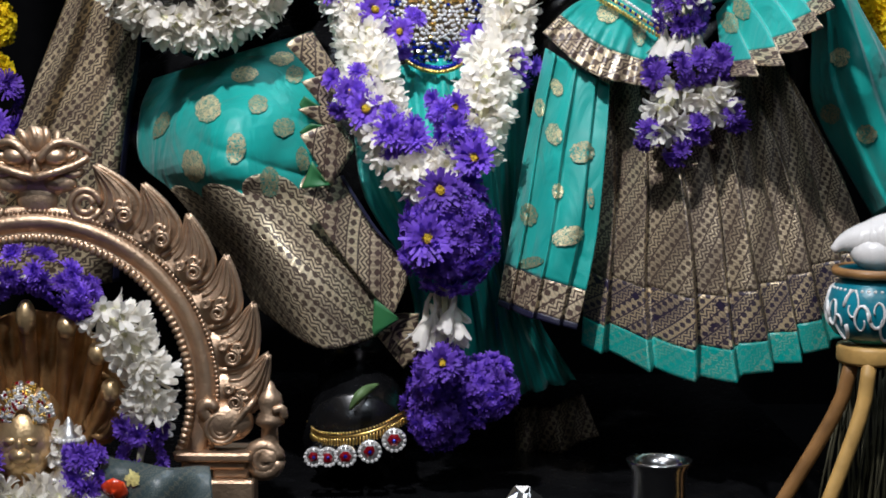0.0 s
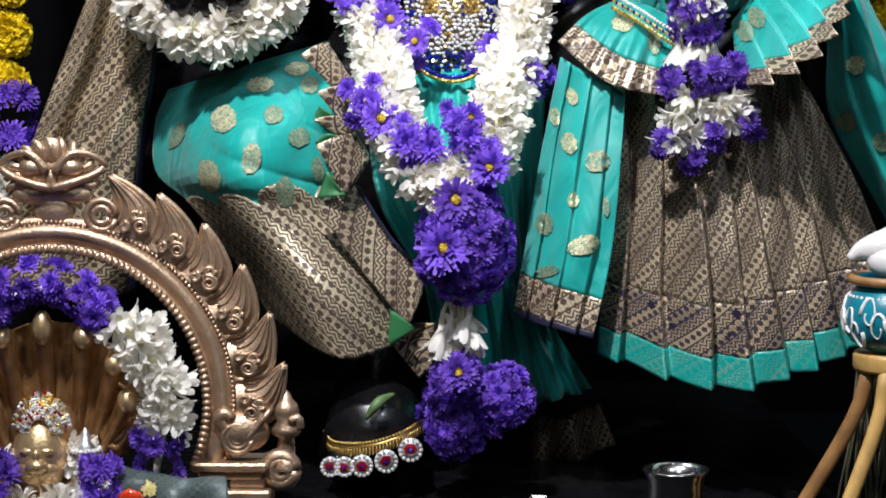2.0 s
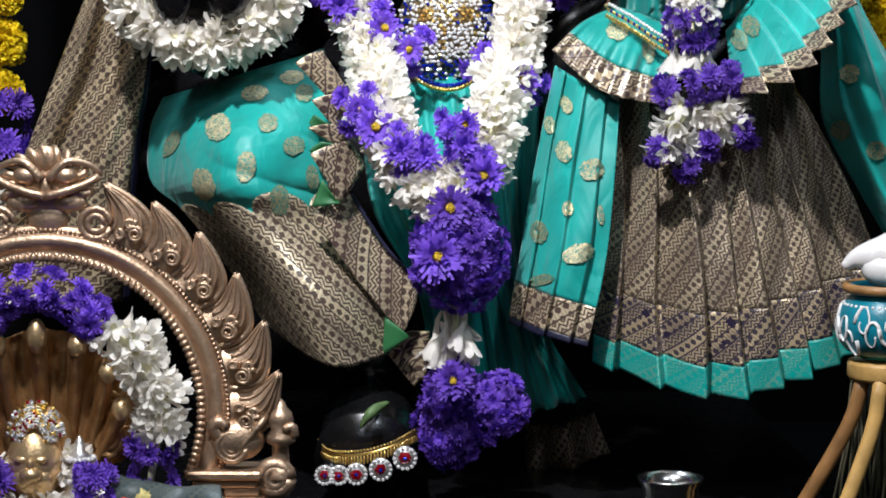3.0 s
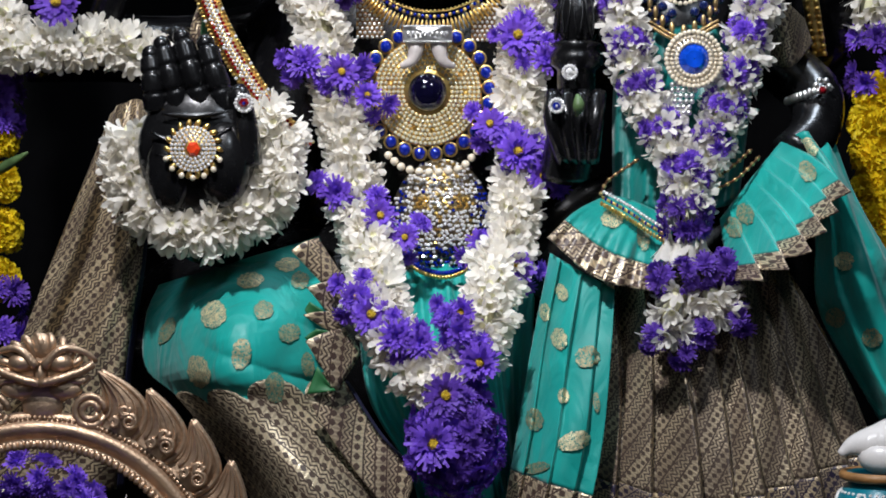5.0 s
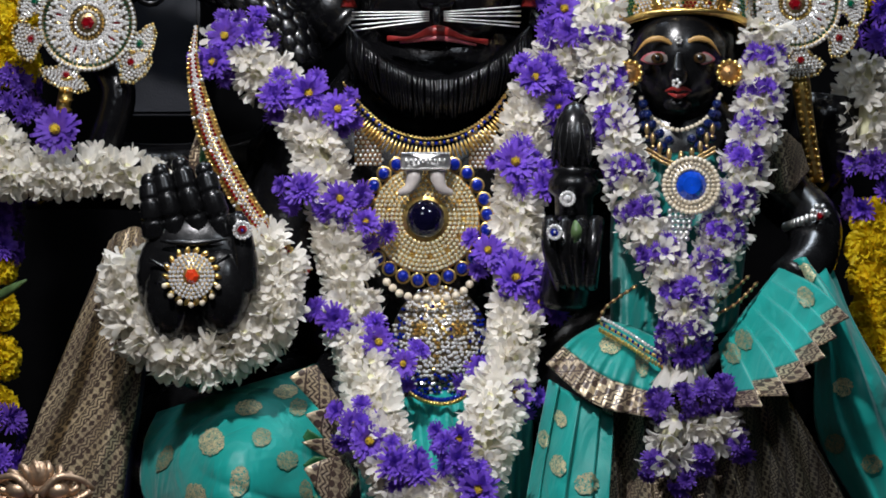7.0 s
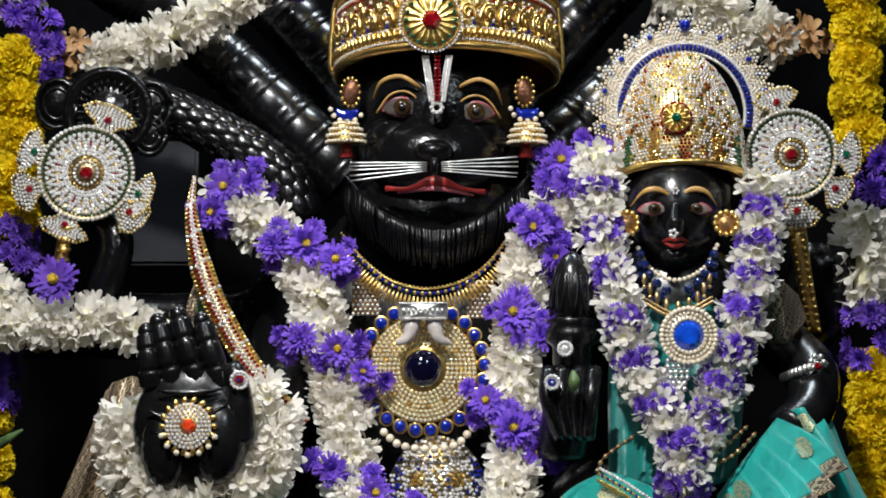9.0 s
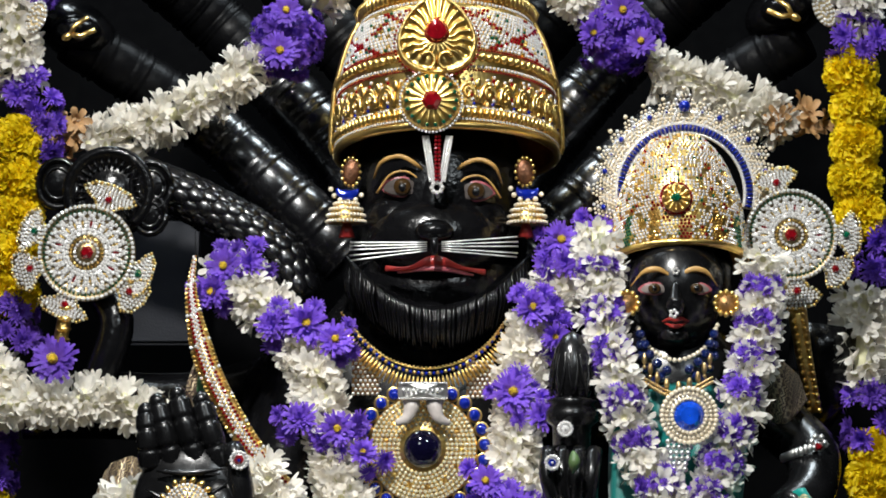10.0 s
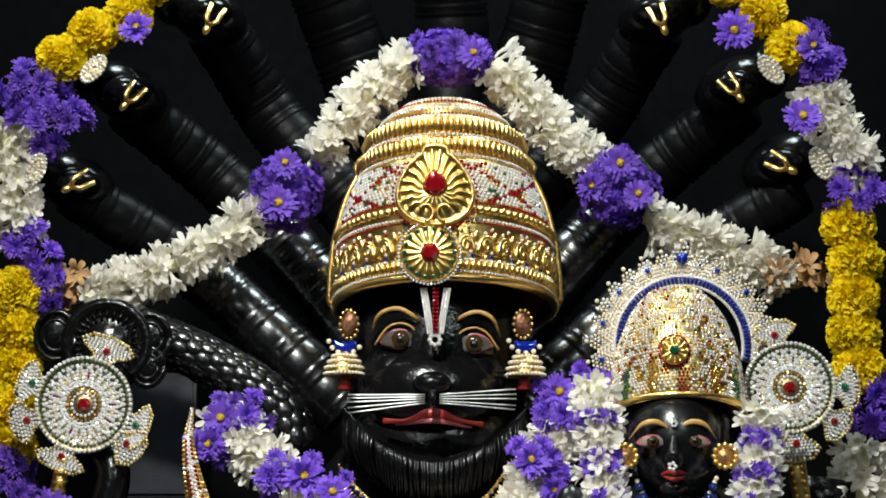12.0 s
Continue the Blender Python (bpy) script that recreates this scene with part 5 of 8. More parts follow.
def canopy_garland():
    g = Garland("white tuberose garland with violet aster knots arching over the crown")
    y = 0.06
    g.white([at(-0.3494, 1.8096, y), at(-0.2884, 1.8312, y), at(-0.2272, 1.8597, y), at(-0.1856, 1.8912, y)], 0.028, 0.0125, 7)
    g.bunch(at(-0.1521, 1.9170, y), (0.034, 0.03, 0.038), 64, 0.64)
    g.white([at(-0.1214, 1.9487, y), at(-0.0879, 1.9979, y), at(-0.0540, 2.0358, y), at(-0.0342, 2.0457, y)], 0.030, 0.0125, 7)
    g.bunch(at(0.0073, 2.0534, y), (0.040, 0.03, 0.026), 64, 0.64)
    g.white([at(0.0569, 2.0505, y), at(0.0852, 2.0185, y), at(0.1189, 1.9779, y), at(0.1526, 1.9490, y)], 0.030, 0.0125, 7)
    g.bunch(at(0.1789, 1.9203, y), (0.038, 0.03, 0.038), 64, 0.64)
    g.white([at(0.2056, 1.8916, y), at(0.2559, 1.8717, y), at(0.3005, 1.8518, y), at(0.3367, 1.8348, y)], 0.028, 0.0125, 7)
    g.asters([(*[-0.1524, 1.9458], y - 0.02), (*[-0.1593, 1.9044], y - 0.02), (*[0.1826, 1.9462], y - 0.02), (*[0.2003, 1.9146], y - 0.02), (*[0.1524, 1.9231], y - 0.01, 0.9), (*[0.0370, 2.0593], y - 0.02, 0.9)], 0.02)
    rnd = g.rnd
    for x, z in ([-0.3657, 1.8323], [-0.3619, 1.8141], [0.3452, 1.8388], [0.3618, 1.8308], [0.3531, 1.8195], [-0.3722, 1.8226]):
        for k in range(3):
            out = Vector((rnd.uniform(-1, 1), rnd.uniform(-1, 0), rnd.uniform(-1, 0.6))).normalized()
            g.flower(WILT, Matrix.Translation(at(x, z, y)) @ turn_to(out, rnd.uniform(0, 6)) @ Matrix.Scale(1.1, 4), "wilted_tuberose")
    g.cord.tube(spline([at(-0.3663, 1.8141, y), at(-0.2272, 1.8597, y), at(-0.1521, 1.9170, y), at(-0.0540, 2.0358, y), at(0.0085, 2.0534, y), at(0.0852, 2.0185, y), at(0.1789, 1.9203, y), at(0.3506, 1.8320, y)], 40), 0.003, 0, 6)
    return g.done()


WILT = tuberose_mesh("wilted_tuberose", 0.7, 0.018, 9)
WILT.materials[0] = WILTED


def side_garlands():
    """The long marigold, aster and tuberose strings that frame the statue."""
    g = Garland("marigold, violet aster and white tuberose garland framing the altar", "framing garlands")
    y = 0.02
    g.marigolds([at(-0.2936, 2.1324, y), at(-0.3055, 2.1029, y), at(-0.3478, 2.0805, y), at(-0.3783, 2.0529, y)], 0.02, 1.1)
    g.asters([(*[-0.3034, 2.0840], y - 0.02, 1.0)], 0.02)
    g.violet([at(-0.4001, 2.0178, y), at(-0.3851, 1.9888, y), at(-0.4046, 1.9772, y)], 0.034, 0.016, 9, 0.85)
    g.violet([at(-0.4174, 2.0266, y), at(-0.3736, 1.9830, y)], 0.03, 0.016, 8, 0.85)
    g.white([at(-0.4304, 1.9888, y), at(-0.4261, 1.9397, y), at(-0.4216, 1.8852, y)], 0.032, 0.012, 8)
    g.violet([at(-0.4180, 1.8595, y), at(-0.3958, 1.8652, y), at(-0.3912, 1.8028, y + 0.01), at(-0.3919, 1.7690, y + 0.02)], 0.022, 0.016, 7, 0.8)
    g.marigolds([at(-0.4167, 1.8141, y), at(-0.4125, 1.7690, y), at(-0.4181, 1.7129, y), at(-0.4188, 1.6629, y)], 0.02, 1.15)
    g.violet([at(-0.4210, 1.6440, y), at(-0.4184, 1.6178, y)], 0.03, 0.016, 8, 0.85)
    g.white([at(-0.4470, 1.6095, y - 0.01), at(-0.4406, 1.5541, y - 0.01)], 0.03, 0.012, 8)
    g.violet([at(-0.4397, 1.5526, y), at(-0.4384, 1.4808, y)], 0.028, 0.016, 8, 0.85)
    g.marigolds([at(-0.4390, 1.4670, y), at(-0.4376, 1.3978, y), at(-0.4396, 1.3285, y)], 0.02, 1.1)
    g.violet([at(-0.4363, 1.3119, y), at(-0.4337, 1.2758, y)], 0.03, 0.016, 8, 0.9)
    g.white([at(-0.4505, 1.2577, y), at(-0.4566, 1.2326, y), at(-0.4660, 1.1821, y)], 0.03, 0.012, 8)
    g.done()
    h = Garland("marigold, violet aster and white tuberose garland framing the altar, far side", "framing garlands")
    h.marigolds([at(0.2917, 2.1332, y), at(0.3171, 2.1126, y), at(0.3479, 2.0861, y), at(0.3560, 2.0656, y)], 0.02, 1.1)
    h.asters([(*[0.2982, 2.0831], y - 0.02, 1.05), (*[0.3657, 1.9938], y - 0.02, 1.1), (*[0.3788, 2.0656], y - 0.01, 1.0)], 0.02)
    h.violet([at(0.3676, 2.0715, y), at(0.3868, 2.0451, y)], 0.026, 0.016, 7, 0.85)
    h.white([at(0.3779, 2.0276, y), at(0.3940, 1.9927, y), at(0.4155, 1.9493, y)], 0.030, 0.012, 8)
    h.violet([at(0.4034, 1.9177, y), at(0.4257, 1.9091, y)], 0.03, 0.016, 8, 0.85)
    h.marigolds([at(0.4081, 1.8833, y), at(0.4139, 1.8491, y), at(0.4101, 1.7924, y), at(0.4153, 1.7390, y)], 0.02, 1.2)
    h.violet([at(0.4204, 1.7194, y), at(0.4279, 1.6915, y)], 0.03, 0.016, 8, 0.85)
    h.white([at(0.4135, 1.6654, y), at(0.4156, 1.6209, y), at(0.4150, 1.5820, y)], 0.033, 0.012, 8)
    h.violet([at(0.4174, 1.5598, y), at(0.4213, 1.5266, y)], 0.030, 0.016, 8, 0.9)
    h.marigolds([at(0.4249, 1.5100, y), at(0.4217, 1.5060, y), at(0.4231, 1.4424, y), at(0.4251, 1.3870, y), at(0.4282, 1.3205, y)], 0.02, 1.1)
    return h.done()


garland_asters()
bundle()
consort_garland()
wrist_garland()
canopy_garland()
side_garlands()


# ---- crowns ----
UPRIGHT = pose(0, 0, 0, 90)          # turns a lathe's axis towards the hall
UNIT = 0.000554


class Turned:
    """A turned body: centre on its axis, rows of (radius, height); gives places on its skin."""

    def __init__(self, centre, profile, lean=0.0):
        self.c, self.p, self.lean = centre, sorted(profile, key=lambda q: q[1]), lean

    def shear(self, p):
        """Tips the body back: the front rises."""
        p.z += self.lean * (self.c.y - p.y)
        return p

    def radius(self, z):
        for (r0, z0), (r1, z1) in zip(self.p, self.p[1:]):
            if z0 <= z <= z1:
                return r0 + (r1 - r0) * (z - z0) / max(z1 - z0, 1e-6)
        return self.p[-1][0] if z > self.p[-1][1] else self.p[0][0]

    def skin(self, a, z, out=0.0):
        r = self.radius(z) + out
        return self.shear(Vector((self.c.x + r * math.sin(a), self.c.y - r * math.cos(a), z))), pose(0, 0, 0, 0, 0, math.degrees(a))

    def row(self, fm, z, step, size, index, a0=-1.75, a1=1.75, out=0.0, tall=1.0, bead=False):
        n = max(3, int((a1 - a0) * self.radius(z) / step))
        for k in range(n + 1):
            a = a0 + (a1 - a0) * k / n
            p, m = self.skin(a, z, out)
            if bead:
                fm.ball(p, (size, size, size * tall), m, index, 8, 6)
            else:
                fm.gem(p, size, index, m)


def main_crown():
    top = thing("crown", "tall gold crown set with rubies, emeralds and white crystals", "crown", where=at(0.0069, 1.8004, 0.04))
    c = at(0.0069, 1.8004, 0.04)
    k = (D + 0.04) / D * UNIT

    def z(y):
        return c.z + (530 - y) * k
    prof = [(r * k, z(y)) for r, y in ((194, 534), (199, 520), (198, 480), (193, 420), (188, 398), (176, 352), (163, 318), (152, 300), (149, 290), (155, 280), (148, 268), (136, 255), (140, 243), (130, 226), (112, 214),
                                       (116, 206), (98, 188), (72, 170), (44, 160), (3, 155))]
    body = Turned(c, prof, 0.13)
    fm = Form()
    fm.lathe((c.x, c.y, 0), sorted(prof, key=lambda q: q[1]), 0, 72)
    for p in fm.v:
        body.shear(p)
    put("shell", fm.mesh("shell", GOLD), top)
    rim = Form()
    rim.tube([body.skin(a * math.pi / 40, z(531), 0.001)[0] for a in range(-40, 41)], 0.0042, 0, 10)
    for s in (-1, 1):
        rim.tube([body.skin(s * 1.5, z(y), 0.004)[0] for y in range(531, 225, -12)], 0.003, 0, 8)
    put("rim", rim.mesh("rim", GOLD), top)
    ribs = Form()
    for y, step, size, tall in ((243, 0.0062, 0.0036, 2.4), (284, 0.0066, 0.0036, 2.0), (410, 0.0076, 0.0046, 0.9), (510, 0.006, 0.0032, 1.6)):
        body.row(ribs, z(y), step, size, 0, tall=tall, bead=True, out=0.0012)
    put("gadroon", ribs.mesh("gadroon", GOLD), top)
    st = Form()
    for y, size, i in ((196, 0.0016, 0), (206, 0.0019, 0), (214, 0.0017, 1), (222, 0.0019, 0), (262, 0.0019, 0), (270, 0.0012, 1), (302, 0.0019, 0), (396, 0.0013, 1), (428, 0.0019, 0), (434, 0.0012, 1), (500, 0.0013, 0), (176, 0.0017, 0), (186, 0.0016, 1), (521, 0.0016, 0)):
        body.row(st, z(y), size * 2.15, size, i, out=0.0008)
    # lattice of crystals with ruby diamonds
    for r in range(12):
        y = 317 + r * 6.6
        n = 76
        for j in range(n + 1):
            a = -1.7 + 3.4 * (j + 0.5 * (r % 2)) / n
            d1 = abs(((a * 2.2 + r * 0.17) % 1.9) - 0.95)
            d2 = abs(((a * 2.2 - r * 0.17 + 0.6) % 1.9) - 0.95)
            i = 1 if min(d1, d2) < 0.085 else (2 if random.random() < 0.05 else (3 if random.random() < 0.08 else 0))
            p, m = body.skin(a, z(y), 0.0006)
            st.gem(p, 0.0021, i, m)
    # the figured base band: scrolls and pickets of mixed stones
    for j in range(54):
        a = -1.7 + 3.4 * j / 53
        for r, y in enumerate(range(444, 506, 7)):
            kind = (j * 3 + r) % 9
            if j % 6 in (0, 3):
                i = (0, 1, 0, 2, 0, 1, 0, 4, 0)[r]
            elif (j + r) % 3 == 0 or (r + j * 2) % 5 == 1:
                i = 3 if kind < 5 else 0
            else:
                continue
            p, m = body.skin(a + 0.012 * math.sin(r * 1.3 + j), z(y), 0.0008)
            st.gem(p, 0.0020 if i != 3 else 0.0030, i, m)
    relief = Form()
    for j in range(19):
        a0 = -1.65 + 3.3 * j / 18
        relief.tube([body.skin(a0 + 0.075 * math.cos(t * 0.35), z(492 - 34 * math.sin(t * 0.35)), 0.0012)[0] for t in range(10)], 0.0022, 0, 6)
        relief.tube([body.skin(a0 + (0.045 - 0.003 * t) * math.cos(t * 0.55), z(476 - (14 - 0.9 * t) * math.sin(t * 0.55)), 0.0018)[0] for t in range(13)], 0.0017, 0, 6)
        p_, m_ = body.skin(a0 + 0.09, z(458), 0.001)
        relief.ball(p_, (0.0042, 0.0025, 0.0055), m_, 0, 8, 6)
    put("scroll_relief", relief.mesh("scroll_relief", GOLD), top)
    put("stone_inlay", st.mesh("stone_inlay", [CRYSTAL, RUBY, EMERALD, GOLD, SAPPHIRE], False), top, "rows of white crystals, rubies and emeralds")
    # the drop-shaped crest
    f0 = at(-0.0027, 1.9218, -0.083)
    crest = Form()

    def drop(s, n=80):
        out = []
        for q in range(n):
            t = 2 * math.pi * q / n
            x = 78 * k * s * math.sin(t) * (0.62 + 0.38 * (1 - math.cos(t)) / 2) * 1.02
            zz = (math.cos(t) * 66 + (9 if math.cos(t) > 0.9 else 0)) * k * s
            out.append((x, zz))
        return out
    rows = []
    for s, dy in ((1.03, 0.012), (1.03, -0.001), (0.98, -0.004), (0.92, -0.001), (0.88, 0.0), (0.80, -0.001), (0.62, -0.003), (0.45, -0.003), (0.30, -0.005), (0.02, -0.005)):
        row = []
        for q, (x, zz) in enumerate(drop(s)):
            flute = 0.0022 * (1 if q % 4 < 2 else -1) * (1 if zz > -0.02 else 0.3) if 0.4 < s < 0.9 else 0
            row.append(f0 + Vector((x, dy + flute, zz - 0.004 * (s < 0.5))))
        rows.append(row)
    crest.grid(rows, 0, True)
    for x in (-1, 1):
        crest.tube([f0 + Vector((x * (0.008 + 0.006 * math.cos(t / 3)), -0.005, -0.022 + 0.006 * math.sin(t / 3) - 0.0004 * t)) for t in range(0, 16)], 0.0016, 0, 6)
    crest_ob = put("crest", crest.mesh("crest", GOLD), top)
    jewel = Form()
    jewel.grid([[f0 + Vector((x, -0.006 - dy, zz + 0.003)) for x, zz in drop(s)] for s, dy in ((0.32, 0.0), (0.24, 0.005), (0.13, 0.006), (0.01, 0.006))], 0, True)
    put("ruby_drop", jewel.mesh("ruby_drop", RUBY, False), crest_ob, "drop-cut ruby")
    edge = Form()
    for x, zz in drop(1.1, 64):
        if zz < 0.02:
            edge.gem(f0 + Vector((x, 0.001, zz)), 0.0014, 0)
    put("ruby_edge", edge.mesh("ruby_edge", RUBY, False), crest_ob)
    rosette(top, at(-0.0082, 1.8548, -0.082), 49 * k, RUBY, EMERALD, 18)
    return top


def rosette(parent, c, R, centre, beads, petals, rim=CRYSTAL):
    fm = Form()
    n = petals * 4
    rows = []
    for s, dy in ((1.0, 0.01), (1.0, -0.002), (0.9, -0.005), (0.55, -0.003), (0.33, -0.005), (0.02, -0.005)):
        rows.append([c + Vector((R * s * math.cos(2 * math.pi * j / n), dy - (0.0018 * math.cos(petals * 2 * math.pi * j / n) if 0.4 < s < 0.95 else 0), R * s * math.sin(2 * math.pi * j / n)))
                     for j in range(n)])
    fm.grid(rows[::-1], 0, True)
    ob = put("rosette", fm.mesh("rosette", GOLD), parent)
    st = Form()
    for j in range(petals):
        a = 2 * math.pi * j / petals
        st.ball(c + Vector((R * 0.86 * math.cos(a), -0.006, R * 0.86 * math.sin(a))), 0.0021, None, 0, 8, 6)
    for j in range(petals * 3):
        a = 2 * math.pi * j / petals / 3
        st.gem(c + Vector((R * 1.08 * math.cos(a), -0.001, R * 1.08 * math.sin(a))), 0.0015, 1)
    put("bead_ring", st.mesh("bead_ring", [beads, rim], False), ob)
    j = Form()
    j.gem(c + Vector((0, -0.005, 0)), R * 0.38, 0, None, 0.5)
    put("centre_stone", j.mesh("centre_stone", centre, False), ob)
    return ob


def consort_crown():
    c = at(0.2358, 1.6980, -0.06)
    top = thing("crown", "small gold crown covered with white crystals and coloured stones", "crown", where=c)
    k = (D - 0.06) / D * UNIT

    def z(y):
        return c.z + (720 - y) * k
    prof = [(r * k, z(y)) for r, y in ((116, 732), (119, 718), (117, 690), (113, 650), (108, 622), (99, 596), (86, 565), (69, 536), (46, 512), (21, 502), (2, 500))]
    body = Turned(c, prof, 0.2)
    fm = Form()
    fm.lathe((c.x, c.y, 0), sorted(prof, key=lambda q: q[1]), 0, 56)
    for p in fm.v:
        body.shear(p)
    put("shell", fm.mesh("shell", GOLD), top)
    rim = Form()
    rim.tube([body.skin(a * math.pi / 40, z(726), 0.0008)[0] for a in range(-40, 41)], 0.003, 0, 8)
    put("rim", rim.mesh("rim", GOLD), top)
    st, rnd = Form(), random.Random(21)
    for r, y in enumerate(range(718, 508, -6)):
        rad = body.radius(z(y))
        n = max(8, int(3.3 * rad / 0.0036))
        for j in range(n + 1):
            a = -1.65 + 3.3 * (j + 0.5 * (r % 2)) / n
            p, m = body.skin(a, z(y), 0.0006)
            col = math.sin(a * 17) * math.sin(r * 0.8)
            if r < 9 and int((a + 2) * 6.2) % 3 == 0:
                i = (1, 3, 2, 3)[int((a + 2) * 6.2) % 4]
            else:
                i = (0 if rnd.random() < 0.86 else 3) if col > -0.40 else rnd.choice((3, 3, 1, 2, 0))
            if rnd.random() < 0.9:
                st.gem(p, 0.0016, i, m)
    put("stone_inlay", st.mesh("stone_inlay", [CRYSTAL, RUBY, EMERALD, GOLD], False), top, "white crystals with red and green stones")
    rosette(top, at(0.2334, 1.7578, -0.125), 25 * k, EMERALD, GOLD, 12, RUBY)
    # the halo behind it
    halo = thing("halo", "pearl and crystal halo with a ring of blue stones", "ornament")
    h = at(0.2424, 1.7629, -0.03)
    blue, lace, plate = Form(), Form(), Form()
    R = 116 * k
    for j in range(58):
        a = radians(-12 + 204 * j / 57)
        p = h + Vector((R * math.cos(a), -0.004, R * 1.02 * math.sin(a)))
        blue.ball(p, (0.0016, 0.003, 0.0036), pose(0, 0, 0, 0, 90 - math.degrees(a)), 0, 8, 6)
    for s in (0.93, 1.07):
        lace.tube([h + Vector((R * s * math.cos(radians(t)), -0.002, R * s * 1.02 * math.sin(radians(t)))) for t in range(-14, 195, 4)], 0.0018, 1, 6)
    rows = [[h + Vector((R * s * math.cos(radians(t)), 0.002, R * s * 1.02 * math.sin(radians(t)))) for t in range(-14, 195, 4)] for s in (0.92, 1.3)]
    plate.grid(rows, 0)
    n = 17
    for j in range(n):
        a = radians(-10 + 200 * j / (n - 1))
        big = 1.35 if j == n // 2 else 1.0
        d, s = Vector((math.cos(a), 0, math.sin(a))), Vector((-math.sin(a), 0, math.cos(a)))
        base = h + d * R * 1.1
        for ring in range(7):
            w = (0.0145 * (1 - ring / 8.5)) * big
            q = max(2, int(2 * w / 0.0033))
            for m_ in range(q + 1):
                p = base + d * (0.0034 * ring * big) + s * (-w + 2 * w * m_ / q) + Vector((0, -0.002, 0))
                lace.ball(p, 0.00165 if (m_ + ring) % 3 else 0.0019, None, 0 if (m_ + ring) % 3 else 1, 6, 4)
        lace.ball(base + d * (0.0255 * big) + Vector((0, -0.002, 0)), 0.0023, None, 0, 8, 6)
        blue.ball(base + d * 0.012 * big + Vector((0, -0.005, 0)), (0.0028 if j % 2 == 0 else 0.0012) * (2.2 if big > 1 else 1), None, 0, 10, 6)
    put("blue_ring", blue.mesh("blue_ring", SAPPHIRE), halo, "ring of blue stones")
    put("pearl_lace", lace.mesh("pearl_lace", [PEARL, CRYSTAL]), halo, "pearl lace with scalloped points")
    pl = put("back_plate", plate.mesh("back_plate", SILVER), halo)
    pl.modifiers.new("thickness", "SOLIDIFY").thickness = 0.002
    return top


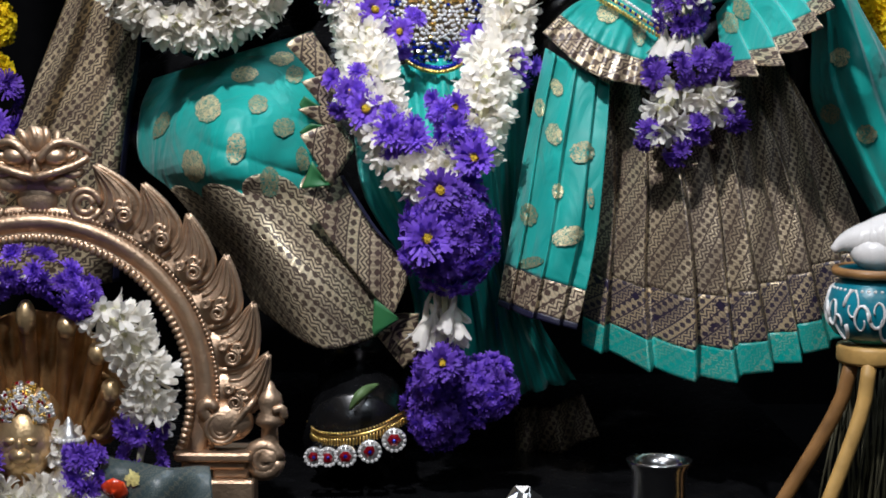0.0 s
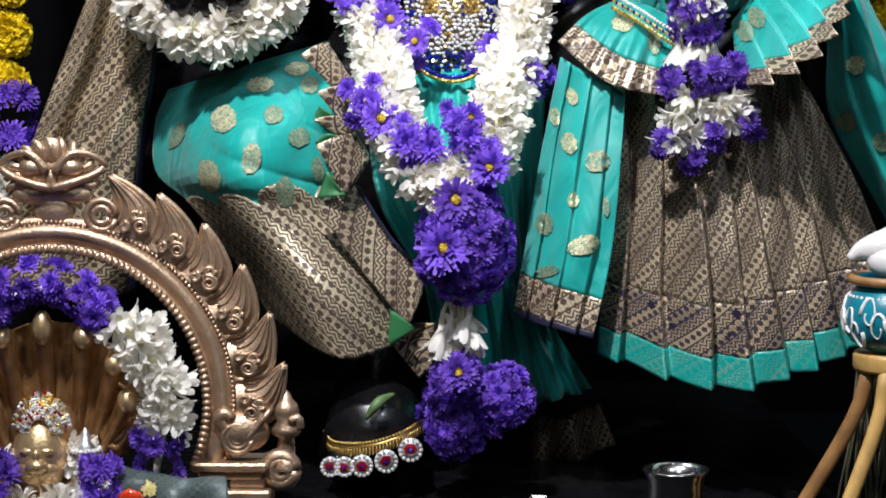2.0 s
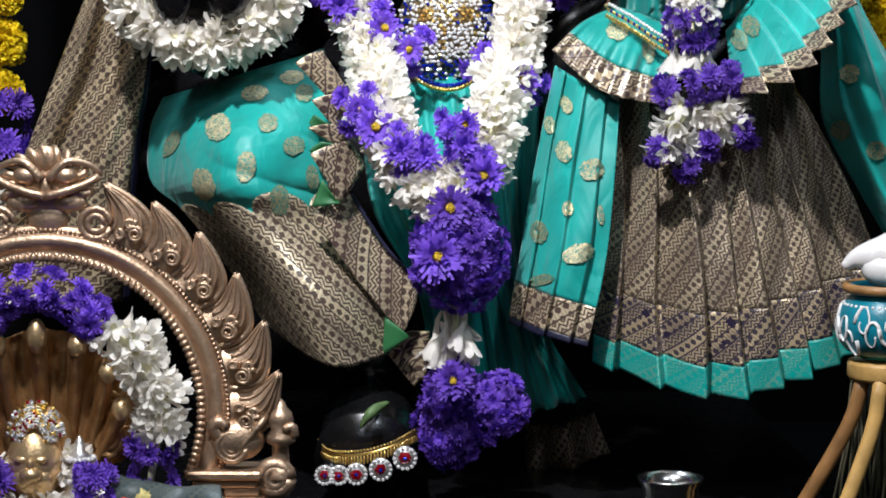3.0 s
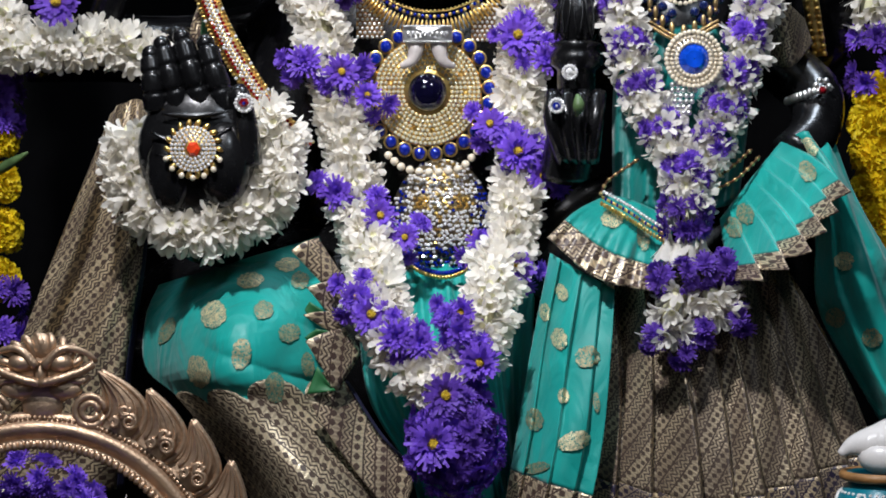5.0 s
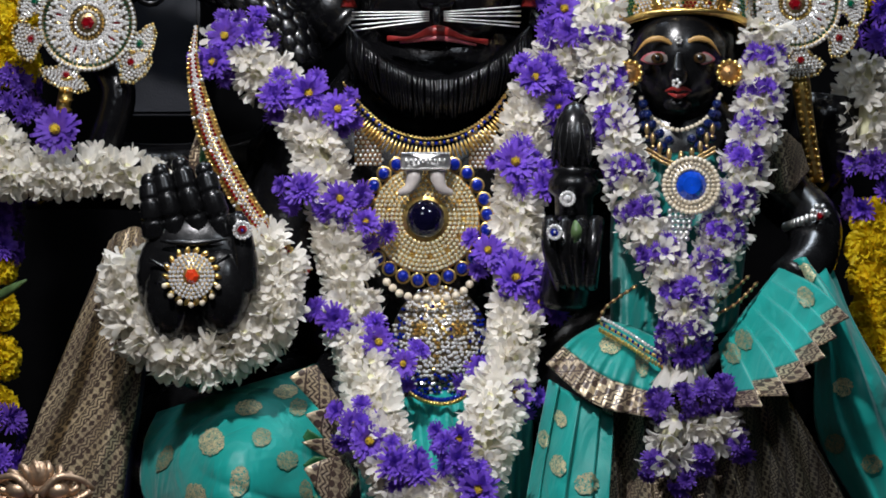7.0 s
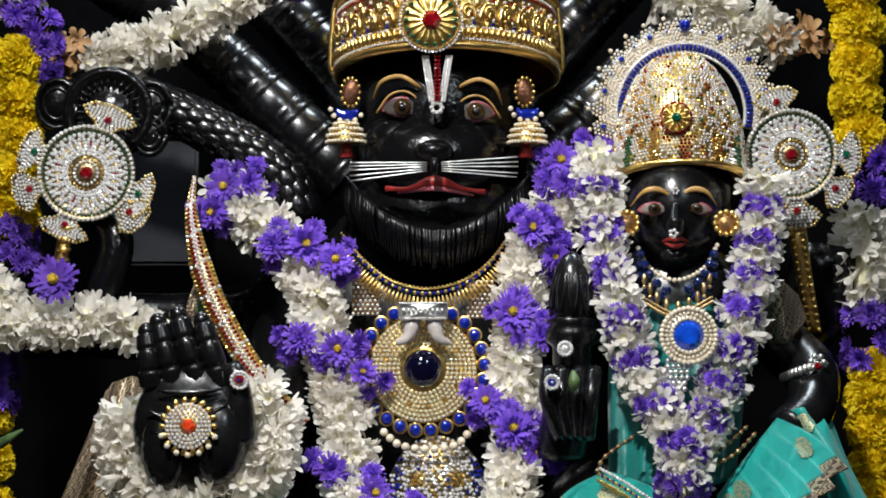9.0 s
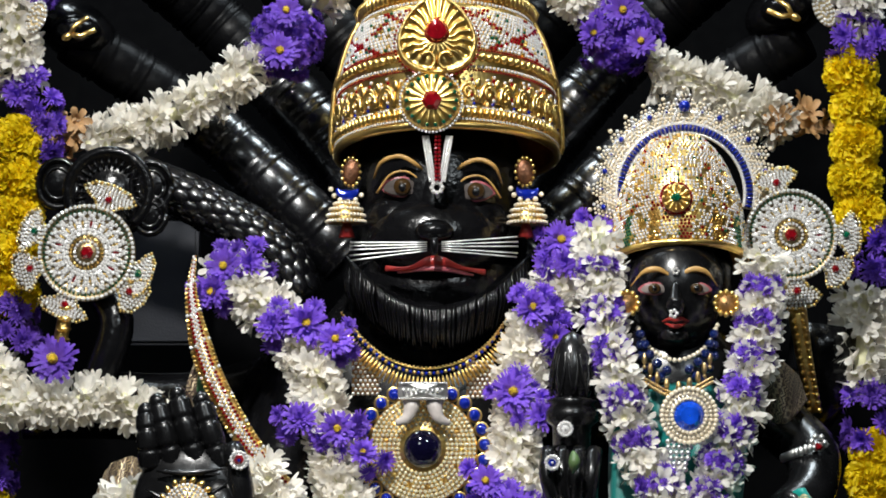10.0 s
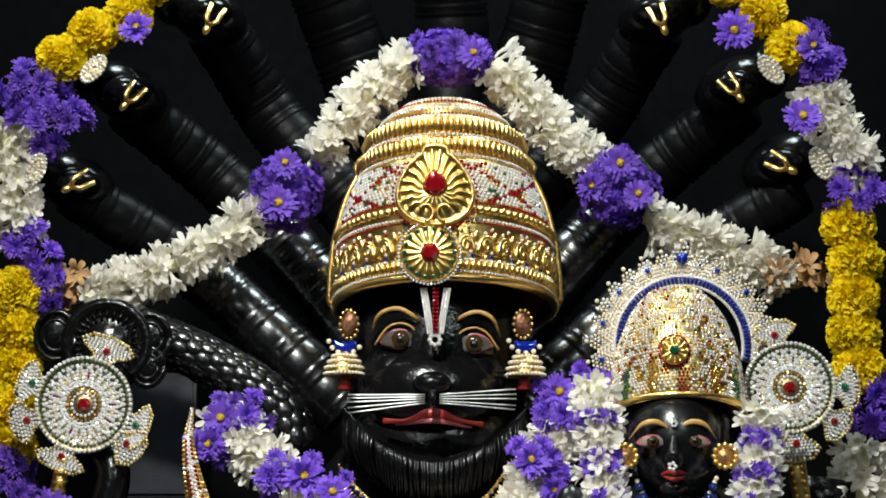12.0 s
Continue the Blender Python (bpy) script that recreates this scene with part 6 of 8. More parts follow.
def emblem(label, c, R, flares, name="emblem"):
    """A round jewelled emblem: plate, rings of crystals round a ruby, stepped flares at its sides."""
    top = thing(name, label, "ornament", where=c)
    plate = Form()
    plate.lathe(c, [(0.001, 0.004), (R * 0.25, 0.004), (R * 0.3, 0.0015), (R * 0.93, 0.0015), (R * 0.97, 0.005), (R * 1.03, 0.004), (R * 1.05, 0.0), (R * 1.02, -0.004), (0.001, -0.004)], 0, 48, UPRIGHT)
    plate_ob = put("plate", plate.mesh("plate", DARKGILT), top)
    st = Form()

    def ring(r, n, size, i, dy=-0.005, bead=False):
        for j in range(n):
            a = 2 * math.pi * j / n
            p = c + Vector((r * math.cos(a), dy, r * math.sin(a)))
            st.gem(p, size, i)
    ring(R * 1.0, 62, 0.0022, 0)
    ring(R * 0.91, 64, 0.0013, 2, -0.003)
    ring(R * 0.85, 50, 0.0022, 0, -0.0025)
    for j in range(22):
        a = 2 * math.pi * j / 22
        for q in range(6):
            r = R * (0.42 + 0.075 * q)
            w = 0.105 * math.sin(math.pi * (q + 0.7) / 6.2)
            for s in (-1, 1):
                st.gem(c + Vector((r * math.cos(a + s * w), -0.003, r * math.sin(a + s * w))), 0.0024, 0)
        st.ball(c + Vector((R * 0.62 * math.cos(a), -0.002, R * 0.62 * math.sin(a))), (0.0036, 0.0012, 0.0011), pose(0, 0, 0, 0, -math.degrees(a)), 1 if j % 5 == 0 else 3, 8, 4)
    ring(R * 0.335, 26, 0.0017, 3, -0.004)
    ring(R * 0.25, 18, 0.0018, 0)
    put("stone_inlay", st.mesh("stone_inlay", [CRYSTAL, RUBY, EMERALD, GOLD], False), plate_ob, "rings of white crystals")
    j = Form()
    j.gem(c + Vector((0, -0.004, 0)), R * 0.16, 0, None, 0.5)
    put("centre_stone", j.mesh("centre_stone", RUBY, False), plate_ob, "round ruby")
    for deg, spread, long, red in flares:
        fl, gems = Form(), Form()
        a = radians(deg)
        d, s = Vector((math.cos(a), 0, math.sin(a))), Vector((-math.sin(a), 0, math.cos(a)))
        outline = [(0.98, 0.15), (1.12, 0.30), (1.2, 0.5), (1.3, 0.62), (1.45, 0.42), (1.5, 0.0)]
        pts = [(r, w) for r, w in outline] + [(r, -w) for r, w in outline[::-1][1:]]
        rows = [[c + d * R * (1 + (r - 1) * long) + s * R * w * spread + Vector((0, y, 0)) for r, w in pts] for y in (-0.002, 0.002)]
        fl.grid(rows, 0, True, True)
        o = put("flare", fl.mesh("flare", DARKGILT), top)
        edge = Form()
        for p, q in zip(rows[0], rows[0][1:] + rows[0][:1]):
            n = max(1, int((q - p).length / 0.0030))
            for m_ in range(n):
                edge.ball(p.lerp(q, m_ / n) + Vector((0, -0.002, 0)), 0.0017, None, m_ % 2, 6, 4)
        tagged(put("gilt_edge", edge.mesh("gilt_edge", [GOLD, CHAMPAGNE]), o), kind="stuff")
        for r10 in range(8):
            r = 1.06 + 0.055 * r10
            w = min(0.6, 0.15 + 1.3 * (r - 0.98)) if r < 1.33 else max(0.02, 0.62 - 3.2 * (r - 1.31))
            n = max(1, int(2 * w * spread * R / 0.0037))
            for m_ in range(n + 1):
                gems.gem(c + d * R * (1 + (r - 1) * long) + s * R * spread * w * (2 * m_ / max(n, 1) - 1) * 0.93 + Vector((0, -0.0025, 0)), 0.0018, 0)
        gems.gem(c + d * R * (1 + 0.2 * long) + Vector((0, -0.004, 0)), 0.0042, 1 if red else 2)
        put("stone_inlay", gems.mesh("stone_inlay", [CRYSTAL, RUBY, EMERALD], False), o)
    return top


def emblems():
    c = at(-0.3473, 1.7035, -0.03)
    e = emblem("round crystal-set emblem with a ruby centre held at the upper hand", c, 0.0455, ((68, 0.95, 1.1, 1), (248, 0.9, 1.0, 1), (158, 0.8, 1.05, 0), (-22, 0.8, 1.0, 0), (196, 0.75, 1.25, 1), (-42, 0.7, 1.3, 1)))
    h = Form()
    h.tube([at(-0.3664, 1.6491, -0.025), at(-0.3723, 1.6151, -0.02), at(-0.3747, 1.5873, -0.02)], 0.007, 0, 10)
    for k in range(7):
        h.ball(at(-0.3664, 1.6491, -0.03).lerp(at(-0.3747, 1.5873, -0.025), k / 6), (0.008, 0.006, 0.003), None, 0, 10, 6)
    put("handle", h.mesh("handle", GOLD), e, "gold handle")
    # the carved stone wheel behind it
    w = Form()
    wc = at(-0.3260, 1.7634, 0.01)
    w.lathe(wc, [(0.001, 0.008), (0.018, 0.008), (0.022, 0.004), (0.034, 0.004), (0.037, 0.010), (0.045, 0.010), (0.047, 0.0), (0.045, -0.008), (0.001, -0.008)], 0, 40, UPRIGHT)
    for k in range(28):
        a = 2 * math.pi * k / 28
        w.ball(wc + Vector((0.029 * math.cos(a), -0.005, 0.029 * math.sin(a))), (0.006, 0.003, 0.002), pose(0, 0, 0, 0, -math.degrees(a)), 0, 8, 6)
    for x, z, s in ((*[-0.3764, 1.7718], 1), (*[-0.2843, 1.7691], 1), (*[-0.2853, 1.7410], 0.8)):
        p = at(x, z, 0.01)
        for r in (0.020, 0.013, 0.006):
            w.tube([p + Vector((r * s * math.cos(radians(t)), -0.004, r * 1.2 * s * math.sin(radians(t)))) for t in range(0, 361, 24)], 0.0034, 0, 8)
        w.ball(p, (0.02 * s, 0.008, 0.024 * s), None, 0, 12, 8)
    tagged(put("stone_wheel", w.mesh("stone_wheel", STONE)), "black carved stone wheel emblem behind the jewelled plate", "carving")
    c2 = at(0.3464, 1.7210, -0.05)
    e2 = emblem("round crystal-set emblem with a ruby centre on a gold rod", c2, 0.043, ((105, 0.8, 1.1, 1), (-85, 0.85, 1.35, 1), (0, 0.85, 1.15, 0), (-38, 0.7, 1.2, 1)))
    r = Form()
    r.tube(spline([at(0.3510, 1.6487, -0.04), at(0.3581, 1.5986, -0.04), at(0.3674, 1.5460, -0.04)], 14), lambda t: 0.0095 - 0.003 * t, 0, 10)
    for k in range(14):
        p = at(0.3509, 1.6431, -0.045).lerp(at(0.3663, 1.5487, -0.045), k / 13)
        for s in (-1, 1):
            r.ball(p + Vector((0.005 * s, -0.004, 0)), 0.0026, None, 0, 8, 6)
    put("rod", r.mesh("rod", GOLD), e2, "beaded gold rod")


def ear_drops():
    made = []
    for tokens, s in ((([-0.0874, 1.7834], [-0.0907, 1.7648], [-0.0922, 1.7423], [-0.0914, 1.7188]), 1), (([0.0841, 1.7836], [0.0868, 1.7656], [0.0866, 1.7414], [0.0854, 1.7190]), -1)):
        (ax, az), (bx, bz), (cx, cz), (dx, dz) = tokens
        top = thing("earring", "pearl bell earring with blue crescent and red tassel", "earring", "earrings", where=at(ax, az, -0.02))
        y = -0.028
        pz = Form()
        p = at(ax, az, y)
        pz.ball(p, (0.009, 0.004, 0.014), pose(0, 0, 0, 0, 18 * s), 0, 12, 8)
        for q in range(14):
            a = 2 * math.pi * q / 14
            pz.ball(p + Vector((0.009 * math.cos(a), -0.003, 0.014 * math.sin(a))), 0.0018, None, 1, 6, 4)
        put("hook_plate", pz.mesh("hook_plate", [AGED, GOLD]), top)
        cr = Form()
        b = at(bx, bz, y)
        cr.tube([b + Vector((0.0105 * math.cos(radians(t)), -0.003, 0.0085 * math.sin(radians(t)) + 0.004)) for t in range(190, 352, 12)],
                lambda t: 0.0008 + 0.0048 * math.sin(math.pi * t), 0, 8, 0.4)
        cre = put("crescent", cr.mesh("crescent", SAPPHIRE), top, "blue enamel crescent")
        pr = Form()
        for t in range(190, 351, 27):
            pr.ball(b + Vector((0.0165 * math.cos(radians(t)), -0.003, 0.0145 * math.sin(radians(t)) + 0.004)), 0.0027, None, 0, 8, 6)
        put("pearl_fringe", pr.mesh("pearl_fringe", PEARL), cre)
        bell = Form()
        c = at(cx, cz, y)
        prof = [(0.002, 0.014), (0.008, 0.012), (0.013, 0.007), (0.0165, 0.0), (0.018, -0.006), (0.0175, -0.0095), (0.002, -0.0095)]
        bell.lathe(c, prof, 0, 28)
        bl = put("bell", bell.mesh("bell", GOLD), top)
        bead = Form()
        for r, h, n in ((0.0115, 0.0095, 20), (0.0155, 0.004, 26), (0.018, -0.002, 30), (0.0188, -0.008, 30)):
            for q in range(n):
                a = 2 * math.pi * q / n
                bead.ball(c + Vector((r * math.cos(a), r * math.sin(a), h)), 0.0019, None, 0, 6, 4)
        put("pearl_band", bead.mesh("pearl_band", PEARL), bl)
        ts = Form()
        ts.tube([at(dx, dz, y) + Vector((0, 0, 0.014)), at(dx, dz, y)], lambda t: 0.004 + 0.004 * t, 0, 10)
        put("tassel", ts.mesh("tassel", LIP), top, "red thread tassel")
    for x, z in ([0.1842, 1.6535], [0.2817, 1.6536]):
        t = thing("ear_stud", "round gold flower ear stud", "earring", "ear studs", where=at(x, z, -0.125))
        fm = Form()
        c = at(x, z, -0.125)
        fm.lathe(c, [(0.001, 0.004), (0.004, 0.004), (0.005, 0.002), (0.0105, 0.002), (0.011, -0.002), (0.001, -0.002)], 0, 20, UPRIGHT)
        put("disc", fm.mesh("disc", BRASS), t)
        b = Form()
        for k in range(12):
            b.ball(c + Vector((0.0105 * math.cos(k * math.pi / 6), -0.002, 0.0105 * math.sin(k * math.pi / 6))), 0.0028, None, 0, 8, 6)
        put("petal_ring", b.mesh("petal_ring", GOLD), t)


def face_ornaments():
    wh = thing("whiskers", "bundle of thin silver wire whiskers across the muzzle", "whiskers", where=at(-0.0052, 1.7106, -0.085))
    for s, tips in ((-1, ([-0.0881, 1.7138], [-0.0886, 1.7105], [-0.0891, 1.7066], [-0.0885, 1.7010], [-0.0874, 1.6960])), (1, ([0.0771, 1.7196], [0.0776, 1.7146], [0.0776, 1.7101], [0.0770, 1.7034], [0.0759, 1.6995]))):
        for k, (x, z) in enumerate(tips):
            fm = Form()
            root = at(-0.0124, 1.7100, -0.082) if s < 0 else at(0.0020, 1.7100, -0.082)
            fm.tube(spline([root + Vector((0, 0, 0.004 - 0.002 * k)), at(x, z, -0.075)], 8), 0.00068, 0, 6)
            put("wire", fm.mesh("wire", SILVER), wh)
    cl = Form()
    cl.tube([at(-0.0052, 1.7189, -0.084), at(-0.0052, 1.7011, -0.082)], 0.004, 0, 8)
    put("clasp", cl.mesh("clasp", STONE), wh)
    t = thing("forehead_mark", "silver forehead ornament with a ruby strip", "ornament", where=at(-0.0026, 1.7919, -0.065))
    sv, rb = Form(), Form()
    for x0, x1 in ((([-0.0138, 1.8191]), ([-0.0070, 1.7750])), (([0.0097, 1.8191]), ([0.0025, 1.7750]))):
        a, b = at(*x0, -0.072), at(*x1, -0.066)
        for q in range(24):
            p = a.lerp(b, q / 23)
            for w in (-0.0024, 0.0, 0.0024):
                sv.gem(p + Vector((w, -0.001, 0)), 0.0014, 0)
        sv.tube([a, b], 0.0012, 1, 8, 0.5)
    for q in range(9):
        sv.ball(at(-0.0025, 1.7683, -0.065) + Vector((0.005 * math.cos(q * 0.785), -0.001, 0.005 * math.sin(q * 0.785))), 0.0024, None, 0, 8, 6)
    sv.ball(at(-0.0020, 1.7615, -0.062), (0.0022, 0.002, 0.004), None, 0, 8, 6)
    a, b = at(-0.0020, 1.8191, -0.074), at(-0.0020, 1.7762, -0.067)
    for q in range(12):
        for w in (-0.0016, 0.0016):
            rb.gem(a.lerp(b, q / 11) + Vector((w, -0.002, 0)), 0.0019, 0)
    put("silver_fork", sv.mesh("silver_fork", [CRYSTAL, SILVER], False), t)
    put("ruby_strip", rb.mesh("ruby_strip", RUBY, False), t, "ruby strip")
    # gold marks and small plates on the serpent heads
    for x, z, turn in ((*[-0.3081, 2.0139], -35), (*[-0.2283, 2.0941], -25), (*[-0.3597, 1.9254], -60), (*[0.2965, 2.0234], 35), (*[0.2242, 2.0948], 20), (*[0.3436, 1.9452], 60)):
        c = at(x, z, 0.02)
        m = pose(0, 0, 0, 0, -turn)
        fm = Form()
        for s in (-1, 1):
            fm.tube([c + m.to_3x3() @ Vector((s * 0.0075, 0, 0.016)), c + m.to_3x3() @ Vector((s * 0.006, -0.002, 0.0)), c + m.to_3x3() @ Vector((0, -0.003, -0.008))], 0.0026, 0, 8, 0.6)
        fm.ball(c + m.to_3x3() @ Vector((0, -0.002, -0.012)), (0.004, 0.003, 0.006), m, 0, 10, 6)
        tagged(put("gold_mark", fm.mesh("gold_mark", GOLD)), "gold forked mark on a serpent head", "ornament", "serpent marks")
    for x, z, turn in ((*[-0.3462, 2.0424], 40), (*[-0.4012, 1.9391], 20), (*[0.3350, 2.0427], -40), (*[0.3827, 1.9464], -25)):
        c = at(x, z, 0.0)
        m = pose(0, 0, 0, 0, turn, 0) @ Matrix.Diagonal((0.55, 1, 1, 1))
        fm = Form()
        fm.lathe(c, [(0.001, 0.003), (0.017, 0.003), (0.018, 0.0), (0.001, -0.002)], 1, 20, m @ UPRIGHT)
        for r, n in ((0.016, 20), (0.011, 14), (0.005, 7)):
            for q in range(n):
                a = 2 * math.pi * q / n
                fm.gem(c + m.to_3x3() @ Vector((r * math.cos(a), -0.003, r * math.sin(a))), 0.0018, 0)
        tagged(put("silver_plate", fm.mesh("silver_plate", [CRYSTAL, DARKGILT], False)), "small oval silver plate on a serpent head", "ornament", "serpent plates")


def chest_jewels():
    n = thing("necklace", "gold leaf necklace with blue beads round the neck", "necklace", where=at(-0.0145, 1.5819, -0.05))
    arc = spline([at(-0.0964, 1.6345, -0.035), at(-0.0754, 1.6096, -0.05), at(-0.0477, 1.5885, -0.06), at(-0.0145, 1.5802, -0.065), at(0.0187, 1.5863, -0.06), at(0.0464, 1.6040, -0.05), at(0.0674, 1.6306, -0.035)], 54)
    leaf, bl, ch = Form(), Form(), Form()
    for k in range(1, 53):
        d = (arc[k + 1] - arc[k - 1]).normalized()
        o = d.cross(Vector((0, 1, 0))).normalized()
        o = o if o.z < 0 else -o
        m = Matrix((d, Vector((0, 1, 0)), o)).transposed().to_4x4()
        leaf.ball(arc[k] + o * 0.006, (0.0016, 0.0026, 0.0075), m, 0, 8, 6)
        bl.ball(arc[k] - o * 0.0045, 0.0019, None, 0 if k % 2 else 1, 6, 4)
    ch.tube([p + Vector((0, 0.002, 0.009)) for p in arc], 0.0008, 0, 6)
    for p in arc:
        ch.ball(p + Vector((0, 0.001, 0.010)), 0.0012, None, 0, 6, 4)
    put("leaf_fringe", leaf.mesh("leaf_fringe", GOLD), n)
    put("bead_strand", bl.mesh("bead_strand", [SAPPHIRE, GOLD]), n)
    put("chain", ch.mesh("chain", GOLD), n)
    nets = thing("silver_net", "silver mesh collar pieces at the shoulders", "ornament", where=at(-0.0145, 1.5764, -0.04))
    for x, z in ([-0.0726, 1.5819], [0.0397, 1.5791]):
        fm = Form()
        c = at(x, z, -0.05)
        for i in range(6):
            for j in range(9):
                if i - 3.5 + (j - 5) * 0.2 < 4.5:
                    fm.ball(c + Vector((0.0046 * (i - 2.5) + 0.0023 * (j % 2), -0.001, 0.0042 * (j - 4))), 0.0019, None, 0, 6, 4)
        fm.grid([[c + Vector((sx * 0.013, 0.002, sz * 0.018)) for sx in (-1, 1)] for sz in (-1, 1)], 1)
        put("mesh_piece", fm.mesh("mesh_piece", [SILVER, BRASS]), nets)
    # the great pendant
    c = at(-0.0162, 1.5110, -0.085)
    p = thing("pendant", "large round gold pendant with dark blue stone, crystals and blue border", "pendant", where=c)
    R = 0.0515
    pl = Form()
    pl.lathe(c, [(0.001, 0.006), (R * 0.36, 0.006), (R * 0.42, 0.004), (R * 0.97, 0.002), (R * 1.0, -0.001), (R * 0.99, -0.005), (0.001, -0.005)], 0, 48, UPRIGHT)
    po = put("plate", pl.mesh("plate", GOLD), p)
    st = Form()
    for q, (r, nn) in enumerate(((0.46, 34), (0.54, 40), (0.62, 46), (0.70, 52), (0.78, 58), (0.86, 64), (0.94, 70))):
        for j in range(nn):
            a = 2 * math.pi * j / nn
            st.gem(c + Vector((R * r * math.cos(a), -0.0050 + 0.003 * (r - 0.4), R * r * math.sin(a))), 0.0021, 1 if (q == 3 and j % 4 == 0) else 0)
    put("stone_inlay", st.mesh("stone_inlay", [CHAMPAGNE, GOLD], False), po, "rings of champagne-white crystals")
    ce = Form()
    ce.ball(c + Vector((0, -0.004, 0)), (0.0185, 0.012, 0.0185), None, 0, 28, 16)
    put("centre_stone", ce.mesh("centre_stone", ONYX), po, "dark blue domed stone")
    for k in range(22):
        a = radians(118 + 304 * k / 21)
        fm = Form()
        q = c + Vector((R * 1.13 * math.cos(a), 0.001, R * 1.13 * math.sin(a)))
        fm.lathe(q, [(0.001, 0.001), (0.0056, 0.001), (0.0072, 0.002), (0.0074, -0.002), (0.001, -0.003)], 1, 14, UPRIGHT)
        fm.ball(q + Vector((0, -0.002, 0)), (0.0054, 0.0035, 0.0058), None, 0, 12, 8)
        put("blue_stone", fm.mesh("blue_stone", [SAPPHIRE, GOLD]), p)
    br = Form()
    b = at(-0.0162, 1.5675, -0.104)
    rows = []
    for s, dy in ((1.0, 0.006), (1.0, -0.004), (0.92, -0.006), (0.0, -0.006)):
        row = []
        for j in range(36):
            a = 2 * math.pi * j / 36
            ex = lambda v, e: math.copysign(abs(v) ** e, v)
            row.append(b + Vector((0.0235 * s * ex(math.cos(a), 0.35), dy + 0.002 * math.cos(a) ** 2, 0.0085 * s * ex(math.sin(a), 0.35))))
        rows.append(row)
    br.grid(rows, 0, True)
    for k in range(9):
        br.ball(b + Vector((-0.018 + 0.0045 * k, -0.0065, 0)), (0.0017, 0.0012, 0.0026), None, 0, 8, 6)
    for k in range(23):
        for s in (-1, 1):
            br.ball(b + Vector((-0.022 + 0.002 * k, -0.006, s * 0.0072)), 0.0011, None, 0, 6, 4)
    put("bracket", br.mesh("bracket", SILVER), p, "engraved silver bracket")
    for s in (-1, 1):
        cl = Form()
        cl.tube(spline([b + Vector((0.0105 * s, 0.006, -0.008)), b + Vector((0.0115 * s, 0.002, -0.017)), b + Vector((0.016 * s, 0.0, -0.026)), b + Vector((0.0255 * s, 0.002, -0.030))], 14),
                lambda t: 0.0082 * (1 - 0.7 * t ** 1.5), 0, 12)
        put("claw", cl.mesh("claw", CLAW), p, "polished grey-white claw")
    # the pearl string and the crystal belly plate
    ps = thing("pearl_string", "string of pearls under the pendant", "necklace", where=at(-0.0145, 1.4352, -0.1))
    for k, q in enumerate(spline([at(-0.0544, 1.4491, -0.095), at(-0.0394, 1.4369, -0.105), at(-0.0118, 1.4324, -0.11), at(0.0159, 1.4369, -0.105), at(0.0325, 1.4535, -0.095)], 12)):
        fm = Form()
        fm.ball(q, 0.0040, None, 0, 12, 8)
        put("pearl", fm.mesh("pearl", PEARL), ps)
    bp = thing("belly_plate", "crystal-covered belly plate with blue and gold stones", "ornament", where=at(-0.0024, 1.3826, -0.1))
    c = at(-0.0024, 1.3881, -0.075)
    bk, st, rnd = Form(), Form(), random.Random(8)
    bk.ball(c, (0.047, 0.028, 0.056), None, 0, 24, 14)
    put("plate", bk.mesh("plate", DARKGILT), bp)
    for i in range(30):
        for j in range(26):
            u, v = (i + 0.5 * (j % 2) - 14.5 + rnd.uniform(-0.3, 0.3)) / 15, (j - 12.5 + rnd.uniform(-0.35, 0.35)) / 13
            if u * u + v * v > 0.97:
                continue
            q = c + Vector((0.047 * u, -0.0285 * math.sqrt(1 - u * u - v * v) - 0.0005, 0.056 * v))
            i_ = 0
            if v < -0.45 and abs(u) < 0.55:
                i_ = rnd.choice((0, 1, 1, 3, 0))
            elif abs(u) > 0.75 - 0.1 * v:
                i_ = rnd.choice((1, 1, 0))
            elif abs(u) < 0.14:
                i_ = rnd.choice((0, 2, 0))
            elif 0.15 < v < 0.4 and 0.25 < abs(u) < 0.55:
                i_ = 2
            elif rnd.random() < 0.07:
                i_ = rnd.choice((1, 2))
            st.gem(q, 0.0019, i_, pose(0, 0, 0, -40 * v, 0, 45 * u))
    put("stone_inlay", st.mesh("stone_inlay", [CRYSTAL, SAPPHIRE, GOLD, ONYX], False), bp, "close-set white crystals with blue and gold")
    for r, m_ in ((0.0, SAPPHIRE), (0.004, GOLD)):
        fm = Form()
        for q in spline([at(-0.0395, 1.3660, -0.105), at(-0.0284, 1.3428, -0.112), at(-0.0007, 1.3339, -0.116), at(0.0231, 1.3427, -0.112), at(0.0325, 1.3660, -0.105)], 34):
            fm.ball(q - Vector((0, 0, r)), 0.0023, None, 0, 8, 6)
        put("bead_edge", fm.mesh("bead_edge", m_), bp)
    # the curved jewelled blade between hand and shoulder
    sw = thing("jewelled_band", "curved gold band set with rubies and crystals, tapering to a point", "ornament", where=at(-0.2084, 1.5763, -0.1))
    mid = spline([at(-0.2411, 1.6999, -0.06), at(-0.2435, 1.6597, -0.075), at(-0.2296, 1.5985, -0.09), at(-0.1998, 1.5375, -0.105), at(-0.1635, 1.4879, -0.115), at(-0.1335, 1.4574, -0.12)], 64)
    plate, st = Form(), Form()
    rows = [[], []]
